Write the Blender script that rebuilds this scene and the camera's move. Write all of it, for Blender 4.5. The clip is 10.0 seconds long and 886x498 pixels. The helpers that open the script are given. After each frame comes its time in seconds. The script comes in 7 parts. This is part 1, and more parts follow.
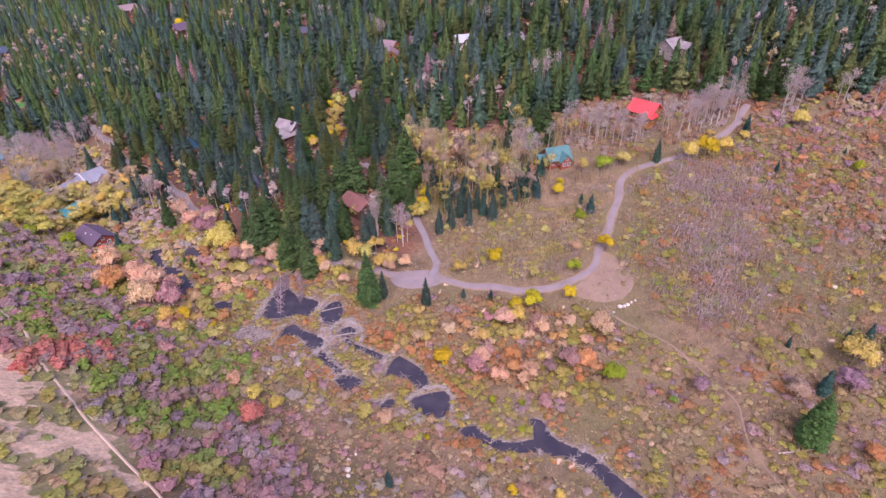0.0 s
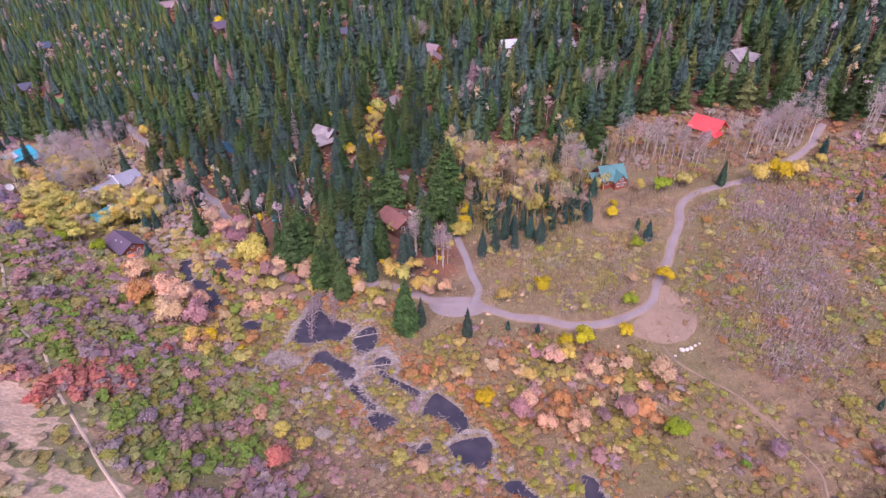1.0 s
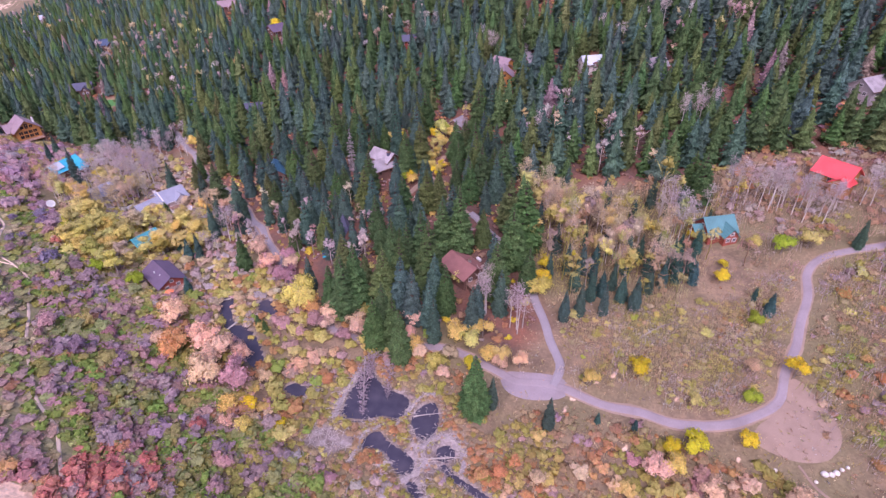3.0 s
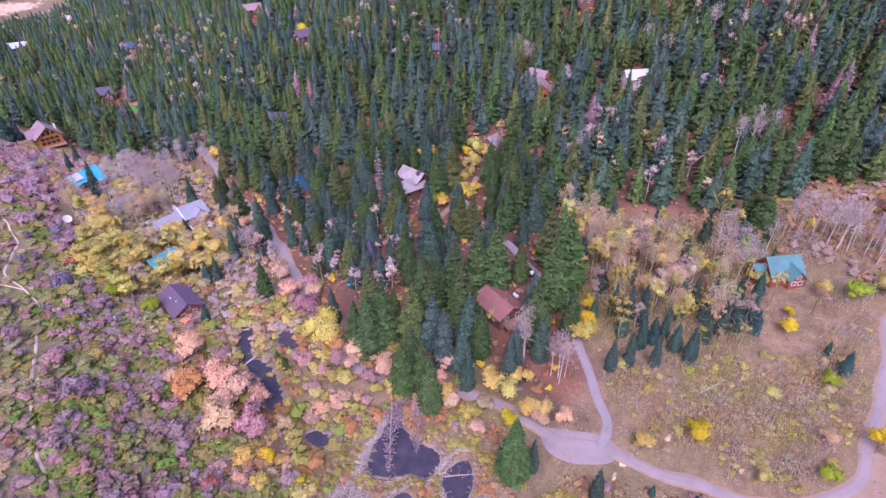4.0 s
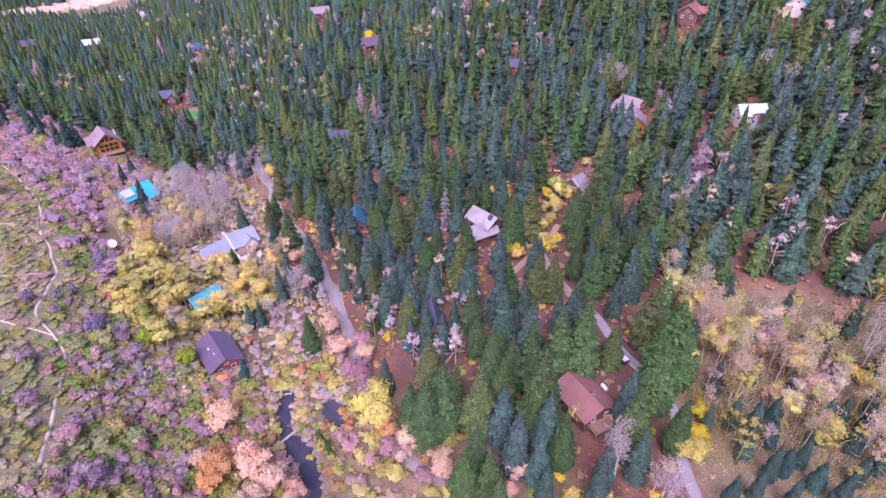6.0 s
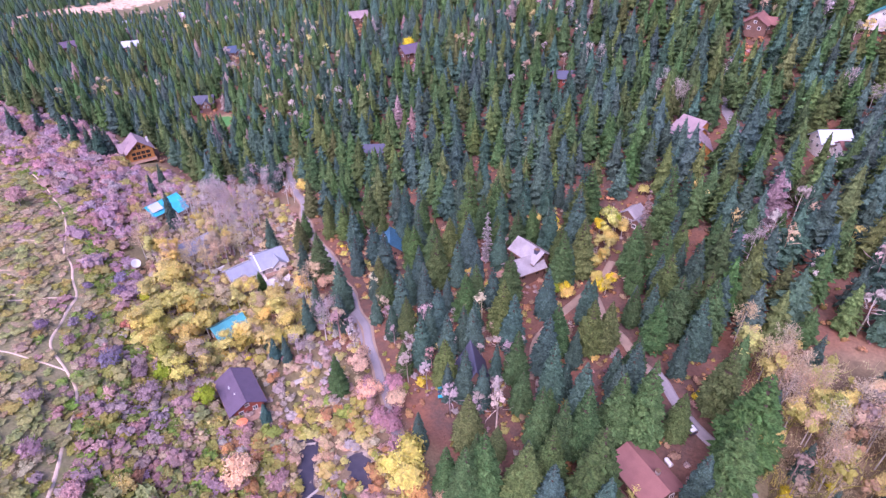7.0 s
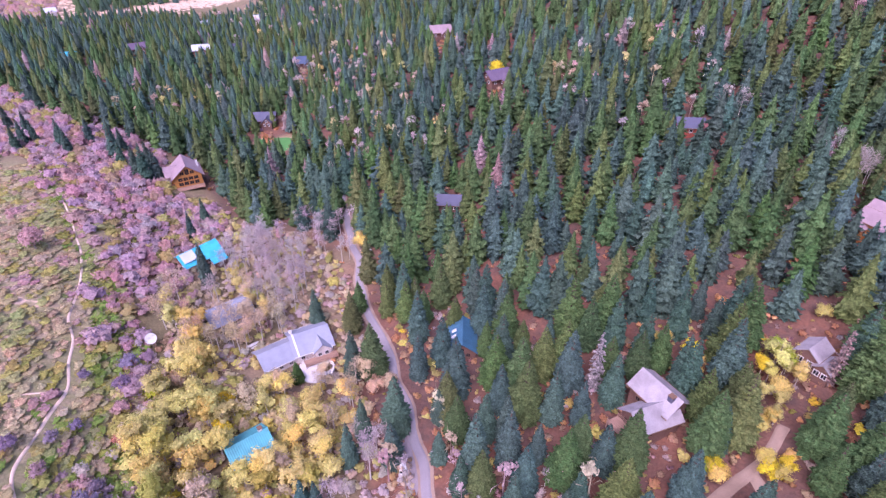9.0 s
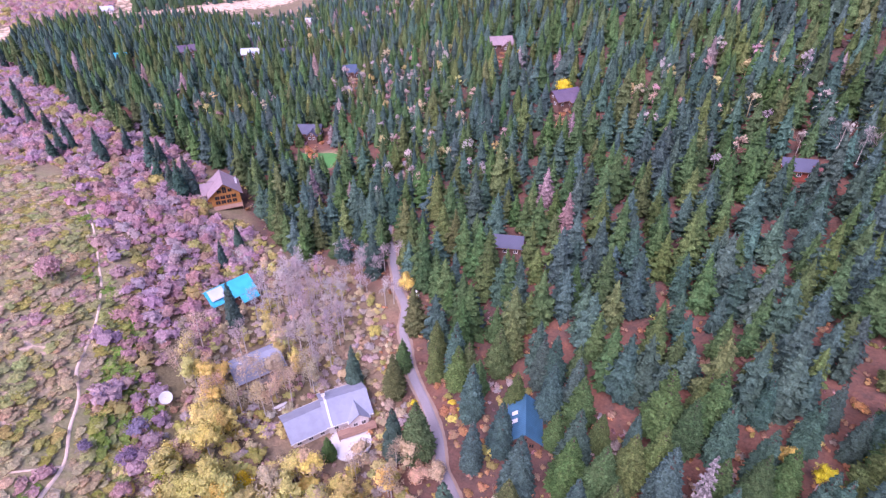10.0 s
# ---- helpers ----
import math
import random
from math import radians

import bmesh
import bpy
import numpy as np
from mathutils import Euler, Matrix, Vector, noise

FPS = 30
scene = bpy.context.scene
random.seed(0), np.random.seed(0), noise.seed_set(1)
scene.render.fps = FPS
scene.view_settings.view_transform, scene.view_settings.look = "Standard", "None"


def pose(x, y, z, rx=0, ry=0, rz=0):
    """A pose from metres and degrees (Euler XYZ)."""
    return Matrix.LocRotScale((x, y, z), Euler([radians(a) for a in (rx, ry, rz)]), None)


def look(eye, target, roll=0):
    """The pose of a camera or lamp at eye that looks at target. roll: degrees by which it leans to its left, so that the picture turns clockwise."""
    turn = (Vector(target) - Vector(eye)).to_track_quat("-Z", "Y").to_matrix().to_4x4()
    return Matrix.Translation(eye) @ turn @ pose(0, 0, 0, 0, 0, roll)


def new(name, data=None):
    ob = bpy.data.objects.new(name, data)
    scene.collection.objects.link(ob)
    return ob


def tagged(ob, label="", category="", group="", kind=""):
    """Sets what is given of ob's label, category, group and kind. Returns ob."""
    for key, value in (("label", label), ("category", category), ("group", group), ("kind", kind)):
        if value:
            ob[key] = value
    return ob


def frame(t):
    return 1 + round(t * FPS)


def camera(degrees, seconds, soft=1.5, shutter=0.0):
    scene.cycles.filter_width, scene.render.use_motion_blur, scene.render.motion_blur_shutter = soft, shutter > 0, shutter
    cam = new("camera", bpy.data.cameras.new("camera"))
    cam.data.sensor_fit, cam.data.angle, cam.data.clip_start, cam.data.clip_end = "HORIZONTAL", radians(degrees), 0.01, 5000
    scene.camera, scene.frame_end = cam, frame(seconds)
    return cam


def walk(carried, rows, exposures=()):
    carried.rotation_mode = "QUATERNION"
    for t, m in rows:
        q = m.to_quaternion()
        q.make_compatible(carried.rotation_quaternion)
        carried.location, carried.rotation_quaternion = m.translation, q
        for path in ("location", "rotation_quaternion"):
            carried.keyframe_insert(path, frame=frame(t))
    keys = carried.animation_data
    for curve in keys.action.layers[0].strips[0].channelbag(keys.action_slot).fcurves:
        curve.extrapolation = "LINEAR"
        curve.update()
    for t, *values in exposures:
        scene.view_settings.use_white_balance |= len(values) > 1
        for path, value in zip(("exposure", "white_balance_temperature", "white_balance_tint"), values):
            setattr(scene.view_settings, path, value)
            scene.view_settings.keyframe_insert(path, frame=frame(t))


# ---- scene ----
cam = camera(76.4, 10.0, soft=1.4)
PATH = [
    (0, (0.053, -0.014, 99.989), (0.054, 1.664, 98.901), -0.7),
    (0.5, (-2.157, 7.141, 100.04), (-2.207, 8.816, 98.948), -0.7),
    (1, (-4.54, 14.464, 100.018), (-4.639, 16.136, 98.924), -0.5),
    (1.5, (-7.207, 21.581, 99.83), (-7.338, 23.248, 98.732), -0.4),
    (2, (-9.988, 28.784, 99.952), (-10.159, 30.445, 98.851), -0.5),
    (2.5, (-12.677, 36.067, 100.287), (-12.888, 37.721, 99.183), -0.5),
    (4, (-22.459, 58.456, 102.243), (-22.769, 60.091, 101.134), -0.5),
    (4.5, (-25.419, 65.735, 102.463), (-25.766, 67.361, 101.351), -0.5),
    (5, (-28.264, 72.989, 102.752), (-28.642, 74.607, 101.638), -0.6),
    (5.5, (-31.176, 80.034, 103.246), (-31.605, 81.637, 102.13), -0.5),
    (7, (-42.725, 102.47, 103.994), (-43.314, 104.019, 102.875), -0.9),
    (7.5, (-47.775, 112.511, 103.762), (-48.392, 114.05, 102.643), -1.0),
    (8, (-53.84, 123.049, 103.177), (-54.485, 124.577, 102.058), -1.0),
    (8.5, (-60.718, 134.428, 102.304), (-61.445, 135.922, 101.191), -0.5),
    (9, (-69.017, 145.581, 101.385), (-69.796, 147.051, 100.275), -0.2),
    (9.5, (-77.987, 156.243, 100.452), (-78.823, 157.684, 99.345), -0.0),
    (10, (-87.269, 166.612, 99.87), (-88.168, 168.017, 98.766), 0.1),
]
walk(cam, [(t, look(eye, target, roll)) for t, eye, target, roll in PATH], [(0, 0.23, 6300, 39), (4, 0.42, 5750, 46), (7, 0.69, 5650, 47), (10, 0.70, 5700, 47)])

# ---- world, sun ----
world = bpy.data.worlds.new("overcast_sky")
world.use_nodes = True
scene.world = world
sky = world.node_tree.nodes.new("ShaderNodeTexSky")
sky.sky_type = "NISHITA"
sky.sun_disc = False
sky.sun_elevation = radians(48)
sky.sun_rotation = radians(200)
sky.dust_density = 4.0
sky_shader = world.node_tree.nodes["Background"]
world.node_tree.links.new(sky.outputs["Color"], sky_shader.inputs["Color"])
sky_shader.inputs["Strength"].default_value = 0.15
sun = new("sun", bpy.data.lights.new("sun", "SUN"))
sun.data.energy = 2.0
sun.data.angle = radians(25)
sun.data.color = (1.0, 0.97, 0.95)
sun.matrix_world = look((0, 0, 300), (-55, 150, 90))

# ---- materials ----


def nodes_of(name):
    m = bpy.data.materials.new(name)
    m.use_nodes = True
    return m, m.node_tree.nodes, m.node_tree.links, m.node_tree.nodes["Principled BSDF"]


def mixed(nt, ln, a, b, factor, mode="MIX"):
    """A colour mix node; a, b and factor are sockets or values."""
    n = nt.new("ShaderNodeMix")
    n.data_type, n.blend_type = "RGBA", mode
    for socket, value in ((n.inputs[0], factor), (n.inputs[6], a), (n.inputs[7], b)):
        if isinstance(value, bpy.types.NodeSocket):
            ln.new(value, socket)
        elif isinstance(value, (int, float)):
            socket.default_value = value
        else:
            socket.default_value = (*value, 1)
    return n.outputs[2]


def noise_of(nt, ln, scale, detail=4, low=0.35, high=0.65, where=None):
    n = nt.new("ShaderNodeTexNoise")
    n.inputs["Scale"].default_value = scale
    n.inputs["Detail"].default_value = detail
    if where is not None:
        ln.new(where, n.inputs["Vector"])
    r = nt.new("ShaderNodeMapRange")
    r.inputs[1].default_value, r.inputs[2].default_value = low, high
    ln.new(n.outputs[0], r.inputs[0])
    return r.outputs[0]


def bumped(nt, ln, shader, height, strength, distance):
    b = nt.new("ShaderNodeBump")
    b.inputs["Strength"].default_value, b.inputs["Distance"].default_value = strength, distance
    ln.new(height, b.inputs["Height"])
    ln.new(b.outputs[0], shader.inputs["Normal"])


def plain(name, colour, other=None, rough=0.8, grain=3.0, wear=0.4, metal=0.0, bump=0.3):
    """A surface with grain at two scales: colour, worn towards other."""
    other = other or tuple(0.6 * c for c in colour)
    m, nt, ln, sh = nodes_of(name)
    where = nt.new("ShaderNodeTexCoord").outputs["Object"]
    fine = noise_of(nt, ln, grain * 5, 5, 0.3, 0.7, where)
    broad = noise_of(nt, ln, grain * 0.35, 3, 0.42, 0.68, where)
    c = mixed(nt, ln, colour, other, fine)
    c = mixed(nt, ln, colour, c, 0.5)
    dull = tuple(0.5 * a + 0.25 * b for a, b in zip(other, colour))
    f = nt.new("ShaderNodeMath")
    f.operation = "MULTIPLY"
    f.inputs[1].default_value = wear
    ln.new(broad, f.inputs[0])
    ln.new(mixed(nt, ln, c, dull, f.outputs[0]), sh.inputs["Base Color"])
    sh.inputs["Roughness"].default_value, sh.inputs["Metallic"].default_value = rough, metal
    bumped(nt, ln, sh, fine, bump, 0.03)
    return m


def striped(name, colour, other, step, axis="X", rough=0.6, metal=0.0, depth=0.05):
    """Boards, logs or standing seams: a wave of ridges across one axis."""
    m, nt, ln, sh = nodes_of(name)
    where = nt.new("ShaderNodeTexCoord").outputs["Object"]
    w = nt.new("ShaderNodeTexWave")
    w.bands_direction = axis
    w.inputs["Scale"].default_value = 0.314 / step
    w.inputs["Distortion"].default_value = 0.3
    ln.new(where, w.inputs["Vector"])
    r = nt.new("ShaderNodeMapRange")
    r.inputs[1].default_value, r.inputs[2].default_value = 0.0, 0.35
    ln.new(w.outputs["Fac"], r.inputs[0])
    c = mixed(nt, ln, other, colour, r.outputs[0])
    blot = noise_of(nt, ln, 0.5, 5, 0.4, 0.75, where)
    c = mixed(nt, ln, c, tuple(0.6 * a for a in colour), blot)
    c = mixed(nt, ln, colour, c, 0.75)
    ln.new(c, sh.inputs["Base Color"])
    sh.inputs["Roughness"].default_value, sh.inputs["Metallic"].default_value = rough, metal
    bumped(nt, ln, sh, w.outputs["Fac"], 0.5, depth)
    return m


def foliage(name, source, through_light=0.3, vary=0.15, grain=2.0, depth=0.4, relief=0.25):
    """Leaves or needles whose pigment comes with the plant, broken up by fine twigs and sprays."""
    m, nt, ln, sh = nodes_of(name)
    if source == "pigment":
        a = nt.new("ShaderNodeAttribute")
        a.attribute_name = "pigment"
        base = a.outputs["Color"]
    else:
        base = nt.new("ShaderNodeObjectInfo").outputs["Color"]
    single = nt.new("ShaderNodeNewGeometry").outputs["Random Per Island"]
    where = nt.new("ShaderNodeTexCoord").outputs["Object"]
    fine = noise_of(nt, ln, grain, 5, 0.36, 0.64, where)
    h = nt.new("ShaderNodeHueSaturation")
    hue = nt.new("ShaderNodeMapRange")
    hue.inputs[3].default_value, hue.inputs[4].default_value = 0.488, 0.512
    value = nt.new("ShaderNodeMapRange")
    value.inputs[3].default_value, value.inputs[4].default_value = 1 - vary, 1 + vary
    ln.new(single, hue.inputs[0])
    white = nt.new("ShaderNodeTexWhiteNoise")
    white.noise_dimensions = "1D"
    ln.new(single, white.inputs["W"])
    ln.new(white.outputs["Value"], value.inputs[0])
    ln.new(hue.outputs[0], h.inputs["Hue"])
    twigs = nt.new("ShaderNodeMapRange")
    twigs.inputs[3].default_value, twigs.inputs[4].default_value = 1 - depth, 1 + depth
    ln.new(fine, twigs.inputs[0])
    both = nt.new("ShaderNodeMath")
    both.operation = "MULTIPLY"
    ln.new(value.outputs[0], both.inputs[0])
    ln.new(twigs.outputs[0], both.inputs[1])
    ln.new(both.outputs[0], h.inputs["Value"])
    ln.new(base, h.inputs["Color"])
    ln.new(h.outputs[0], sh.inputs["Base Color"])
    sh.inputs["Roughness"].default_value = 0.8
    sh.inputs["Specular IOR Level"].default_value = 0.2
    bumped(nt, ln, sh, fine, 0.8, relief)
    t = nt.new("ShaderNodeBsdfTranslucent")
    ln.new(h.outputs[0], t.inputs["Color"])
    mix = nt.new("ShaderNodeMixShader")
    mix.inputs[0].default_value = through_light
    ln.new(sh.outputs[0], mix.inputs[1])
    ln.new(t.outputs[0], mix.inputs[2])
    ln.new(mix.outputs[0], nt["Material Output"].inputs["Surface"])
    return m


leaf_own = foliage("leaves", "object", 0.4, 0.12, 2.6, 0.22, 0.12)
leaf_mass = foliage("leaves_of_the_mass", "pigment", 0.4, 0.08, 2.2, 0.18, 0.12)
needle_own = foliage("needles", "object", 0.28, 0.25, 2.4, 0.35, 0.25)
needle_mass = foliage("needles_of_the_mass", "pigment", 0.28, 0.2, 1.7, 0.35, 0.3)
bark_dark = plain("conifer_bark", (0.10, 0.07, 0.055), (0.05, 0.035, 0.03), 0.95, 2.0)
bark_white = plain("aspen_bark", (0.62, 0.57, 0.54), (0.25, 0.21, 0.19), 0.8, 1.5, 0.3)
bark_grey = plain("grey_bark", (0.30, 0.25, 0.24), (0.16, 0.13, 0.12), 0.9, 2.0)
wood_dead = plain("bleached_wood", (0.55, 0.48, 0.45), (0.3, 0.25, 0.23), 0.9, 2.0)


def ground_material():
    m, nt, ln, sh = nodes_of("valley_ground")

    def cover(key):
        a = nt.new("ShaderNodeAttribute")
        a.attribute_name = key
        return a.outputs["Fac"]

    def times(a, b):
        n = nt.new("ShaderNodeMath")
        n.operation = "MULTIPLY"
        n.use_clamp = True
        ln.new(a, n.inputs[0])
        if isinstance(b, float):
            n.inputs[1].default_value = b
        else:
            ln.new(b, n.inputs[1])
        return n.outputs[0]

    where = nt.new("ShaderNodeTexCoord").outputs["Object"]
    fine = noise_of(nt, ln, 1.6, 6, 0.3, 0.7, where)
    small = noise_of(nt, ln, 0.45, 5, 0.38, 0.62, where)
    patch = noise_of(nt, ln, 0.12, 4, 0.42, 0.6, where)
    big = noise_of(nt, ln, 0.035, 3, 0.4, 0.62, where)
    dry = mixed(nt, ln, (0.25, 0.17, 0.11), (0.15, 0.105, 0.07), small)
    dry = mixed(nt, ln, dry, (0.33, 0.235, 0.15), times(patch, 0.45))
    dry = mixed(nt, ln, dry, (0.17, 0.15, 0.07), times(big, 0.7))
    litter = mixed(nt, ln, (0.115, 0.066, 0.054), (0.20, 0.092, 0.064), small)
    litter = mixed(nt, ln, litter, (0.27, 0.105, 0.06), times(patch, 0.55))
    litter = mixed(nt, ln, litter, (0.085, 0.055, 0.05), times(big, 0.6))
    grass = mixed(nt, ln, (0.34, 0.30, 0.14), (0.44, 0.33, 0.21), small)
    grass = mixed(nt, ln, grass, (0.17, 0.19, 0.07), times(patch, 0.6))
    soil = mixed(nt, ln, (0.84, 0.59, 0.43), (0.62, 0.42, 0.30), small)
    c = mixed(nt, ln, dry, litter, cover("litter"))
    c = mixed(nt, ln, c, grass, cover("grass"))
    bare = nt.new("ShaderNodeMath")
    bare.operation = "ADD"
    ln.new(noise_of(nt, ln, 0.16, 6, 0.28, 0.72, where), bare.inputs[0])
    ln.new(cover("soil"), bare.inputs[1])
    edge = nt.new("ShaderNodeMapRange")
    edge.inputs[1].default_value, edge.inputs[2].default_value = 1.0, 1.25
    ln.new(bare.outputs[0], edge.inputs[0])
    c = mixed(nt, ln, c, soil, edge.outputs[0])
    c = mixed(nt, ln, c, mixed(nt, ln, (0.36, 0.30, 0.30), (0.16, 0.12, 0.11), small), cover("wet"))
    dark = nt.new("ShaderNodeMapRange")
    dark.inputs[3].default_value, dark.inputs[4].default_value = 0.75, 1.2
    ln.new(fine, dark.inputs[0])
    h = nt.new("ShaderNodeHueSaturation")
    ln.new(c, h.inputs["Color"])
    ln.new(dark.outputs[0], h.inputs["Value"])
    ln.new(h.outputs[0], sh.inputs["Base Color"])
    sh.inputs["Roughness"].default_value = 0.95
    bumped(nt, ln, sh, fine, 0.5, 0.12)
    return m


ground_skin = ground_material()
asphalt = plain("worn_asphalt", (0.30, 0.265, 0.29), (0.22, 0.19, 0.21), 0.9, 0.8, 0.3)
gravel = plain("dirt_road_gravel", (0.32, 0.265, 0.29), (0.24, 0.195, 0.20), 0.95, 0.7, 0.5)
trail_soil = plain("trail_soil", (0.88, 0.66, 0.52), (0.76, 0.55, 0.42), 0.95, 1.0, 0.2)
pale_verge = plain("pale_verge_gravel", (0.36, 0.255, 0.20), (0.24, 0.165, 0.125), 0.95, 1.2, 0.5)


def water_material():
    m, nt, ln, sh = nodes_of("pond_water")
    where = nt.new("ShaderNodeTexCoord").outputs["Object"]
    silt = noise_of(nt, ln, 0.25, 4, 0.4, 0.7, where)
    # lilac lift in both colours paints the sky's reflection; silt noise mottles it
    ln.new(mixed(nt, ln, (0.050, 0.047, 0.072), (0.085, 0.074, 0.10), silt), sh.inputs["Base Color"])
    sh.inputs["Roughness"].default_value = 0.12
    sh.inputs["IOR"].default_value = 1.33
    bumped(nt, ln, sh, noise_of(nt, ln, 1.2, 3, 0.2, 0.8, where), 0.12, 0.05)
    return m


water_skin = water_material()

# ---- ground form ----
VALLEY = radians(42)


def soft(x, w):
    return w * np.log1p(np.exp(np.clip(x / w, -50, 50)))


KNOLLS = [(-280, 300, 45, -4.29), (-430, 443, 70, 6.84), (-152, 229, 28, -2.57), (-42, 256, 35, 2.98), (-62, 348, 45, -5.79),
          (-25, 186, 28, 2.76), (75, 205, 35, -2.51), (-20, 130, 20, 1.96), (50, 120, 22, -0.4), (-250, 228, 35, 2.29), (-120, 168, 25, -1.27)]


def valley(x, y):
    """The broad form: a creek bottom that falls to the north-west, a steep hill on its left bank, a wooded rise on its right."""
    x, y = np.asarray(x, float), np.asarray(y, float)
    c, s = math.cos(VALLEY), math.sin(VALLEY)
    along, across = -c * x + s * y, s * x + c * y
    left = 80 * np.tanh(soft(40 - across, 8) / 80)
    right = soft(across - 80, 8)
    u = np.clip(along / 100, -1.5, 9)
    z = -9.5654 + 0.169 * u - 0.3215 * u * u + left * (1.0036 - 0.1798 * np.minimum(u, 4.7)) + right * (0.2319 + 0.023 * np.minimum(u, 5))
    for a, b, r, h in KNOLLS:
        z = z + h * np.exp(-((x - a) ** 2 + (y - b) ** 2) / (2 * r * r))
    return z


def inside(poly, x, y):
    """Signed distance to a polygon's edge, negative inside."""
    p = np.asarray(poly, float)
    d2, odd = np.full(np.shape(x), 1e18), np.zeros(np.shape(x), bool)
    for (ax, ay), (bx, by) in zip(p, np.roll(p, -1, 0)):
        ex, ey = bx - ax, by - ay
        t = np.clip(((x - ax) * ex + (y - ay) * ey) / (ex * ex + ey * ey + 1e-9), 0, 1)
        d2 = np.minimum(d2, (x - ax - t * ex) ** 2 + (y - ay - t * ey) ** 2)
        if ay != by:
            odd ^= ((ay > y) != (by > y)) & (x < ex * (y - ay) / ey + ax)
    return np.where(odd, -1, 1) * np.sqrt(d2)


def off_line(line, x, y):
    """Distance to a polyline."""
    p, d2 = np.asarray(line, float), np.full(np.shape(x), 1e18)
    for (ax, ay), (bx, by) in zip(p[:-1], p[1:]):
        ex, ey = bx - ax, by - ay
        t = np.clip(((x - ax) * ex + (y - ay) * ey) / (ex * ex + ey * ey + 1e-9), 0, 1)
        d2 = np.minimum(d2, (x - ax - t * ex) ** 2 + (y - ay - t * ey) ** 2)
    return np.sqrt(d2)


def smoothed(line, step=1.5, closed=False):
    """A Catmull-Rom curve through a line's points, at about even steps."""
    p = [np.array(q, float) for q in line]
    p = [p[-1], *p, p[0], p[1]] if closed else [2 * p[0] - p[1], *p, 2 * p[-1] - p[-2]]
    out = []
    for a, b, c, d in zip(p, p[1:], p[2:], p[3:]):
        for t in np.linspace(0, 1, max(2, int(np.linalg.norm(c - b) / step) + 1), endpoint=False):
            out.append(0.5 * (2 * b + (c - a) * t + (2 * a - 5 * b + 4 * c - d) * t * t + (3 * b - a - 3 * c + d) * t ** 3))
    if not closed:
        out.append(p[-2])
    return np.array(out)


PONDS = {
    "upper": [(-54.3, 131.9), (-54.2, 138.6), (-52.5, 145.7), (-51.2, 147.7), (-47.2, 142.5), (-43.1, 140), (-39.1, 138.6), (-37.8, 134.2), (-39.9, 131.1), (-44.5, 132.2), (-46.8, 130.5), (-51.0, 129.9)],
    "right": [(-32.2, 137.2), (-35.2, 135.2), (-37.0, 131.4), (-34.8, 126.5), (-31.9, 125.1), (-30.2, 128.7), (-30.3, 133.4)],
    "middle": [(-47.0, 121.7), (-46.9, 125.3), (-44.1, 127.9), (-41.0, 124.7), (-37.5, 123.2), (-33.6, 120.1), (-34.8, 115.8), (-38.2, 117.5), (-41.1, 122.0), (-44.4, 122.6)],
    "nook": [(-29.7, 123.8), (-27.3, 125.3), (-24.7, 123.0), (-25.7, 121.1), (-29.1, 121.5)],
    "thin": [(-71.7, 138.4), (-69.3, 140.3), (-64.9, 138.2), (-66.0, 135.8), (-69.5, 136.1)],
    "green": [(-15.6, 107.1), (-14.6, 110.5), (-13.0, 114.0), (-9.8, 111.9), (-5.2, 107.5), (-3.9, 102.7), (-5.7, 101.6), (-9.0, 104.7), (-11.8, 106.0), (-15.0, 105.5)],
    "square": [(-8.4, 98.7), (-4.4, 100.5), (0.5, 101.4), (1.7, 98.1), (0.5, 93.2), (-3.0, 93.0), (-6.0, 94.0), (-7.9, 96.3)],
    "small": [(-28.8, 105.6), (-26.7, 107.3), (-23.8, 106.4), (-21.1, 104.9), (-22.7, 102.0), (-25.7, 101.0)],
    "tiny": [(-19.5, 98.6), (-17.4, 97.9), (-15.6, 98.3), (-13.5, 99.2), (-12.1, 98.5), (-12.9, 95.9), (-16.3, 95.6)],
    "lower": [(3.3, 88.1), (6.5, 90.5), (9.9, 86.8), (12.9, 85.4), (18.1, 85.5), (20.6, 86), (20.8, 90.5), (19.8, 92.5), (24.2, 91.1), (24.6, 87.5), (27.8, 84.5), (32.4, 82.1), (35.5, 79.0), (38.5, 74.7), (42.6, 69.8), (48, 61), (42, 60), (36.5, 69.7), (33.9, 75.0), (32.0, 77.3), (28.3, 80.6), (22.2, 82.2), (14.5, 82.6), (9.5, 84.5)],
    "stream": [(-106.5, 172), (-102.8, 172), (-98, 162), (-91, 159), (-85, 153), (-81, 146), (-83.5, 144.5), (-90, 151), (-96.5, 156)],
    "channel": [(-35.4, 115.2), (-33.2, 115.6), (-31.0, 112.6), (-28.6, 109.8), (-25.6, 107.6), (-27.2, 107.0), (-30.2, 108.6), (-32.8, 111.4)],
    "outlet": [(-29.2, 120.6), (-27.6, 120.8), (-24.0, 117.6), (-20.0, 115.6), (-15.4, 112.6), (-16.2, 111.4), (-20.6, 113.8), (-25.0, 116.2)],
    "side": [(-94, 172), (-91, 174), (-86, 170), (-85, 165), (-90, 167)],
}
PONDS = {key: smoothed(line, 1.0, True) for key, line in PONDS.items()}
LEVELS = {key: float(valley(line[:, 0], line[:, 1]).mean() - 0.5) for key, line in PONDS.items()}
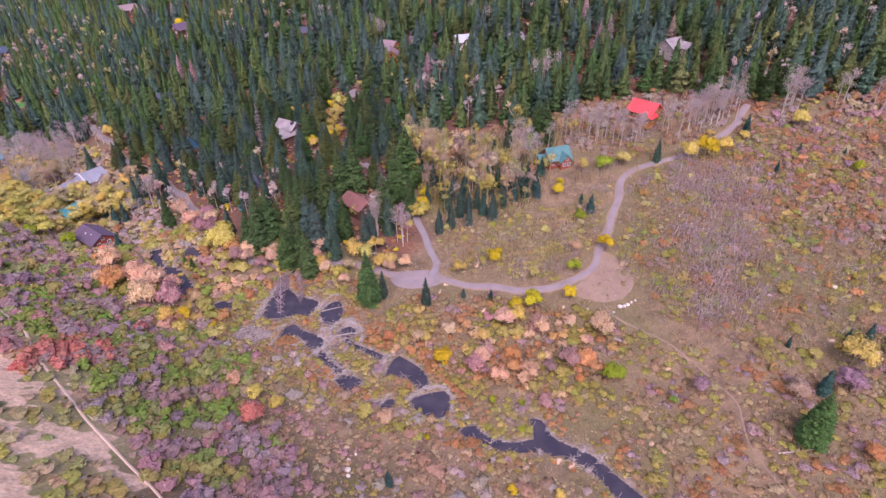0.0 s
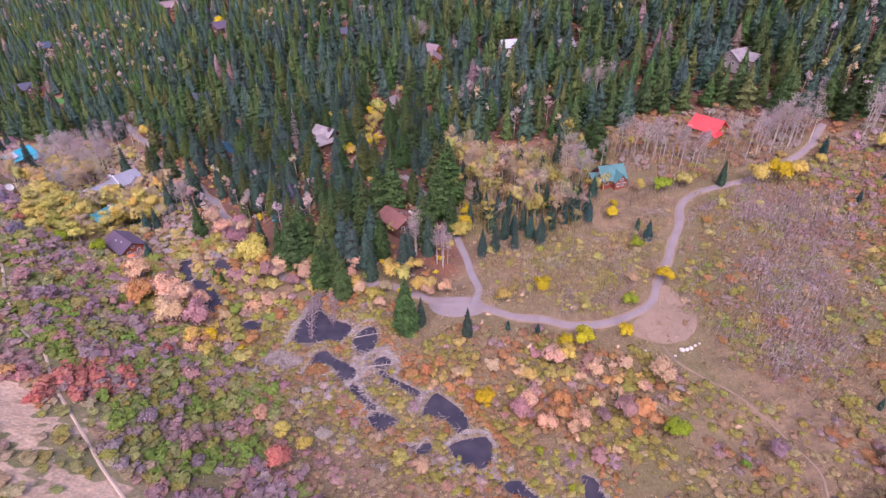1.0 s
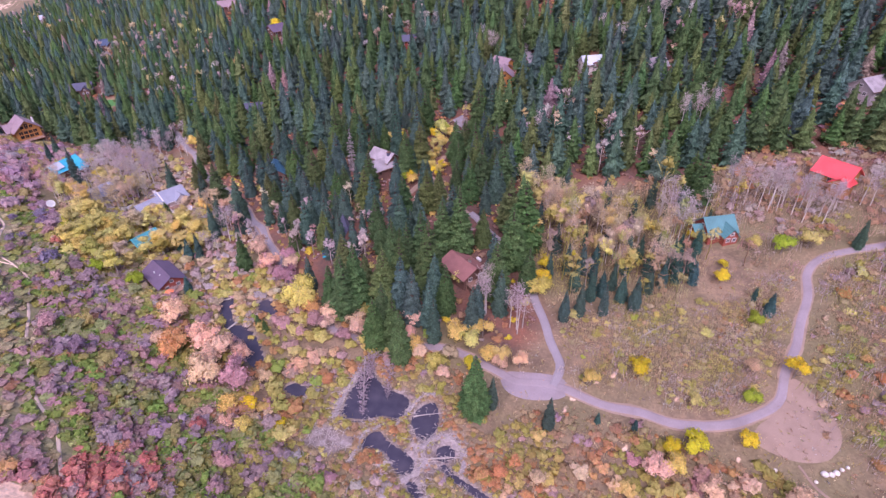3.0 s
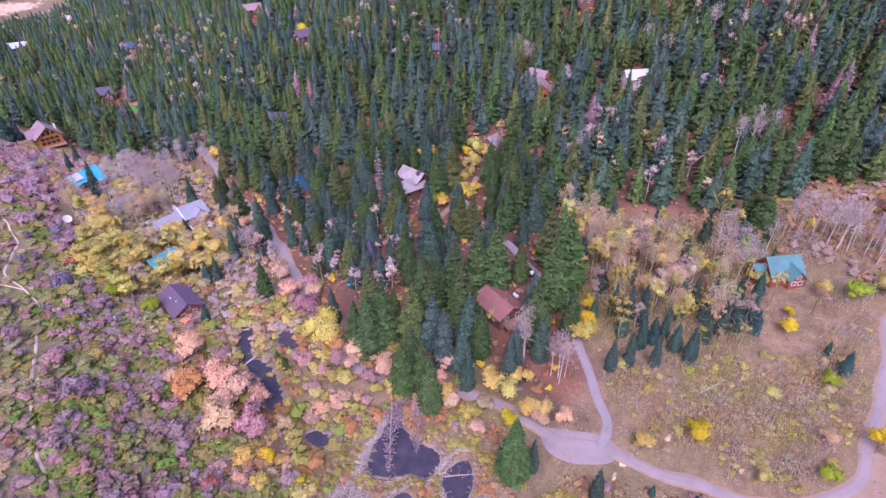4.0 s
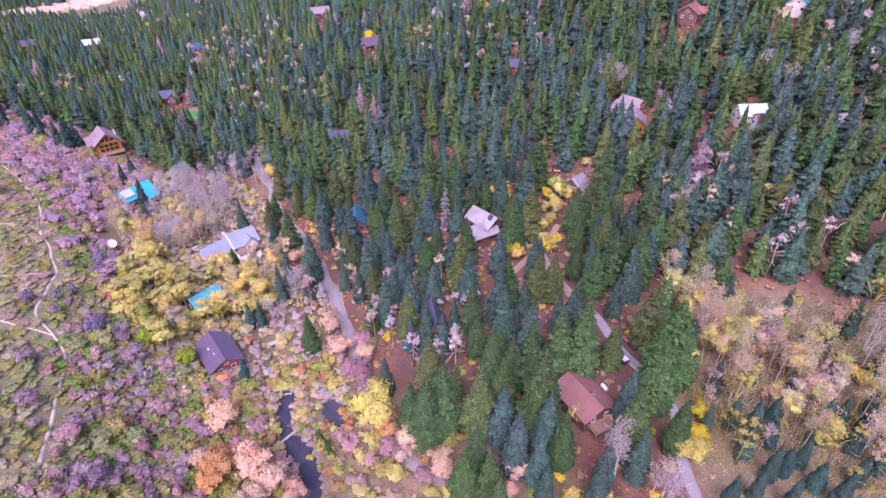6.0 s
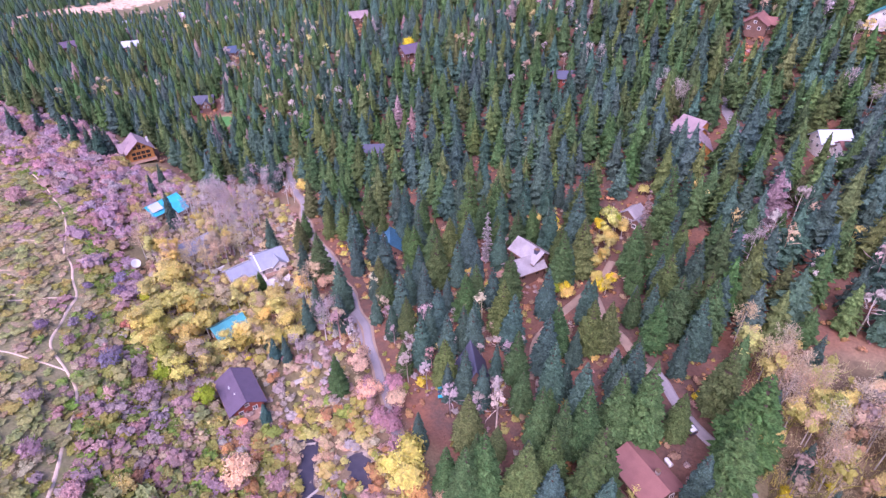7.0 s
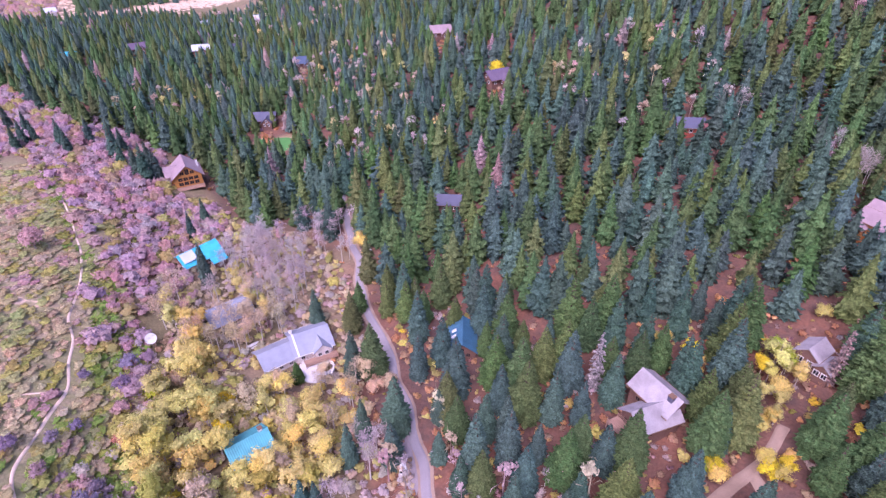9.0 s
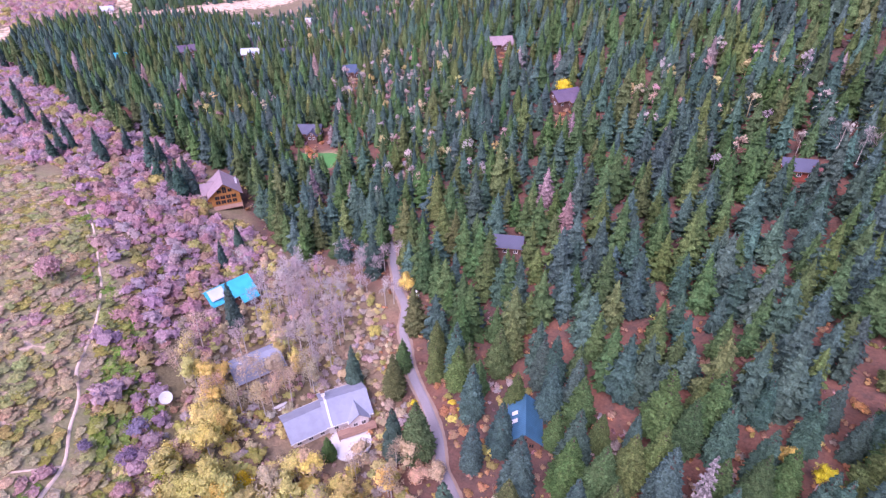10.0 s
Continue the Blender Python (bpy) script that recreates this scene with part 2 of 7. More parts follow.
CREEK = [(60, 40), (41, 66), (30, 80), (14, 85), (-1, 93), (-10, 104), (-24, 104), (-33, 118), (-45, 125), (-54, 136), (-68, 142), (-82, 148), (-93, 157), (-104, 172), (-112, 182), (-124, 192),
         (-140, 214), (-154, 236), (-172, 262), (-196, 290), (-240, 330)]


def ground(x, y):
    """The height of the ground."""
    x, y = np.asarray(x, float), np.asarray(y, float)
    z = valley(x, y)
    z = z + 0.35 * np.sin(x / 7.1 + 0.6 * np.sin(y / 9.3)) * np.sin(y / 6.3 + 1.1) + 0.18 * np.sin(x / 2.9 + y / 4.1) * np.sin(y / 3.3 - x / 5.7)
    d = off_line(CREEK, x, y)
    z = z - 0.9 * np.exp(-(d / 3.0) ** 2)
    for key, line in PONDS.items():
        near = (x > line[:, 0].min() - 6) & (x < line[:, 0].max() + 6) & (y > line[:, 1].min() - 6) & (y < line[:, 1].max() + 6)
        if not np.any(near):
            continue
        s = inside(line[::3], x, y)
        w = np.clip((3.5 - s) / 3.5, 0, 1) ** 2 * near
        z = z * (1 - w) + (LEVELS[key] + 0.28) * w
        z = np.where(near & (s < 0), LEVELS[key] + 0.28 - np.minimum(1.4, -1.3 * s), z)
    return z


def steps(*stretches):
    """Coordinates along one axis: (to, step) after (to, step)."""
    out, at = [stretches[0][0]], stretches[0][0]
    for to, step in stretches[1:]:
        n = max(1, round((to - at) / step))
        out += [at + (to - at) * (k + 1) / n for k in range(n)]
        at = to
    return np.array(out)


FOREST = [(-149, 232), (-131, 221), (-101, 195), (-82, 186), (-52, 167), (-35, 160), (-13, 151), (-13, 172), (-15, 196), (-9, 214), (10, 219), (30, 217), (48, 222), (68, 229), (76, 231), (92, 229), (98, 221), (112, 214), (135, 208), (190, 200),
          (420, 180), (700, 420), (700, 1500), (-300, 1500), (-480, 800), (-544, 667), (-560, 600), (-600, 560), (-640, 535), (-619, 478), (-674, 461), (-669, 427), (-656, 393), (-567, 338), (-447, 315), (-375, 305), (-320, 309), (-300, 315), (-266, 290), (-240, 284), (-216, 277), (-198, 284), (-178, 276), (-158, 256)]
HILL = [(-359, 248), (-308, 257), (-283, 249), (-223, 220), (-204, 212), (-187, 201), (-172, 186), (-150, 160), (-128, 138), (-108, 122), (-88, 108), (-70, 92), (-56, 82), (-47, 56), (-20, 20), (-60, -60), (-400, 60)]
BARE = [(-104, 92), (-96, 93), (-84, 85), (-72, 84), (-62, 72), (-48, 58), (-42, 44), (-80, 44), (-112, 70)]
MUD = [[(-36.3, 126.9), (-30.3, 128.9), (-24.4, 126.4), (-23, 122.6), (-25.4, 118.8), (-29.6, 115.9), (-34.5, 114.2), (-38.5, 116.6), (-36.6, 121.8)], [(-35.2, 114.8), (-30.6, 114.5), (-26.5, 109.8), (-23, 105), (-26.5, 104.4), (-30.9, 108.8)],
       [(-59.9, 121), (-60.6, 126), (-56.4, 127.2), (-50.2, 126), (-48, 123), (-54.1, 120.2)], [(-57.2, 129.6), (-56.9, 137.5), (-54.2, 146.8), (-52.2, 145.4), (-54.3, 135.9), (-54.7, 128.7)]]
LAWN = [(-290, 351), (-271, 356), (-258, 345), (-271, 340), (-284, 342)]
MEADOW_FAR = [(-690, 500), (-640, 500), (-645, 560), (-670, 640), (-650, 720), (-740, 740), (-720, 640)]


def bald(x, y):
    """How bare the hillside is, in ragged patches: 1 where soil shows."""
    s = np.sin(x / 3.7 + 1.7 * np.sin(y / 4.1)) + np.sin(y / 3.1 + 1.3 * np.sin(x / 4.3 + 2)) + 0.8 * np.sin((x + 1.7 * y) / 1.7 + np.sin(x / 1.3)) + 0.5 * np.sin((2.1 * x - y) / 1.1)
    near = np.clip(0.5 - inside(BARE, x, y) / 8, 0, 1)
    high = np.clip(0.5 - (inside(HILL, x, y) + 16) / 24, 0, 1) * (x < -110)
    return np.clip((s - 2.4 + 3.1 * near + 1.15 * high) / 0.9, 0, 1)


def build_ground():
    xs = steps((-2600, 0), (-1000, 80), (-520, 14), (-330, 4), (-130, 2.0), (-60, 1.2), (50, 0.8), (130, 2.0), (260, 5), (700, 30), (2600, 120))
    ys = steps((-1200, 0), (-60, 60), (40, 5), (62, 1.5), (150, 0.8), (260, 1.8), (330, 3), (520, 6), (1000, 20), (3400, 120))
    gx, gy = np.meshgrid(xs, ys)
    x, y = gx.ravel(), gy.ravel()
    z = ground(x, y)
    n, w = len(xs), len(xs) - 1
    i = (np.arange(len(ys) - 1)[:, None] * n + np.arange(w)[None]).ravel()
    me = quads_mesh("ground", np.stack([x, y, z], -1), np.stack([i, i + 1, i + n + 1, i + n], -1), ground_skin)
    me.polygons.foreach_set("use_smooth", np.ones(len(me.polygons), bool))
    wob = 4 * np.sin(x / 9 + np.sin(y / 7)) + 3 * np.sin(y / 5.3 + x / 13)
    f = np.clip(0.5 - (inside(FOREST, x, y) + wob) / 8, 0, 1)
    g = np.clip(0.5 - (inside(HILL, x, y) + wob) / 10, 0, 1) * 0.85
    lawn = np.clip(0.5 - inside(LAWN, x, y) / 2, 0, 1)
    b = 0.95 * bald(x, y)
    b = np.maximum(b, np.clip(0.5 - inside(MEADOW_FAR, x, y) / 30, 0, 0.9))
    b = np.maximum(b, np.where((x < -640) & (y < 640), 0.6, 0))
    wet = np.zeros(len(x))
    for line in PONDS.values():
        wet = np.maximum(wet, np.clip(1 - (inside(line[::3], x, y) + 0.4) / (1.2 + 0.9 * np.sin(x / 2.1 + 2 * np.sin(y / 2.7))), 0, 1))
    for line in MUD:
        wet = np.maximum(wet, np.clip(0.45 - (inside(line, x, y) + 0.9 * np.sin(x / 1.3 + 2 * np.sin(y / 1.7))) / 1.6, 0, 0.9))
    for key, values in (("litter", f), ("grass", np.maximum(g * (1 - f), lawn)), ("soil", b * (1 - f * 0.9)), ("wet", wet)):
        me.attributes.new(key, "FLOAT", "POINT").data.foreach_set("value", np.asarray(values, np.float32))
    tagged(new("ground", me), "autumn valley floor and slopes of dry grass and soil", "ground", kind="structure")


def quads_mesh(name, verts, faces, material, pigment=None):
    """A mesh of quads from arrays; pigment: a colour for each face."""
    me = bpy.data.meshes.new(name)
    verts, faces = np.asarray(verts, np.float32), np.asarray(faces, np.int32)
    me.vertices.add(len(verts))
    me.vertices.foreach_set("co", verts.ravel())
    me.loops.add(faces.size)
    me.loops.foreach_set("vertex_index", faces.ravel())
    me.polygons.add(len(faces))
    me.polygons.foreach_set("loop_start", np.arange(len(faces), dtype=np.int32) * 4)
    me.update(calc_edges=True)
    if pigment is not None:
        rgba = np.ones((len(faces), 4), np.float32)
        rgba[:, :3] = pigment
        me.attributes.new("pigment", "FLOAT_COLOR", "FACE").data.foreach_set("color", rgba.ravel())
    me.materials.append(material)
    return me


def loose_quads(name, q, material, pigment=None, normals=None):
    me = quads_mesh(name, np.reshape(q, (-1, 3)), np.arange(4 * len(q)).reshape(-1, 4), material, pigment)
    if normals is not None:
        me.polygons.foreach_set("use_smooth", np.ones(len(me.polygons), bool))
        me.attributes.new("custom_normal", "FLOAT_VECTOR", "POINT").data.foreach_set("vector", np.asarray(normals, np.float32).ravel())
    return me


def rounded(q, centre, share=0.7):
    """Turns the leaves of a crown outward and gives them normals that follow its rounded form: the quads and a normal for each corner."""
    q = np.array(q, float)
    g = np.cross(q[:, 2] - q[:, 0], q[:, 3] - q[:, 1])
    g /= np.linalg.norm(g, axis=1)[:, None] + 1e-9
    out = q.mean(1) - centre
    back = (g * out).sum(1) < 0
    q[back], g[back] = q[back, ::-1], -g[back]
    d = q - centre
    d /= np.linalg.norm(d, axis=2)[..., None] + 1e-9
    n = share * d + (1 - share) * g[:, None]
    return q, n / (np.linalg.norm(n, axis=2)[..., None] + 1e-9)


build_ground()

# ---- roads, trails, water ----


def ribbon(name, line, width, material, label, category, lift=0.1, ragged=0.0, taper=False):
    """A strip that lies on the ground along a line."""
    p = smoothed(line, 1.2)
    k = np.arange(len(p))
    p = p + 0.12 * min(width, 3) * np.stack([np.sin(k / 2.3) + np.sin(k / 5.1 + 1), np.sin(k / 3.1 + 2) + np.sin(k / 6.7)], -1)
    t = np.gradient(p, axis=0)
    t /= np.linalg.norm(t, axis=1)[:, None]
    side = np.stack([-t[:, 1], t[:, 0]], -1)
    rs = np.random.RandomState(len(p))
    across = np.linspace(-1, 1, 7)
    half = width / 2 * (1 + ragged * np.convolve(rs.uniform(-1, 1, len(p) + 4), np.ones(5) / 5, "valid"))
    if taper:
        half = half * np.minimum(1, np.linspace(0.15, 3, len(p)))
    xy = p[:, None] + side[:, None] * (half[:, None] * across)[..., None]
    z = ground(xy[..., 0], xy[..., 1]) + lift + 0.04 * (1 - across ** 2)
    z[:, 0] -= 2.5 * lift
    z[:, -1] -= 2.5 * lift
    n = len(p)
    i = (np.arange(n - 1)[:, None] * 7 + np.arange(6)[None]).ravel()
    me = quads_mesh(name, np.concatenate([xy, z[..., None]], -1).reshape(-1, 3), np.stack([i, i + 7, i + 8, i + 1], -1), material)
    me.polygons.foreach_set("use_smooth", np.ones(len(me.polygons), bool))
    return tagged(new(name, me), label, category, kind="structure")


DIRT_ROAD = [(-66, 160), (-57, 157), (-48, 155), (-39, 154), (-32, 153), (-19, 146), (-12, 142), (-4, 141), (3, 139), (13, 136), (23, 133), (33, 132.5), (39, 134), (44, 138), (48, 144), (52, 152), (56, 161), (61, 172), (65, 181), (75, 185), (87, 188), (99, 193), (108, 199), (118, 212)]
DRIVE = [(-4, 141), (-2.5, 148), (-4.5, 156), (-7, 164), (-9, 172), (-12, 182), (-16, 188), (-20, 192), (-25, 198), (-31, 206)]
PAVED = [(-66, 160), (-73, 168), (-82, 178), (-91, 188), (-97, 196), (-104, 205), (-114, 217), (-124, 228), (-130, 233.5), (-137, 240), (-145, 247), (-153, 254), (-161, 262), (-167, 269), (-175, 278), (-186, 290), (-205, 312), (-225, 350)]
FOREST_DRIVE = [(-58, 200), (-58.5, 210), (-56, 217), (-51, 225), (-48, 231), (-44, 240)]
FAR_ROAD = [(-10, 296), (-13, 312), (-15, 326), (-18, 338), (-30, 360)]
TRAIL_RIGHT = [(45, 124), (47, 119), (52, 114), (58, 109), (62, 103), (64, 99), (66, 95), (68, 90), (67.5, 85), (67, 80), (68, 75), (70, 69), (76, 58)]
TRAIL_LEFT = [(-40, 48), (-47, 56), (-55, 62), (-62, 68), (-68, 72.5), (-74, 78), (-82, 85), (-91, 93), (-100, 103), (-110, 110), (-125, 124), (-140, 141), (-153, 155), (-161, 160), (-172, 165), (-181, 176), (-187, 184), (-195, 190), (-203, 196), (-210, 200), (-219, 208), (-229, 216), (-242, 224), (-259, 232.5), (-275, 240), (-292, 247)]
TRAIL_FORK = [(-187, 184), (-190, 178), (-196, 168), (-205, 155)]
TRAIL_SPUR = [(-161, 160), (-168, 158.5), (-176, 156), (-186, 146)]
DRIVE_LINK = [(-49, 229), (-45, 223), (-40, 216), (-35, 210), (-30, 205)]
ROADS = [DIRT_ROAD, DRIVE, PAVED, FOREST_DRIVE, FAR_ROAD, DRIVE_LINK]
ribbon("road", PAVED, 4.3, pale_verge, "pale gravel verge beside the paved lane", "verge", 0.05, 0.25)
ribbon("road", PAVED, 3.0, asphalt, "narrow grey paved lane through the trees", "road", 0.14, 0.05)
ribbon("road", DIRT_ROAD, 3.5, pale_verge, "worn earth shoulders beside the gravel road", "verge", 0.05, 0.3)
ribbon("road", DIRT_ROAD, 2.7, gravel, "grey gravel road with a bend", "road", 0.14, 0.06)
ribbon("road", DRIVE, 2.8, asphalt, "narrow grey drive to the brown-roofed cabin", "driveway", 0.2, 0.06)
ribbon("road", FOREST_DRIVE, 2.8, pale_verge, "pinkish dirt drive between spruces", "driveway", 0.12, 0.2)
ribbon("road", DRIVE_LINK, 2.6, pale_verge, "pinkish dirt track joining the two drives", "driveway", 0.1, 0.2)
ribbon("road", FAR_ROAD, 4.0, asphalt, "grey lane beside the far log house", "road", 0.14, 0.05)
ribbon("trail", TRAIL_RIGHT, 0.55, pale_verge, "narrow foot trail worn into dry grass", "trail", 0.1, 0.3)
ribbon("trail", TRAIL_LEFT, 0.72, trail_soil, "pale dirt foot trail along the hillside", "trail", 0.12, 0.3)
ribbon("trail", TRAIL_FORK, 0.6, trail_soil, "pale dirt side trail", "trail", 0.1, 0.3)
ribbon("trail", TRAIL_SPUR, 0.6, trail_soil, "pale dirt side trail", "trail", 0.1, 0.3)


def patch_of_ground(name, line, material, label, category, lift):
    """A flat-edged patch that follows the ground, cut from a fine grid."""
    p = smoothed(line, 1.0, True)
    bm = bmesh.new()
    mid = p.mean(0)
    rings = []
    for k in (1.0, 0.8, 0.6, 0.4, 0.2):
        rings.append([bm.verts.new((*q, float(ground(*q)) + (lift if k < 1 else -0.15))) for q in mid + (p - mid) * k])
    for a, b in zip(rings, rings[1:]):
        for i in range(len(p)):
            bm.faces.new((a[i], a[(i + 1) % len(p)], b[(i + 1) % len(p)], b[i]))
    bm.faces.new(rings[-1])
    for f in bm.faces:
        f.smooth = True
    me = bpy.data.meshes.new(name)
    bm.to_mesh(me)
    me.materials.append(material)
    return tagged(new(name, me), label, category, kind="structure")


patch_of_ground("pavement", [(50, 146), (55, 138), (56, 130), (51, 124), (44, 124), (37, 128), (38, 132), (44, 137)], pale_verge, "bare earth turnout at the road bend", "turnout", 0.1)
patch_of_ground("ground", LAWN, plain("lawn_grass", (0.075, 0.25, 0.06), (0.05, 0.17, 0.04), 0.9, 0.8, 0.3), "small bright green lawn among conifers", "lawn", 0.15)
patch_of_ground("pavement", [(-128, 226), (-122, 219), (-113, 208.5), (-107, 204), (-107, 207), (-114, 215.5), (-123, 226)], gravel, "pale gravel pull-off beside the paved lane", "pull-off", 0.09)
patch_of_ground("pavement", [(-201, 246), (-196, 249), (-188, 246), (-192, 240)], gravel, "pale gravel yard beside the turquoise-roofed cabin", "yard", 0.09)
patch_of_ground("pavement", [(-17, 145), (-9, 145), (-1, 144), (1, 140), (-2, 137.5), (-10, 136.5), (-16, 139.5)], gravel, "widened gravel junction of road and drive", "junction", 0.11)


def pond(key, label):
    p = PONDS[key]
    t = np.roll(p, -1, 0) - np.roll(p, 1, 0)
    t /= np.linalg.norm(t, axis=1)[:, None]
    turn = np.sign(np.sum(p[:, 0] * np.roll(p[:, 1], -1) - np.roll(p[:, 0], -1) * p[:, 1]))
    out = p + 0.6 * turn * np.stack([t[:, 1], -t[:, 0]], -1)
    bm = bmesh.new()
    bm.faces.new([bm.verts.new((x, y, LEVELS[key])) for x, y in out])
    bmesh.ops.triangulate(bm, faces=bm.faces)
    me = bpy.data.meshes.new("water")
    bm.to_mesh(me)
    me.materials.append(water_skin)
    tagged(new("water", me), label, "pond", group="beaver ponds", kind="structure")


for key in PONDS:
    pond(key, "still dark stretch of creek water" if key in ("stream", "lower") else "dark still beaver pond with silty banks")

# ---- plants: forms ----


def tube(points, radii, sides=6):
    """Quads round a bent tapering stem."""
    p, out = np.asarray(points, float), []
    a = np.arange(sides) * 2 * math.pi / sides
    rings = []
    for k, (q, r) in enumerate(zip(p, radii)):
        d = p[min(k + 1, len(p) - 1)] - p[max(k - 1, 0)]
        d /= np.linalg.norm(d)
        u = np.cross(d, (0.3, 1, 0.1) if abs(d[2]) > 0.8 else (0, 0, 1))
        u /= np.linalg.norm(u)
        v = np.cross(d, u)
        rings.append(q + r * (np.cos(a)[:, None] * u + np.sin(a)[:, None] * v))
    for a0, a1 in zip(rings, rings[1:]):
        for i in range(sides):
            j = (i + 1) % sides
            out.append((a0[i], a0[j], a1[j], a1[i]))
    return np.array(out)


def boughs(rs, h, r, layers, per, sprays, size, droop, low=0.06, power=0.5, core=0.5):
    """The boughs of a conifer, tier over tier: each a row of needle sprays along a sagging line, over a dense heart."""
    out = []
    for i in range(layers):
        f = (i + rs.uniform(0.1, 0.9)) / layers
        wide = r * (1 - f) ** power * (0.78 + 0.22 * min(1, f / 0.25))
        count = max(3, round(per * (0.4 + 0.6 * (1 - f) ** 0.6)))
        turn = rs.uniform(0, 6.28)
        for k in range(count):
            a = turn + 6.2832 * (k + rs.uniform(-0.35, 0.35)) / count
            reach = wide * rs.choice([0.72, 0.9, 1.0, 1.15]) * rs.uniform(0.9, 1.1) + 0.1
            z = h * (low + (1 - low) * f) + rs.uniform(-0.6, 0.6) * h / layers
            sag = droop * rs.uniform(0.6, 1.4)
            for m in range(sprays):
                t = 0.3 + 0.7 * (m + rs.uniform(0.3, 1.0)) / sprays
                b = a + rs.uniform(-0.22, 0.22)
                q = np.array((math.cos(b) * reach * t, math.sin(b) * reach * t, z - sag * reach * t * (0.6 + 0.4 * t) + rs.uniform(-0.25, 0.25) * size))
                w = b + rs.uniform(-0.9, 0.9)
                d = np.array((math.cos(w), math.sin(w), -sag * rs.uniform(0.2, 1.5)))
                s = np.array((-math.sin(w), math.cos(w), rs.uniform(-0.7, 0.7)))
                ll, ww = size * rs.uniform(0.65, 1.3), size * rs.uniform(0.28, 0.48)
                out.append((q - d * ll * 0.5, q + s * ww, q + d * ll * 0.6, q - s * ww))
    sides = 6
    for f0, f1 in ((low, 0.55), (0.55, 0.97)):
        for k in range(sides):
            ring = []
            for f, kk in ((f0, k), (f0, k + 1), (f1, k + 1), (f1, k)):
                rad = core * r * (1 - f) ** (power + 0.15)
                ring.append((rad * math.cos(6.2832 * kk / sides), rad * math.sin(6.2832 * kk / sides), h * f))
            out.append(ring)
    out.append(((0.12, 0, h * 0.93), (0, 0.12, h * 0.93), (0, 0, h * 1.03), (0, -0.12, h * 0.94)))
    return np.array(out, float)


def conifer(rs, h, r, layers, per, droop, low=0.06, power=0.8, fan=2, heart=0.45, slim=0.13, bare=True):
    """A conifer: whorls of sagging sprays with side sprays, strewn up and down, round a lean heart, bark-dark if bare:
    inner wood, and shade painted into the gaps.
    The quads, with normals that follow the cone, and which of them make the dark heart."""
    out = []
    for i in range(layers):
        f = ((i + rs.uniform(0.1, 0.9)) / layers) ** 0.95
        count = max(4, round(per * (0.4 + 0.6 * (1 - f))))
        turn = rs.uniform(0, 6.28)
        for k in range(count):
            ff = min(0.985, max(0.0, f + rs.uniform(-0.9, 0.9) / layers))
            wide = r * (1 - ff) ** power * (0.7 + 0.3 * min(1, ff / 0.25)) + 0.14
            a = turn + 6.2832 * (k + rs.uniform(-0.4, 0.4)) / count
            reach = wide * rs.choice([0.72, 0.88, 1.0, 1.22]) * rs.uniform(0.92, 1.08)
            z = h * (low + (1 - low) * ff)
            sag = droop * rs.uniform(0.4, 1.5) * (1.2 - 0.8 * ff)
            for m in range(1 + fan):
                b = a if m == 0 else a + (1 if m == 1 else -1) * rs.uniform(0.22, 0.5)
                t0, t1 = (0.3, 1.0) if m == 0 else (rs.uniform(0.4, 0.55), rs.uniform(0.78, 0.98))
                d, s = np.array((math.cos(b), math.sin(b), 0)), np.array((-math.sin(b), math.cos(b), rs.uniform(-0.5, 0.5)))
                w = (slim * reach + 0.13) * rs.uniform(0.75, 1.25)
                c = np.array((0, 0, z))
                tm = 0.42 * t0 + 0.58 * t1
                up = rs.uniform(-0.08, 0.1) * reach
                q0, q1 = c + d * reach * t0, c + d * reach * t1 + (0, 0, -sag * reach * t1 + up)
                qm = c + d * reach * tm + (0, 0, -sag * reach * tm * 0.8)
                hang = np.array((0, 0, w * rs.uniform(0.1, 0.8)))
                out.append((q0, qm + s * w - hang, q1, qm - s * w - hang))
    n = len(out)
    # the heart cone; when bare, its dark colour stands in for shade inside the crown
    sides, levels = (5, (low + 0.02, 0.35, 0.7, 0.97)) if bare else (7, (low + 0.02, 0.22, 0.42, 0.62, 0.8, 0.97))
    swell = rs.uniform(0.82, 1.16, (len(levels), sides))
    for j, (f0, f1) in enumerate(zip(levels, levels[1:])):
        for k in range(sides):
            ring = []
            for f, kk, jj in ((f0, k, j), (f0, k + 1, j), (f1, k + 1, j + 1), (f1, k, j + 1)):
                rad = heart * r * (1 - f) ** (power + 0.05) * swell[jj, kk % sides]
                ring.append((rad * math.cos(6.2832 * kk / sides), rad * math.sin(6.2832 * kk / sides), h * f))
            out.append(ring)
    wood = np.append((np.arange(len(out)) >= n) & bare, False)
    out.append(((0.12, 0, h * 0.93), (0, 0.12, h * 0.93), (0, 0, h * 1.04), (0, -0.12, h * 0.94)))
    q = np.array(out, float)
    g = np.cross(q[:, 2] - q[:, 0], q[:, 3] - q[:, 1])
    g /= np.linalg.norm(g, axis=1)[:, None] + 1e-9
    side = q.mean(1) * (1, 1, 0)
    side /= np.linalg.norm(side, axis=1)[:, None] + 1e-9
    skin = side * 0.75 + (0, 0, 0.66)
    back = (g * skin).sum(1) < 0
    q[back], g[back] = q[back, ::-1], -g[back]
    normals = 0.42 * skin + 0.58 * g
    normals /= np.linalg.norm(normals, axis=1)[:, None]
    return q, (np.repeat(normals[:, None], 4, 1), wood)


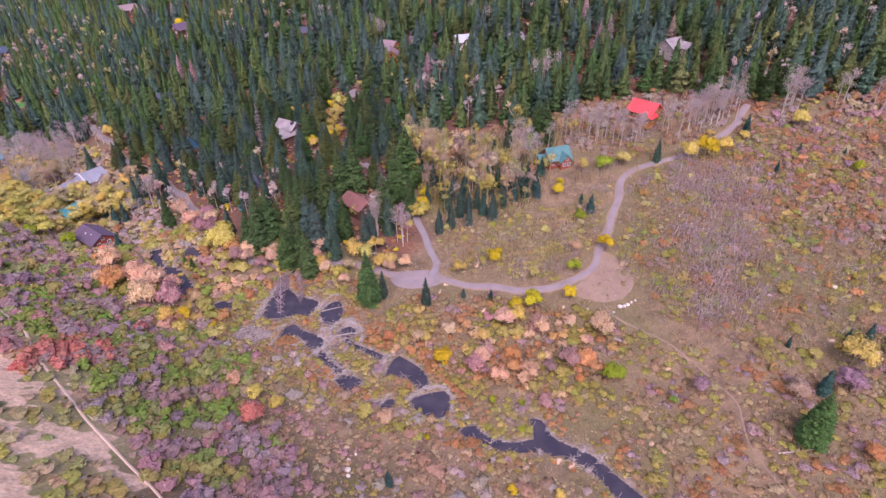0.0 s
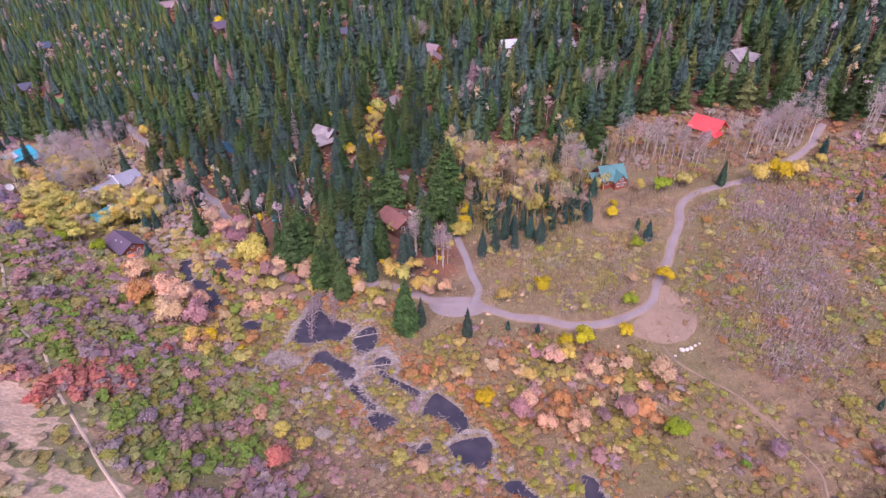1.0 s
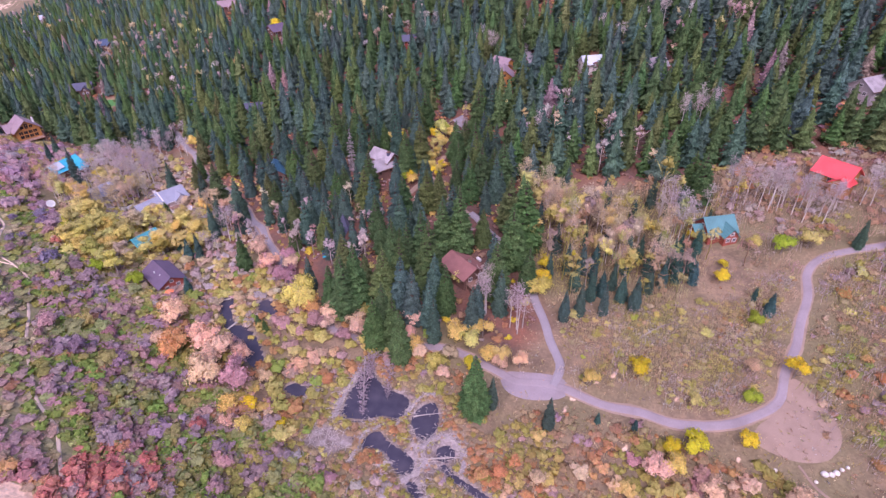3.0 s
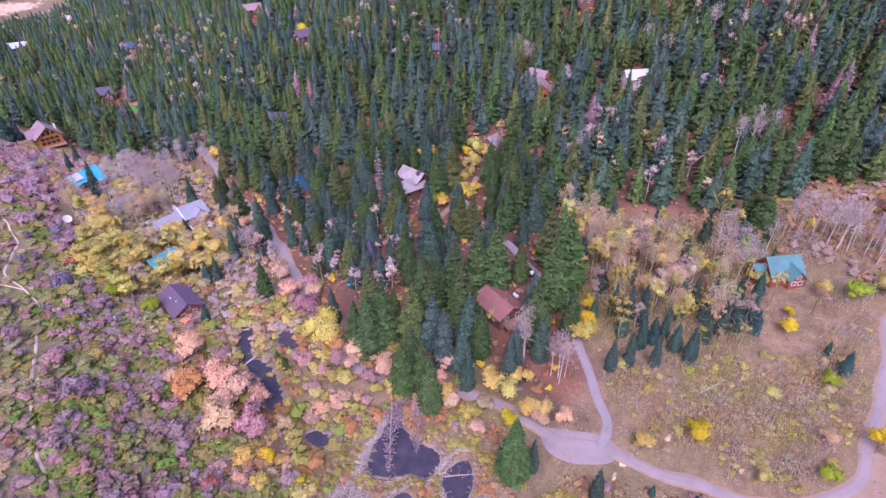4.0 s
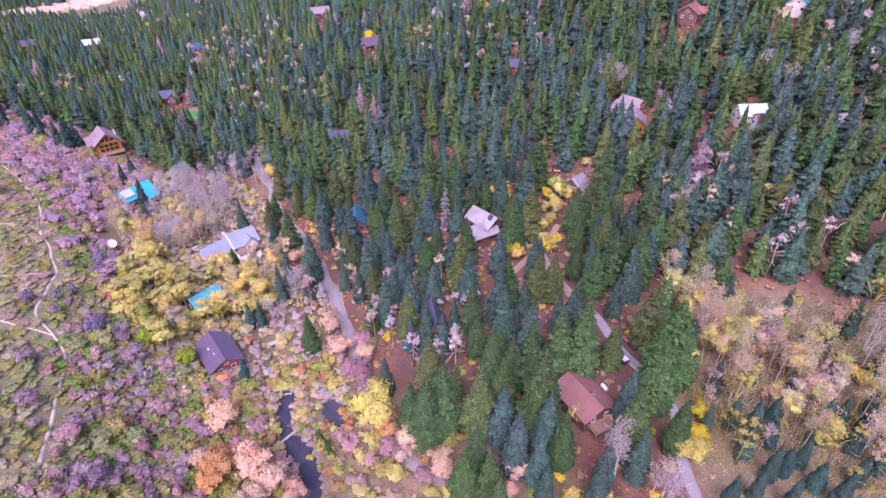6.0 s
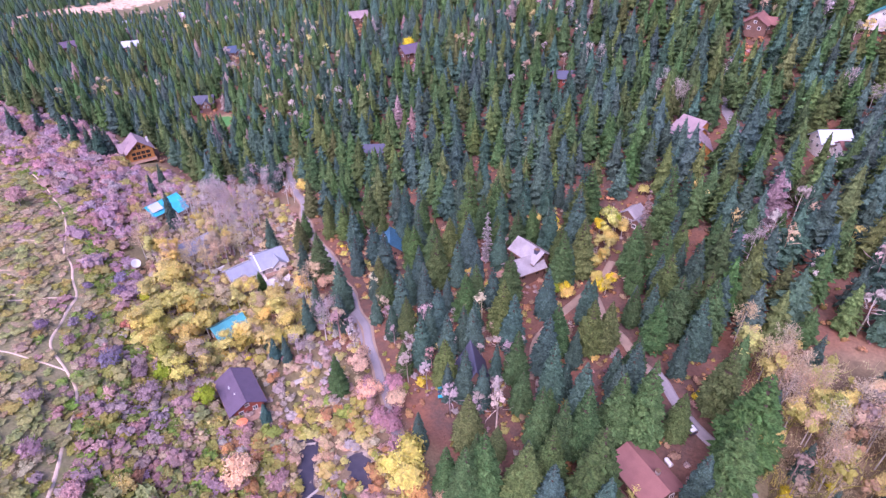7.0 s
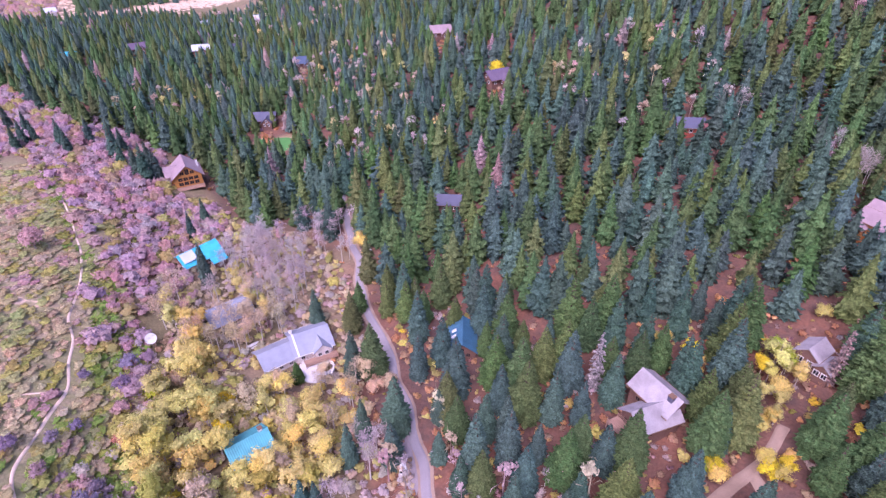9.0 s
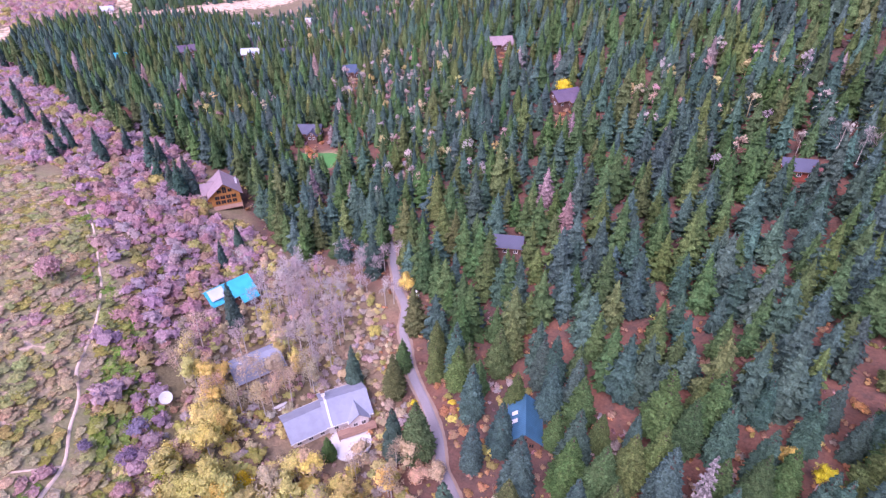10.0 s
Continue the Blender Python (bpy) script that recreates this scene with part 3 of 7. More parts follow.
def puff(rs, lobes, per, size, flat=0.85, fill=0.9):
    """A leafy crown of rounded lobes (x, y, z, radius): a dense heart in each, and leaf sprays that lie along its skin."""
    out = []
    for x, y, z, r in lobes:
        c, turn = np.array((x, y, z)), rs.uniform(0, 6.28)
        for k in range(4):
            kite = []
            for up, rad, kk in ((0.95, 0.05, k), (0.25, 0.95, k), (-0.7, 0.75, k + 0.5), (0.25, 0.95, k + 1)):
                b = turn + 1.5708 * kk
                kite.append(c + fill * r * np.array((rad * math.cos(b), rad * math.sin(b), up * flat)))
            out.append(np.array(kite)[None])
        d = rs.normal(size=(per, 3)) + (0, 0, 0.35)
        d /= np.linalg.norm(d, axis=1)[:, None]
        p = c + d * (r * rs.uniform(0.84, 1.06, (per, 1))) * (1, 1, flat)
        n = d + 0.26 * rs.normal(size=(per, 3))
        u = np.cross(n, rs.normal(size=(per, 3)))
        u /= np.linalg.norm(u, axis=1)[:, None]
        v = np.cross(n, u)
        v /= np.linalg.norm(v, axis=1)[:, None]
        s = size * rs.uniform(0.6, 1.4, (per, 1))
        out.append(np.stack([p - u * s, p - v * s * 0.75, p + u * s, p + v * s * 0.75], 1))
    return np.concatenate(out)


def leaf_cloud(rs, clumps, per, size, flat=0.6):
    """Leaves in clumps: clumps are (x, y, z, radius)."""
    out = []
    for x, y, z, r in clumps:
        d = rs.normal(size=(per, 3))
        d /= np.linalg.norm(d, axis=1)[:, None]
        p = np.array((x, y, z)) + d * (r * rs.uniform(0.45, 1.05, (per, 1)) ** 0.6) * (1, 1, flat)
        u = rs.normal(size=(per, 3))
        u -= 0.55 * d * (u * d).sum(1)[:, None]
        u /= np.linalg.norm(u, axis=1)[:, None]
        v = np.cross(u, d + 0.5 * rs.normal(size=(per, 3)))
        v /= np.linalg.norm(v, axis=1)[:, None]
        s = size * rs.uniform(0.6, 1.4, (per, 1))
        out.append(np.stack([p - u * s, p - v * s * 0.7, p + u * s, p + v * s * 0.7], 1))
    return np.concatenate(out)


def twig_cloud(rs, clumps, per, length, width):
    """Bare twigs in sprays that rise and spread from the middle of each clump."""
    out = []
    for x, y, z, r in clumps:
        d = rs.normal(size=(per, 3)) + (0, 0, 0.9)
        d /= np.linalg.norm(d, axis=1)[:, None]
        p = np.array((x, y, z)) + d * r * rs.uniform(0.1, 0.75, (per, 1))
        tip = p + (d + 0.35 * rs.normal(size=(per, 3))) * length * rs.uniform(0.5, 1.2, (per, 1))
        s = np.cross(d, rs.normal(size=(per, 3)))
        s *= width / np.linalg.norm(s, axis=1)[:, None]
        m = 0.6 * tip + 0.4 * p + 0.1 * length * rs.normal(size=(per, 3))
        out.append(np.stack([p - s * 0.5, m - s, tip, m + s], 1))
    return np.concatenate(out)


def dome(rs, n, r, h, lift=0.45):
    """Places of the clumps of a rounded crown."""
    out = []
    for _ in range(n):
        a, q = rs.uniform(0, 6.28), math.sqrt(rs.uniform(0, 1)) * 0.72
        top = math.sqrt(max(0.05, 1 - q * q))
        out.append((r * q * math.cos(a), r * q * math.sin(a), h * (lift + (0.92 - lift) * top * rs.uniform(0.55, 1)), r * rs.uniform(0.3, 0.52)))
    return out


def heaped(rs, n, r, h, lift=0.1):
    """Places of the lobes of a low rounded shrub: one broad lobe and smaller ones on it."""
    return [(0, 0, h * 0.38, r * 0.82)] + [(x, y, 0.9 * z, q) for x, y, z, q in dome(rs, n, r, h, lift)]


def limbs(rs, h, count, start, reach, thick):
    """A leaning stem with limbs that fork off and rise."""
    lean = rs.uniform(-0.04, 0.04, 2) * h
    stem = [(0, 0, -0.4), (lean[0] * 0.3, lean[1] * 0.3, h * 0.35), (lean[0] * 0.7, lean[1] * 0.7, h * 0.7), (lean[0], lean[1], h * 0.97)]
    trunk, out, ends = tube(stem, [thick, thick * 0.8, thick * 0.5, thick * 0.12], 6), [], []
    for k in range(count):
        f = start + (0.95 - start) * (k + rs.uniform(0, 1)) / count
        a = rs.uniform(0, 6.28)
        ll = reach * (1.15 - 0.6 * f) * rs.uniform(0.6, 1.1)
        b = np.array((lean[0] * f, lean[1] * f, h * f))
        e = b + (math.cos(a) * ll, math.sin(a) * ll, ll * rs.uniform(0.5, 0.9))
        m = 0.5 * (b + e) + (0, 0, -0.1 * ll)
        out.append(tube([b, m, e], [thick * 0.32 * (1.2 - f), thick * 0.2, thick * 0.06], 4))
        ends.append((*e, ll * 0.5))
        ends.append((*(0.45 * b + 0.55 * e), ll * 0.4))
    ends.append((lean[0], lean[1], h * 0.95, reach * 0.3))
    return (trunk, np.concatenate(out)), ends


# dark heart pigment: inner wood, and shade painted between the boughs
SHADE_WOOD = (0.085, 0.06, 0.05)
SPRUCE, FIR, PINE, BLUE = (0.088, 0.152, 0.120), (0.094, 0.162, 0.060), (0.138, 0.178, 0.064), (0.074, 0.165, 0.145)
PALETTE = {
    "yellow": (0.80, 0.66, 0.04), "gold": (0.77, 0.63, 0.19), "lime": (0.42, 0.50, 0.05), "olive": (0.7, 0.62, 0.23), "tan": (0.66, 0.53, 0.36), "peach": (0.85, 0.6, 0.42),
    "orange": (0.76, 0.42, 0.19), "red": (0.70, 0.29, 0.23), "rose": (0.57, 0.34, 0.36), "purple": (0.51, 0.365, 0.425), "lilac": (0.57, 0.43, 0.485), "violet": (0.40, 0.31, 0.43),
    "green": (0.24, 0.37, 0.07), "sage": (0.38, 0.41, 0.16), "brown": (0.45, 0.295, 0.19), "rust": (0.52, 0.25, 0.12), "twig": (0.58, 0.49, 0.48), "stem": (0.58, 0.49, 0.5), "straw": (0.54, 0.42, 0.26), "dead": (0.36, 0.27, 0.265), "moss": (0.42, 0.385, 0.10),
}


def thing(name, label, category, group="", m=None):
    e = new(name)
    e.empty_display_size = 0.5
    if m is not None:
        e.matrix_basis = m
    return tagged(e, label, category, group)


def fixed(name, me, parent, label=""):
    ob = new(name, me)
    ob.parent = parent
    return tagged(ob, label)


def vary(rs, colour, amount=0.15):
    k = 1 + rs.uniform(-amount, amount)
    return tuple(max(0.01, c * k * (1 + rs.uniform(-0.6, 0.6) * amount)) for c in colour)


class Kind:
    """A kind of plant: a few built examples, copied to their places."""

    def __init__(self, name, category, group, builder, count, bark, leaf):
        self.models, self.used = [], 0
        self.name, self.category, self.group = name, category, group
        for k in range(count):
            rs = np.random.RandomState(100 + 7 * k + len(name) * 13)
            stem, crown = builder(rs)
            boughs_of = normals = wood = None
            if isinstance(stem, tuple):
                stem, boughs_of = stem
            if isinstance(crown, tuple):
                crown, (normals, wood) = crown
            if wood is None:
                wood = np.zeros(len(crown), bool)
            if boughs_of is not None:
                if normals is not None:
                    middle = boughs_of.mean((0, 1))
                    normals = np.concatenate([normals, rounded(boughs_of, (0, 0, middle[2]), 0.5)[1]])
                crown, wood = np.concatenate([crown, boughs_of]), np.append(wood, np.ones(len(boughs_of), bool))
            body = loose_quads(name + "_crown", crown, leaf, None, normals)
            # bark on real limbs; on conifer hearts it also paints the inner shade
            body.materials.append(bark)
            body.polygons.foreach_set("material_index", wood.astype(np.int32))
            self.models.append((loose_quads(name + "_trunk", stem, bark), body))

    def put(self, x, y, colour, label, scale=1.0, tall=1.0, turn=0.0, lean=0.0):
        stem, crown = self.models[self.used % len(self.models)]
        self.used += 1
        m = pose(x, y, float(ground(x, y)) - 0.05, lean, 0, turn) @ Matrix.Diagonal((scale, scale, scale * tall, 1))
        e = thing(self.name, label, self.category, self.group, m)
        fixed("trunk", stem, e)
        c = fixed("crown", crown, e)
        c.color = (*colour, 1)
        return e


def soft_crown(q, z):
    q, normals = rounded(q, (0, 0, z))
    return q, (normals, None)


def spruce_form(rs):
    h = 20.0
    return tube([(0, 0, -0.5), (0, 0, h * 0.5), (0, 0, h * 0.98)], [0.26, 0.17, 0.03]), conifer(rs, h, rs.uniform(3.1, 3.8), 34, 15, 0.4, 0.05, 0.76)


def fir_form(rs):
    h = 20.0
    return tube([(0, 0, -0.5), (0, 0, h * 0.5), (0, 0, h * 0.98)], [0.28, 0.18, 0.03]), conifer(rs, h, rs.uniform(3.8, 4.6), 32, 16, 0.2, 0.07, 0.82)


def snag_form(rs):
    h = 18.0
    crown = boughs(rs, h, 1.9, 24, 8, 4, 0.6, 0.3, 0.08, 0.5, 0.15)
    return tube([(0, 0, -0.5), (0, 0, h * 0.5), (0, 0, h * 1.0)], [0.24, 0.16, 0.03]), crown


def aspen_form(rs):
    h = 12.0
    stem, ends = limbs(rs, h, 10, 0.45, 2.8, 0.15)
    crown = [(x, y, z, 1.15 * r + 0.45) for x, y, z, r in ends]
    return stem, soft_crown(np.concatenate([puff(rs, crown, 34, 0.2, 0.9, 0.6), leaf_cloud(rs, crown, 18, 0.17, 0.95)]), h * 0.6)


def thin_aspen_form(rs):
    h = 12.0
    stem, ends = limbs(rs, h, 12, 0.4, 2.8, 0.16)
    return stem, np.concatenate([leaf_cloud(rs, [(x, y, z, r + 0.35) for x, y, z, r in ends], 17, 0.17, 0.9), twig_cloud(rs, [(x, y, z, r + 0.2) for x, y, z, r in ends], 9, 1.0, 0.06)])


def bare_aspen_form(rs):
    h = 12.0
    stem, ends = limbs(rs, h, 11, 0.5, 2.4, 0.16)
    return stem, twig_cloud(rs, [(x, y, z, r + 0.2) for x, y, z, r in ends], 14, 0.9, 0.055)


def maple_form(rs):
    h = 6.0
    stem, ends = limbs(rs, h, 9, 0.15, 3.2, 0.14)
    tufts = dome(rs, 20, 3.0, h, 0.15)
    return stem, soft_crown(np.concatenate([puff(rs, tufts, 44, 0.19, 0.85, 0.7), leaf_cloud(rs, tufts, 12, 0.17, 0.9)]), h * 0.3)


def bush_form(rs):
    h = 2.6
    stem, ends = limbs(rs, h, 7, 0.1, 1.4, 0.06)
    return stem, soft_crown(puff(rs, dome(rs, 12, 1.6, h, 0.12), 36, 0.14, 0.85, 0.7), h * 0.2)


def bare_bush_form(rs):
    h = 3.2
    stem, ends = limbs(rs, h, 9, 0.08, 1.8, 0.07)
    return stem, soft_crown(np.concatenate([twig_cloud(rs, dome(rs, 12, 1.6, h, 0.1), 16, 0.6, 0.05), puff(rs, dome(rs, 14, 1.7, h, 0.12), 30, 0.13, 0.85, 0.68)]), h * 0.2)


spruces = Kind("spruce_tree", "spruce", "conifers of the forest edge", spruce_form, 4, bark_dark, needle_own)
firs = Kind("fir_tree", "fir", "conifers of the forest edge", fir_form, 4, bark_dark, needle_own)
snags = Kind("dead_conifer", "dead tree", "dead conifers", snag_form, 2, bark_grey, needle_own)
aspens = Kind("aspen_tree", "aspen", "aspens in leaf", aspen_form, 4, bark_white, leaf_own)
thin_aspens = Kind("aspen_tree", "aspen", "aspens in leaf", thin_aspen_form, 4, bark_white, leaf_own)
bare_aspens = Kind("bare_aspen", "aspen", "leafless aspens", bare_aspen_form, 4, bark_white, leaf_own)
maples = Kind("maple_tree", "maple", "autumn maples", maple_form, 4, bark_grey, leaf_own)
bushes = Kind("bush", "bush", "autumn bushes", bush_form, 3, bark_grey, leaf_own)
bare_bushes = Kind("bare_bush", "bush", "leafless bushes", bare_bush_form, 3, bark_grey, leaf_own)
# ---- plants: masses ----


def spread(rs, box, step, keep):
    """Points on a jittered grid inside box (x0, y0, x1, y1) that keep(x, y) holds for."""
    gx, gy = np.meshgrid(np.arange(box[0], box[2], step), np.arange(box[1], box[3], step))
    x = gx.ravel() + rs.uniform(-0.48, 0.48, gx.size) * step
    y = gy.ravel() + rs.uniform(-0.48, 0.48, gx.size) * step
    ok = keep(x, y)
    return x[ok], y[ok]


def mass(name, label, category, templates, x, y, size, tall, colours, material, rs):
    """One object of many plants: each a turned, scaled copy of one of the templates' quads with its own pigment.
    A template is quads, or quads with (normals, None), or (None, which of them are dark heart: inner wood and painted
    shade)."""
    if not len(x):
        return None
    z = ground(x, y) - 0.05
    pick = rs.randint(0, len(templates), len(x))
    turn = rs.uniform(0, 6.28, len(x))
    all_q, all_c, all_n = [], [], []
    for k, form in enumerate(templates):
        q, (normals, wood) = form if isinstance(form, tuple) else (form, (None, None))
        i = np.nonzero(pick == k)[0]
        if not len(i):
            continue
        c, s = np.cos(turn[i])[:, None, None], np.sin(turn[i])[:, None, None]
        w, t = size[i][:, None, None], (size[i] * tall[i])[:, None, None]
        p = np.stack([(q[None, ..., 0] * c - q[None, ..., 1] * s) * w + x[i][:, None, None], (q[None, ..., 0] * s + q[None, ..., 1] * c) * w + y[i][:, None, None], q[None, ..., 2] * t + z[i][:, None, None]], -1)
        all_q.append(p.reshape(-1, 4, 3))
        pigment = np.repeat(colours[i][:, None], len(q), 1)
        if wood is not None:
            pigment[:, wood] = SHADE_WOOD
        all_c.append(pigment.reshape(-1, 3))
        if normals is not None:
            n = normals[None]
            all_n.append(np.stack([n[..., 0] * c - n[..., 1] * s, n[..., 0] * s + n[..., 1] * c, np.broadcast_to(n[..., 2], p.shape[:-1])], -1).reshape(-1, 4, 3))
    me = loose_quads(name, np.concatenate(all_q), material, np.concatenate(all_c), np.concatenate(all_n) if all_n else None)
    return tagged(new(name, me), label, category, kind="stuff")


def clear_of_roads(x, y, room=3.5):
    ok = np.ones(np.shape(x), bool)
    for line in ROADS:
        ok &= off_line(line, x, y) > room
    return ok


def patchy(rs, x, y, colours, weights, amount=0.2):
    """Pigments that change from patch to patch, with strays."""
    c = np.array([PALETTE[k] if isinstance(k, str) else k for k in colours])
    turn = rs.uniform(0, 6.28, 4)
    s = np.sin(x / 3.9 + 1.7 * np.sin(y / 5.1 + turn[0]) + turn[1]) + np.sin(y / 3.4 + 1.6 * np.sin(x / 4.7 + turn[2]) + turn[3]) + 0.4 * np.sin(x / 1.3 + y / 1.7) + 0.33 * rs.normal(size=len(x))
    rank = (np.argsort(np.argsort(s)) + 0.5) / max(1, len(x))
    k = np.searchsorted(np.cumsum(weights) / sum(weights), rank)
    return c[np.minimum(k, len(c) - 1)] * (1 + rs.uniform(-amount, amount, (len(x), 1))) * (1 + rs.uniform(-0.1, 0.1, (len(x), 3)))


def tinted(rs, n, colours, weights, amount=0.2):
    c = np.array([PALETTE[k] if isinstance(k, str) else k for k in colours])[rs.choice(len(colours), n, p=np.array(weights) / sum(weights))]
    return c * (1 + rs.uniform(-amount, amount, (n, 1))) * (1 + rs.uniform(-0.1, 0.1, (n, 3)))

# ---- houses ----


def box(bm, x, y, z, sx, sy, sz):
    """A box by its centre and sizes."""
    v = [bm.verts.new((x + sx * a / 2, y + sy * b / 2, z + sz * c / 2)) for a in (-1, 1) for b in (-1, 1) for c in (-1, 1)]
    for f in ((0, 1, 3, 2), (4, 6, 7, 5), (0, 4, 5, 1), (2, 3, 7, 6), (0, 2, 6, 4), (1, 5, 7, 3)):
        bm.faces.new([v[i] for i in f])


def part(name, bm, material, parent, label="", m=None):
    """Links a bmesh as one mesh under a thing or a part."""
    if m is not None:
        bm.transform(m)
    bmesh.ops.recalc_face_normals(bm, faces=bm.faces)
    me = bpy.data.meshes.new(name)
    bm.to_mesh(me)
    bm.free()
    me.materials.append(material)
    return fixed(name, me, parent, label)


def prism(bm, outline, x0, x1):
    """An outline in the y-z plane drawn out along x."""
    a = [bm.verts.new((x0, y, z)) for y, z in outline]
    b = [bm.verts.new((x1, y, z)) for y, z in outline]
    bm.faces.new(a)
    bm.faces.new(b[::-1])
    for i in range(len(a)):
        j = (i + 1) % len(a)
        bm.faces.new((a[i], a[j], b[j], b[i]))


HOUSES, GLADES = [], []


def glass():
    m, nt, ln, sh = nodes_of("window_glass")
    sh.inputs["Base Color"].default_value = (0.02, 0.022, 0.03, 1)
    sh.inputs["Roughness"].default_value = 0.08
    return m


glass_dark = glass()
trim_white = plain("white_paint", (0.78, 0.74, 0.76), (0.6, 0.56, 0.56), 0.6, 2.0, 0.15)
trim_brown = plain("brown_trim", (0.20, 0.11, 0.07), (0.12, 0.07, 0.05), 0.7, 2.0, 0.2)
stone = plain("chimney_stone", (0.38, 0.32, 0.31), (0.2, 0.17, 0.16), 0.9, 2.0)
concrete = plain("pale_concrete", (0.76, 0.71, 0.72), (0.62, 0.57, 0.58), 0.85, 0.8, 0.3)
log_wall = striped("log_wall", (0.46, 0.22, 0.07), (0.20, 0.09, 0.03), 0.3, "Z", 0.65)
log_orange = striped("varnished_logs", (0.52, 0.235, 0.06), (0.28, 0.11, 0.03), 0.3, "Z", 0.5)
board_brown = striped("brown_boards", (0.20, 0.105, 0.08), (0.10, 0.05, 0.04), 0.25, "Z", 0.8)
board_red = striped("red_boards", (0.36, 0.09, 0.06), (0.18, 0.05, 0.03), 0.25, "Z", 0.8)
siding_white = striped("white_siding", (0.80, 0.72, 0.70), (0.5, 0.43, 0.42), 0.2, "Z", 0.7)
siding_grey = striped("grey_siding", (0.40, 0.35, 0.36), (0.28, 0.25, 0.26), 0.2, "Z", 0.7)
roof_red = striped("red_metal_roof", (0.88, 0.10, 0.11), (0.62, 0.06, 0.07), 0.5, "X", 0.45)
roof_teal = striped("teal_metal_roof", (0.09, 0.25, 0.265), (0.06, 0.18, 0.19), 0.5, "X", 0.5)
roof_turquoise = striped("turquoise_metal_roof", (0.04, 0.50, 0.68), (0.03, 0.34, 0.48), 0.5, "X", 0.4)
roof_aqua = striped("aqua_metal_roof", (0.07, 0.38, 0.44), (0.05, 0.28, 0.33), 0.5, "X", 0.45)
roof_brown = plain("brown_shingles", (0.30, 0.135, 0.125), (0.21, 0.09, 0.085), 0.9, 1.5)
roof_grey = plain("grey_shingles", (0.31, 0.325, 0.41), (0.24, 0.25, 0.32), 0.9, 1.5)
roof_pale = plain("pale_weathered_shingles", (0.40, 0.355, 0.385), (0.22, 0.185, 0.20), 0.9, 1.2, 0.7)
roof_purple = plain("dark_plum_shingles", (0.15, 0.105, 0.17), (0.10, 0.075, 0.12), 0.85, 1.5)
roof_mauve = plain("mauve_shingles", (0.35, 0.25, 0.28), (0.26, 0.18, 0.21), 0.85, 1.5)
roof_white = plain("bright_metal_roof", (0.54, 0.58, 0.68), (0.44, 0.46, 0.55), 0.45, 0.6, 0.3)
roof_blue = plain("dark_blue_roof", (0.08, 0.11, 0.20), (0.05, 0.08, 0.14), 0.6, 1.0)
roof_steel = striped("steel_blue_metal_roof", (0.06, 0.17, 0.27), (0.04, 0.12, 0.19), 0.5, "X", 0.45)
roof_slate = plain("blue_grey_roof", (0.10, 0.10, 0.16), (0.07, 0.07, 0.11), 0.6, 1.0)
deck_wood = striped("deck_boards", (0.38, 0.23, 0.17), (0.22, 0.12, 0.09), 0.3, "X", 0.8)


def pane(parent, at, w, h, axis, side, m=None, trim=None):
    """A window with its frame, set in a wall that faces along axis."""
    x, y, z = at
    bm = bmesh.new()
    for dx, dz, sw, sh in ((0, h / 2, w + 0.2, 0.14), (0, -h / 2, w + 0.2, 0.14), (-w / 2, 0, 0.14, h), (w / 2, 0, 0.14, h), (0, 0, 0.07, h)):
        if axis == "y":
            box(bm, x + dx, y + side * 0.03, z + dz, sw, 0.14, sh)
        else:
            box(bm, x + side * 0.03, y + dx, z + dz, 0.14, sw, sh)
    sash = part("window", bm, trim or trim_white, parent, "", m)
    bm = bmesh.new()
    if axis == "y":
        box(bm, x, y + side * 0.01, z, w, 0.08, h)
    else:
        box(bm, x + side * 0.01, y, z, 0.08, w, h)
    part("window_pane", bm, glass_dark, sash, "", m)


def gable(e, m, long, wide, wall_h, rise, roof_mat, wall_mat, over=0.6, windows=3, trim=None, ends=True, base=-1.6):
    """One gabled block of a house, its ridge along x, at the pose m under the house e."""
    bm = bmesh.new()
    prism(bm, [(-wide / 2, base), (wide / 2, base), (wide / 2, wall_h), (0, wall_h + rise), (-wide / 2, wall_h)], -long / 2, long / 2)
    part("wall", bm, wall_mat, e, "", m)
    run, low = wide / 2 + over, wall_h - rise * over / (wide / 2)
    for side in (-1, 1):
        bm = bmesh.new()
        prism(bm, [(0, wall_h + rise + 0.05), (side * run, low + 0.05), (side * run, low + 0.24), (0, wall_h + rise + 0.28)], -long / 2 - over, long / 2 + over)
        slope = part("roof_slope", bm, roof_mat, e, "", m)
        bm = bmesh.new()
        box(bm, 0, side * (run + 0.05), low + 0.13, long + 2 * over, 0.1, 0.26)
        part("fascia", bm, trim or trim_brown, slope, "", m)
    bm = bmesh.new()
    prism(bm, [(-0.22, wall_h + rise + 0.2), (0.22, wall_h + rise + 0.2), (0, wall_h + rise + 0.36)], -long / 2 - over - 0.02, long / 2 + over + 0.02)
    part("ridge_cap", bm, roof_mat, e, "", m)
    for side in (-1, 1):
        for k in range(windows):
            pane(e, (long * ((k + 0.5) / windows - 0.5), side * wide / 2, wall_h * 0.58), 1.1, min(1.2, wall_h * 0.45), "y", side, m, trim)
        if ends:
            for k in (-1, 1):
                pane(e, (side * long / 2, k * wide * 0.22, wall_h * 0.58), 1.1, min(1.2, wall_h * 0.45), "x", side, m, trim)
            if rise > 2:
                pane(e, (side * long / 2, 0, wall_h + rise * 0.3), 1.0, 0.9, "x", side, m, trim)


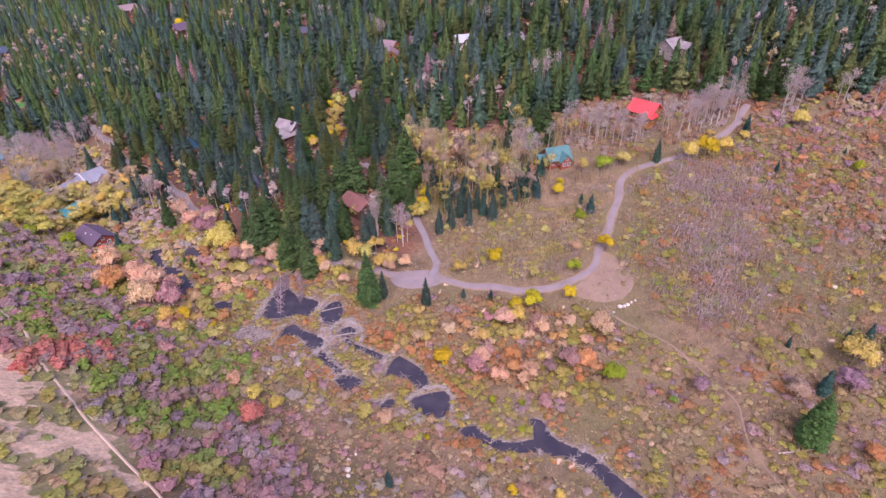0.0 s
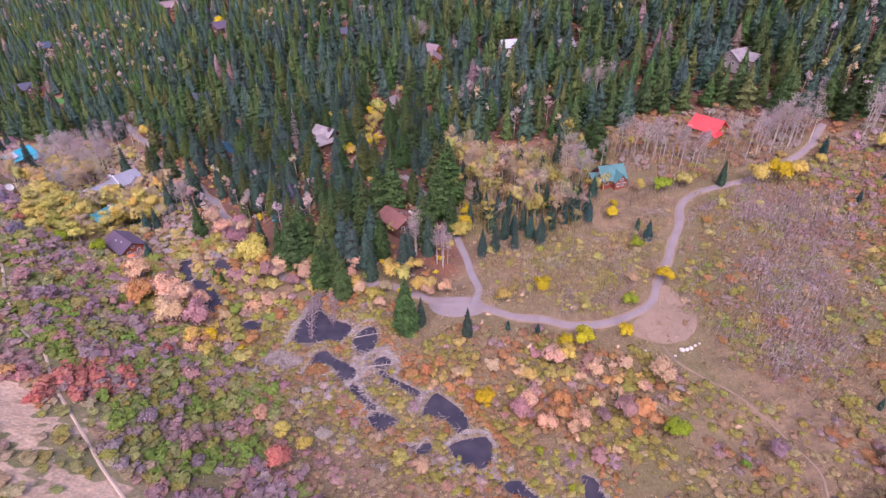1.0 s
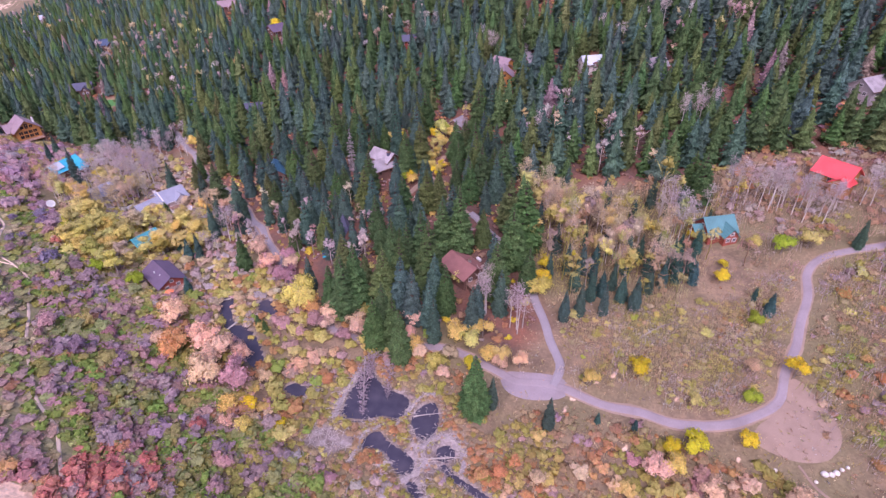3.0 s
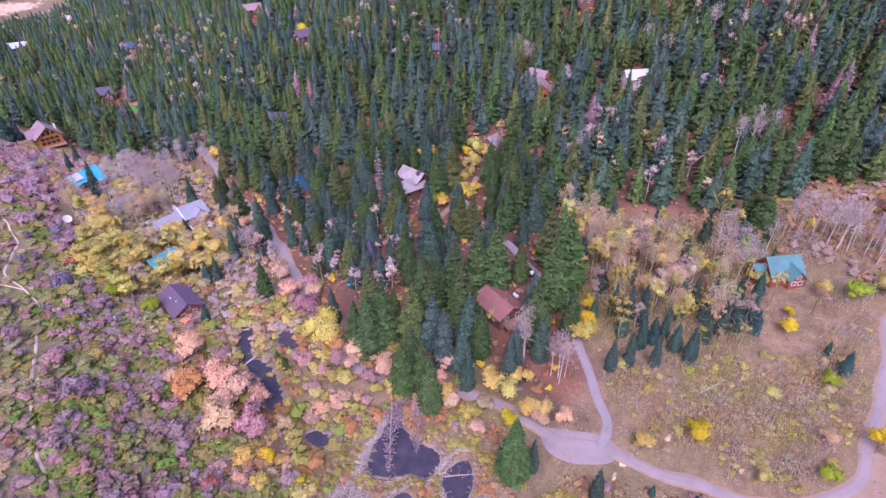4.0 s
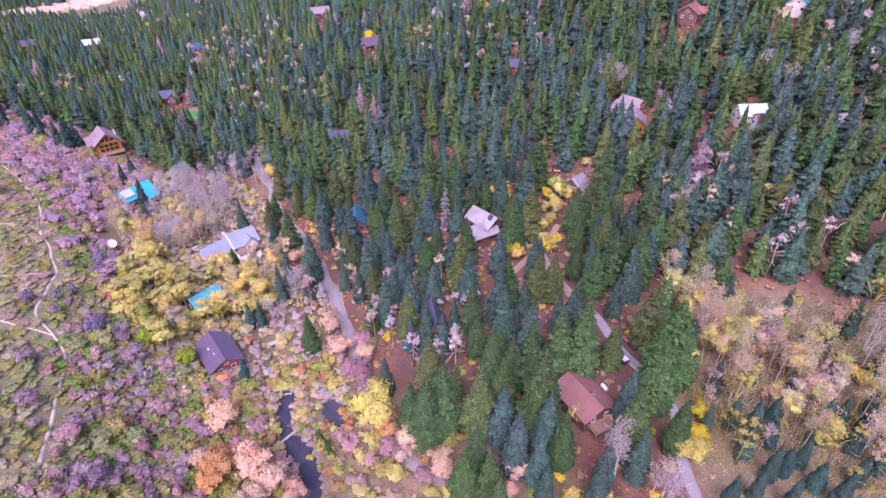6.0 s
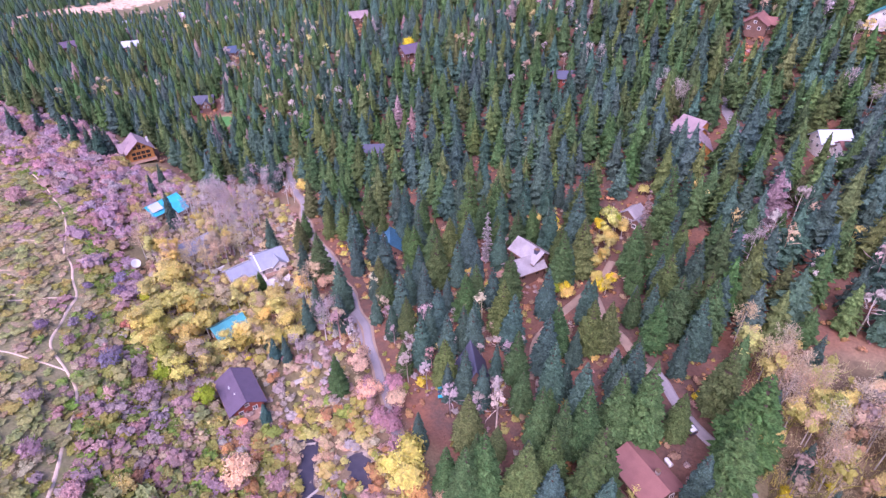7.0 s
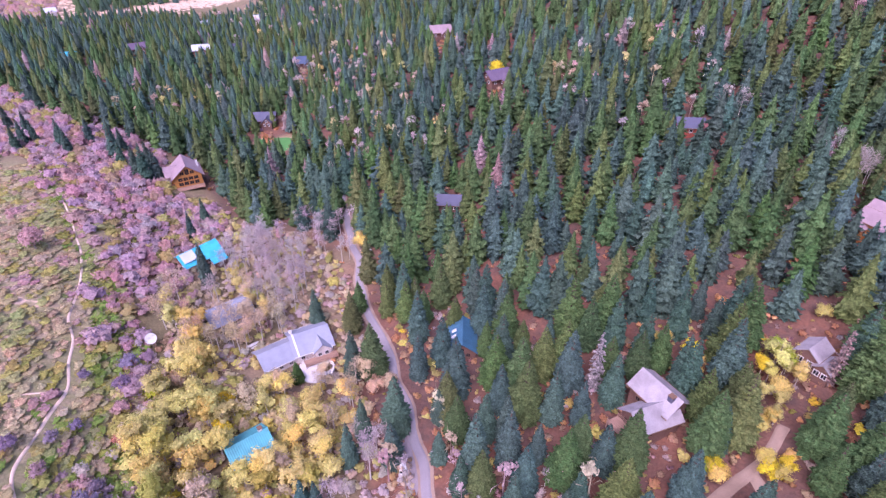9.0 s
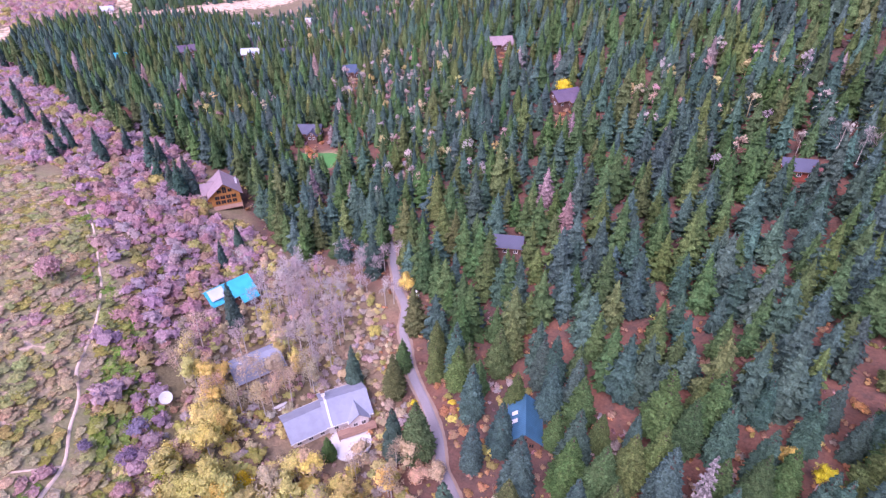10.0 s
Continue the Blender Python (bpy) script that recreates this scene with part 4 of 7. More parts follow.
def house(x, y, turn, label, name="house", z=None, room=6.0, lift=0.3):
    """The empty at the foot of a house; what its blocks cover is kept free of plants."""
    if z is None:
        c, s = math.cos(radians(turn)), math.sin(radians(turn))
        z = float(np.mean([ground(x + c * a - s * b, y + s * a + c * b) for a in (-4, 4) for b in (-3, 3)])) + lift
    HOUSES.append((x, y, room))
    return thing(name, label, "house", "", pose(x, y, z, 0, 0, turn))


def chimney(e, x, y, z, h=2.2, mat=None, wide=0.8):
    bm = bmesh.new()
    box(bm, x, y, z, wide, wide, h)
    c = part("chimney", bm, mat or stone, e)
    bm = bmesh.new()
    box(bm, x, y, z + h / 2 + 0.08, wide + 0.2, wide + 0.2, 0.16)
    part("chimney_cap", bm, trim_brown, c)


def deck(e, x, y, z, sx, sy, rail=True):
    """A raised deck on posts with a railing."""
    bm = bmesh.new()
    box(bm, x, y, z, sx, sy, 0.2)
    d = part("deck", bm, deck_wood, e)
    for a in (-1, 1):
        for b in (-1, 1):
            bm = bmesh.new()
            box(bm, x + a * (sx / 2 - 0.15), y + b * (sy / 2 - 0.15), z / 2 - 0.9 + 0.5 * rail, 0.18, 0.18, z + 1.6 + rail)
            part("post", bm, deck_wood, d)
    if rail:
        for b in (-1, 1):
            for dz in (0.55, 1.0):
                bm = bmesh.new()
                box(bm, x, y + b * (sy / 2 - 0.1), z + dz, sx, 0.08, 0.1)
                part("rail", bm, deck_wood, d)


origin = Matrix.Identity(4)
e = house(80, 214, -47, "orange log house with a bright red metal roof")
gable(e, origin, 9.5, 8, 3.6, 3.0, roof_red, log_orange, 0.9)
gable(e, pose(3.6, -3.6, 0, 0, 0, 90), 5, 4.6, 2.6, 1.5, roof_red, log_orange, 0.6, 1)
deck(e, -1.5, -5.4, 0.9, 6, 2.6)
e = house(42.5, 194, 18, "red-brown cabin with a teal metal roof", room=8, lift=-0.7)
HOUSES.append((44, 186, 6))
gable(e, origin, 8.5, 7.5, 3.2, 3.2, roof_teal, board_red)
gable(e, pose(1.5, -3.2, 0, 0, 0, 90), 5, 4.2, 3.0, 2.2, roof_teal, board_red, 0.5, 1)
gable(e, pose(-5.2, 0.6, 0), 3.5, 5, 2.4, 1.6, roof_teal, board_red, 0.5, 1)
e = house(-29.8, 179, -45, "dark cabin with a brown shingle roof under conifers", room=8)
HOUSES.append((-25.5, 171.5, 4.5))
HOUSES.append((-174, 226.5, 2.6))
HOUSES.append((-20.5, 187.5, 3.5))
gable(e, origin, 10.8, 8.2, 2.9, 2.0, roof_brown, board_brown, 0.8)
chimney(e, 2.0, 0.6, 5.2, 1.4, stone, 0.7)
deck(e, 7.0, 0, 0.8, 3, 7)
e = house(-128, 177.5, -36, "red cabin with a dark plum shingle roof")
gable(e, origin, 12.5, 8, 2.9, 2.3, roof_purple, board_red, 0.8)
deck(e, 7.8, 0.5, 0.8, 3.2, 6)
for sx, sy in ((2.0, -1.6), (-1.0, -2.2)):
    bm = bmesh.new()
    box(bm, sx, sy, 4.45, 0.35, 0.35, 0.7)
    part("roof_vent", bm, trim_white, e, "small white roof vent")
e = house(-147.3, 197.5, 66, "log cabin with an aqua metal roof among yellow aspens")
gable(e, origin, 8.8, 8.2, 3.0, 2.6, roof_aqua, log_wall, 0.7, 4)
chimney(e, 3.4, 0.3, 5.8, 1.6, trim_white, 0.9)
deck(e, 1.0, -5.6, 0.7, 7.5, 2.8)
e = house(-160, 234.5, 56, "long white house with grey shingle roof and deck", z=-13.8)
HOUSES.append((-157.5, 220.5, 4.5))
HOUSES.append((-164.5, 216.5, 4.5))
gable(e, origin, 10.5, 10.5, 3.4, 2.9, roof_grey, siding_white, 0.6, 3, trim_white)
gable(e, pose(-9.0, -1.0, -0.3, 0, 0, 8), 11.5, 8.6, 3.0, 2.3, roof_grey, siding_white, 0.6, 4, trim_white)
gable(e, pose(2.0, -4.2, 0.3, 0, 0, 90), 4.4, 4.6, 3.2, 1.8, roof_grey, siding_white, 0.4, 1, trim_white)
deck(e, 1.0, -7.4, 1.4, 9.5, 2.6)
bm = bmesh.new()
prism(bm, [(-6.0, 2.7), (-6.0, 3.25), (0, 6.85), (5.9, 3.3), (5.9, 2.7), (0, 6.2)], -4.85, -4.4)
part("parapet", bm, trim_white, e, "white raised seam between the two roofs")
chimney(e, -4.6, 2.6, 6.3, 1.4, trim_white, 0.9)
HOUSES.append((-163.5, 225.5, 6.5))
HOUSES.append((-153.0, 227.0, 6.0))
e = house(-187, 230.5, 67, "grey house with a grey shingle roof behind aspens")
gable(e, origin, 12, 9, 2.9, 2.6, roof_grey, siding_grey, 0.7)
e = house(-216, 246, 78, "cabin with a bright turquoise metal roof")
gable(e, origin, 13, 8, 3.2, 2.7, roof_turquoise, board_brown, 0.7, 4)
gable(e, pose(4.0, -4.8, -0.8, 0, 0, 0), 4.5, 4.0, 2.4, 1.0, roof_turquoise, board_brown, 0.4, 1)
bm = bmesh.new()
box(bm, -4.2, -2.2, 4.85, 4.6, 3.6, 0.1)
part("roof_sheet", bm, roof_white, e, "bright sheet on the roof slope", None).data.transform(Matrix.Translation((0, 0, 0.62)) @ Matrix.Translation((-4.2, -2.2, 4.85)) @ Matrix.Rotation(math.atan2(2.7, 4.0), 4, "X") @ Matrix.Translation((4.2, 2.2, -4.85)))
e = house(-278.5, 294.5, 147, "log chalet with a tall glazed gable and mauve roof", z=-14.0, room=8.5)
HOUSES.append((-269, 287.5, 8))
HOUSES.append((-262, 283, 4))
gable(e, origin, 12.5, 11.5, 5.2, 4.6, roof_mauve, log_orange, 1.1, 3, trim_brown, False, -3.5)
gable(e, pose(1.5, 5.0, 0, 0, 0, 90), 6.5, 7, 4.4, 3.0, roof_mauve, log_orange, 0.7, 1, trim_brown, True, -3.5)
for row, count in ((1.2, 4), (3.3, 4)):
    for k in range(count):
        pane(e, (-6.26, (k - (count - 1) / 2) * 2.2, row + 0.4), 1.9, 1.7, "x", -1, None, log_orange)
for k, hh in ((-1, 1.2), (0, 2.4), (1, 1.2)):
    pane(e, (-6.26, k * 2.1, 6.0 + hh * 0.35), 1.7, hh + 0.3, "x", -1, None, log_orange)
deck(e, -8.2, 0, 0.1, 3.6, 12)
chimney(e, 1.0, -5.4, 6.6, 4.4, trim_white)
e = house(-67, 238, -33, "tall brown house with pale weathered roofs and dark chimney", room=5.2)
HOUSES.append((-70, 229, 3.0))
gable(e, origin, 9.6, 6.6, 5.2, 2.4, roof_pale, board_brown, 0.7, 2, trim_brown)
gable(e, pose(2.2, -4.4, 0, 0, 0, 81), 9.4, 6.4, 3.6, 2.5, roof_pale, board_brown, 0.7, 2, trim_brown)
chimney(e, 3.4, -1.0, 7.0, 2.2, roof_slate, 1.1)
deck(e, 0.9, -10.6, 1.4, 5.8, 3.2)
e = house(-71.5, 198, 116, "blue-grey A-frame cabin among spruces")
HOUSES.append((-76.5, 191, 4.5))
gable(e, origin, 10, 8.2, 0.8, 7.6, roof_slate, board_brown, 0.4, 0)
e = house(-27, 303, -34, "log house with stepped mauve roofs", room=7.0)
HOUSES.append((-24, 293, 5.5))
HOUSES.append((-27, 284, 3.0))
gable(e, pose(-2.4, 4.4, 0), 8.4, 4.2, 6.0, 1.2, roof_mauve, log_orange, 0.5, 2, trim_brown)
gable(e, pose(-1.4, 0.4, 0), 9.6, 6.6, 4.2, 2.0, roof_mauve, log_orange, 0.6, 2, trim_brown)
gable(e, pose(-5.4, -3.4, 0, 0, 0, 90), 4.6, 4.6, 3.0, 1.6, roof_mauve, log_orange, 0.5, 1, trim_brown)
gable(e, pose(6.6, -6.4, 0, 0, 0, -51), 10.0, 7.6, 3.8, 3.0, roof_mauve, log_orange, 0.7, 2, trim_brown)
deck(e, 4.0, -11.0, 0.8, 4.0, 3.0)
e = house(12, 296, 20, "house with a bright metal roof in the forest")
gable(e, origin, 9, 7, 3.5, 2.6, roof_white, siding_white, 0.6)
gable(e, pose(3, -5.5, 0), 7, 6, 3.0, 1.8, roof_brown, siding_white, 0.6, 2)
e = house(36, 287, 30, "small house with a pale roof in the forest")
gable(e, origin, 9, 7, 3.5, 2.6, roof_pale, siding_grey)
e = house(-41, 257, 62, "narrow brown house with a pale roof beside yellow shrubs", room=4.0)
gable(e, origin, 5.6, 4.4, 3.8, 1.6, roof_pale, board_brown, 0.5, 2)
gable(e, pose(-1.5, -3.6, 0), 4, 3.4, 2.8, 1.2, roof_pale, board_brown, 0.4, 1)
e = house(-116.8, 246.8, 115, "brown cabin with a steel-blue metal roof", "cabin", room=4.5)
HOUSES.append((-112, 237.5, 3.0))
gable(e, origin, 10.5, 7.0, 2.6, 2.6, roof_steel, board_brown, 0.5, 2, trim_brown)
for sx in (-1.2, 1.0):
    bm = bmesh.new()
    box(bm, sx, 2.2, 3.95, 1.0, 1.5, 0.14)
    part("skylight", bm, trim_white, e, "white framed skylight", Matrix.Translation((sx, 2.2, 3.95)) @ Matrix.Rotation(-math.atan2(2.6, 3.5), 4, "X") @ Matrix.Translation((-sx, -2.2, -3.75)))
e = house(-151, 303, 23, "low dark house hidden in the forest", room=4)
gable(e, origin, 10, 7, 3.0, 2.0, roof_slate, board_brown)
e = house(-81, 358, 20, "mauve-roofed house hidden in the forest")
gable(e, origin, 9, 7, 3.0, 2.2, roof_slate, board_red)
gable(e, pose(6, -3, 0), 4.5, 5, 2.8, 1.6, roof_brown, log_orange, 0.5, 1)
FAR_HOUSES = [(-484, 376, roof_turquoise, siding_grey, "far house with a turquoise roof"), (-438, 450, roof_white, board_brown, "far dark house with a bright gabled roof"), (-418, 467, roof_slate, board_brown, "far dark house with a grey roof"),
              (-329, 439, roof_blue, board_brown, "far dark house with a blue-black roof"), (-235, 456, roof_mauve, board_brown, "far house with a mauve roof"), (-171, 393, roof_purple, board_brown, "small dark cabin beside a yellow aspen"),
              (-297, 365, roof_slate, board_brown, "small grey-roofed cabin behind a lawn"), (-555, 557, roof_white, siding_white, "far white house in the valley"), (-497, 576, roof_white, siding_white, "far white house in the valley"),
              (-470, 420, roof_purple, board_brown, "far dark house in the trees"), (-6, 381, roof_brown, board_brown, "far brown cabin on the slope"), (36, 374, roof_aqua, siding_white, "far house with an aqua roof"),
              (69, 350, roof_mauve, board_brown, "far house with a mauve roof and skylights"), (103, 256, roof_pale, siding_grey, "far house with a pale roof"), (-720, 505, roof_white, siding_white, "far white house beyond the hill")]
for hx, hy, roof, wall, text in FAR_HOUSES:
    e = house(hx, hy, 30 + hx % 50, text, room=5, lift=0.8)
    away = Vector((-60 - hx, 110 - hy)).normalized()
    for step, room in ((9, 4.0), (16, 3.5), (23, 2.5)):
        HOUSES.append((hx + away.x * step, hy + away.y * step, room))
        GLADES.append((hx + away.x * step, hy + away.y * step, room))
    gable(e, origin, 12, 9, 3.6, 3.0, roof, wall, 0.7)
    gable(e, pose(2, -4.5, 0, 0, 0, 90), 5, 5, 3.2, 2.2, roof, wall, 0.5, 1)


def clear_of_houses(x, y, room=2.0):
    ok = np.ones(np.shape(x), bool)
    for hx, hy, r in HOUSES:
        ok &= (x - hx) ** 2 + (y - hy) ** 2 > (r + room) ** 2
    return ok


def clear_of_water(x, y, room=1.0):
    ok = np.ones(np.shape(x), bool)
    for line in PONDS.values():
        ok &= inside(line[::3], x, y) > room
    return ok


# ---- the forest ----
SEEN = [(-60, 30), (110, 40), (150, 130), (235, 295), (135, 345), (110, 385), (40, 430), (-60, 500), (-160, 530), (-382, 640), (-560, 780), (-830, 860), (-960, 850), (-1060, 560), (-1050, 430), (-420, 220), (-190, 150)]
NEAR_FOREST = [(-149, 232), (-131, 221), (-101, 195), (-82, 186), (-52, 167), (-35, 160), (-13, 151), (-13, 172), (-20, 215), (-28, 262), (-60, 268), (-95, 258), (-128, 262), (-158, 258)]
COLOURED = {
    ("gold", 0): [(-8, 170, 7.9), (5, 142, 4.9), (51, 187, 4.9), (87, 184, 8.4), (100, 186, 6.8), (108, 190, 4.5), (128, 192, 7.7), (23, 195, 5.3), (20, 121, 6.4), (96, 96, 10.2), (24, 71, 3.1), (-46, 96, 5.0), (-40, 93, 4.3), (-79, 171, 11.8), (-74, 121, 5.1), (116, 120, 3.3), (-76, 167, 10.0), (-82, 170, 7.3), (-53, 154, 5.8), (-40, 152, 6.0), (-9, 170, 5.0), (26, 193, 5.2), (-49, 239, 4.4), (-92, 161, 2.8), (-89, 156, 2.7), (-112, 179, 3.2), (-127, 168, 3.1), (-165, 199, 6.2), (-137, 224, 4.4), (-146, 221, 3.9)],
    ("gold", 1): [(-166, 273, 4.6), (-138, 196, 7.1), (-154, 188, 8.8), (-46, 247, 6.0), (-49, 238, 4.9), (-46, 256, 4.1), (-54, 226, 5.3), (-63, 250, 3.5), (-71, 256, 4.3), (-203, 248, 5.1), (-172, 278, 7.1), (-147, 222, 3.9), (-62, 253, 3.6), (-171, 260, 5.0), (-125, 271, 2.4), (-80, 126, 6.2), (-29, 155, 7.0), (-22, 156, 7.0), (-34, 147, 5.3), (-20, 148, 5.9)],
    ("yellow", 0): [(16, 145, 6.4), (50, 145, 5.9), (36, 128, 4.9), (40, 174, 5.1), (42, 180, 3.2), (93, 184, 9.0), (25, 126, 7.3), (0, 109, 6.3), (-4, 86, 1.9), (14, 72, 3.1), (-67, 125, 3.9), (-7, 173, 6.3), (-21, 199, 3.5), (2, 185, 2.6), (36, 192, 3.8), (-162, 205, 5.4), (-15, 174, 1.8), (-156, 198, 5.7), (-46, 229, 5.2), (-145, 244, 2.6), (-174, 400, 9.0), (-218, 443, 6.0), (-316, 355, 3.6), (-6, 179, 5.5), (21, 126, 4.5), (-76, 128, 5.7), (-24, 146, 5.2)],
    ("olive", 0): [(27, 137, 4.2), (65, 187, 6.5), (-19, 92, 4.9), (-25, 152, 6.6), (-17, 148, 5.4), (89, 99, 4.1), (-31, 175, 4.8), (37, 189, 5.0), (-47, 254, 7.8), (-79, 146, 3.8), (-126, 142, 5.6), (-163, 186, 8.3), (-169, 194, 7.5), (-134, 200, 9.0), (-127, 202, 7.2), (-154, 180, 7.8), (-181, 211, 8.6), (-146, 211, 6.5), (-39, 271, 4.1), (-179, 212, 8.0)],
    ("lime", 0): [(39, 138, 5.1), (45, 160, 4.8), (58, 185, 6.9), (133, 164, 4.7), (42, 99, 6.5), (12, 96, 2.8), (19, 95, 2.2), (18, 88, 2.4), (-147, 173, 6.4), (-134, 172, 6.4), (-175, 197, 7.2)],
    ("tan", 0): [(41, 146, 4.6), (81, 90, 6.5), (-30, 149, 5.5), (-129, 229, 5.9), (-175, 201, 7.1), (-159, 212, 6.5), (-186, 215, 6.9)],
    ("peach", 0): [(42, 114, 8.4), (17, 120, 7.1), (27, 117, 6.2), (-7, 117, 4.7), (10, 108, 6.6), (14, 103, 5.8), (22, 103, 5.8), (29, 96, 3.3), (-14, 91, 4.6), (-52, 100, 5.1), (-78, 121, 4.1), (-90, 134, 10.3), (-91, 145, 8.3), (-42, 156, 4.9), (-58, 160, 7.7), (-67, 160, 5.8), (-96, 188, 7.9), (-108, 144, 6.4), (-92, 139, 8.6), (-86, 144, 7.5), (-67, 164, 6.9), (-57, 158, 6.5), (-132, 227, 6.5), (-77, 139, 5.0), (-88, 188, 6.7), (-111, 156, 9.2), (-98, 148, 10.6), (-103, 197, 8.8), (-41, 161, 7.3), (-38, 150, 5.5)],
    ("peach", 1): [(-17, 146, 5.1), (-12, 146, 5.1), (-31, 143, 4.7)],
    ("orange", 0): [(-15, 118, 4.1), (-12, 121, 3.5), (18, 109, 5.4), (34, 100, 3.1), (-73, 166, 8.0), (-103, 143, 8.5), (89, 74, 4.7), (-119, 161, 3.8), (-102, 140, 7.4), (-124, 186, 4.1), (-215, 241, 4.1), (-59, 272, 3.3)],
    ("rose", 0): [(8, 106, 6.8), (27, 104, 4.4), (-82, 135, 10.4), (-91, 192, 6.6), (-70, 160, 6.8), (-88, 181, 9.4), (-97, 189, 7.3), (-83, 176, 6.0), (-130, 136, 6.0), (-119, 141, 4.5), (-106, 135, 4.8), (-128, 131, 3.5), (-175, 188, 4.4), (-246, 214, 9.4), (32, 105, 6.6), (-59, 84, 5.7), (-61, 156, 5.4)],
    ("purple", 0): [(61, 94, 5.7), (92, 90, 8.5), (-56, 80, 3.8), (-118, 130, 5.7), (-108, 130, 5.7), (-143, 139, 5.7), (-150, 169, 5.6), (-143, 165, 7.6), (-169, 168, 4.4)],
    ("green", 0): [(54, 92, 2.7)],
    ("red", 0): [(-43, 86, 6.7), (-82, 117, 4.3), (-167, 182, 4.2)],
    ("lilac", 0): [(-69, 88, 5.5), (-156, 149, 5.4)],
    ("violet", 0): [(-157, 168, 7.1), (-199, 200, 5.0), (-187, 199, 5.8), (-181, 193, 5.5), (-188, 189, 4.0), (-176, 179, 3.7), (-175, 174, 4.0), (-160, 172, 4.5), (-178, 168, 4.5), (-199, 199, 4.6)],
}
STANDS = {
    ("w", 0): [(51, 208), (53, 206), (57, 209), (60, 204), (63, 204), (65, 201), (49, 210), (68, 200), (71, 198), (75, 201), (94, 205), (96, 204), (100, 205), (101, 202), (103, 201), (106, 204), (108, 204), (100, 208), (104, 209), (94, 201), (113, 210), (120, 218), (126, 201), (130, 204), (129, 206), (155, 196), (145, 201), (34, 195), (32, 199), (29, 203)],
    ("w", 1): [(-15, 159), (-25, 171), (-22, 167), (-29, 173), (88, 197), (85, 201), (-9, 243), (-33, 324), (-31, 326), (16, 321), (26, 312), (42, 249), (46, 250), (47, 248), (-63, 364), (-38, 339), (45, 327), (55, 323), (-17, 339), (-22, 163), (-13, 157), (32, 191), (35, 191), (39, 198), (29, 197), (-119, 212), (-119, 205), (-174, 240), (-180, 244), (-183, 239)],
    ("w", 2): [(-187, 260), (-189, 255), (-194, 255), (-197, 253), (-182, 257), (-183, 253), (-188, 250), (-177, 254), (-203, 255), (-210, 254), (-205, 247), (-204, 263), (-195, 261), (-188, 230), (-193, 231)],
    ("t", 0): [(-13, 210), (-9, 207), (-6, 204), (-2, 204), (-12, 213), (-5, 210), (2, 196), (6, 198), (10, 191), (15, 194), (18, 187), (13, 184), (8, 184), (21, 193), (25, 185), (29, 192), (4, 189), (-2, 193), (1, 182), (16, 177), (23, 176), (-2, 200), (-6, 199), (0, 203), (11, 200), (15, 199), (6, 196), (9, 194), (-5, 195), (14, 191)],
    ("t", 1): [(2, 193), (10, 181), (16, 181), (14, 185), (-135, 213), (-136, 221), (-139, 228), (-145, 221), (-176, 211), (-178, 218), (-183, 213), (-191, 219), (-186, 220), (-176, 227), (-175, 235), (-173, 229), (-194, 242), (-185, 238), (-179, 237), (-172, 235), (-177, 231), (-192, 218), (-188, 218), (-197, 220), (-204, 224), (-183, 224), (-177, 222), (-187, 234)],
    ("r", 0): [(-203, 245), (-199, 250), (-191, 248), (-182, 245), (-176, 248), (-205, 265), (-194, 261), (-183, 272), (-175, 271), (-192, 280), (-186, 285), (-189, 267), (-120, 198), (-127, 212), (-212, 265), (-211, 270), (-205, 269), (-200, 269), (-192, 283), (-186, 282), (-190, 277), (-200, 283)],
    ("o", 0): [(-166, 187), (-159, 184), (-166, 195), (-156, 188), (-152, 178), (-147, 183), (-173, 205), (-167, 202), (-160, 198), (-152, 194), (-146, 209), (-139, 204), (-138, 209), (-131, 204), (-136, 197), (-137, 192), (-130, 197), (-141, 190), (-173, 196), (-163, 183), (-146, 175), (-141, 174), (-144, 183), (-153, 216), (-145, 215), (-156, 213), (-155, 207), (-157, 203)],
    ("y", 0): [(-47, 256), (-48, 250), (-49, 244), (-43, 250), (-46, 240), (-49, 237), (-45, 253), (-47, 230), (-44, 230), (-55, 226), (-64, 252), (-70, 255)],
}
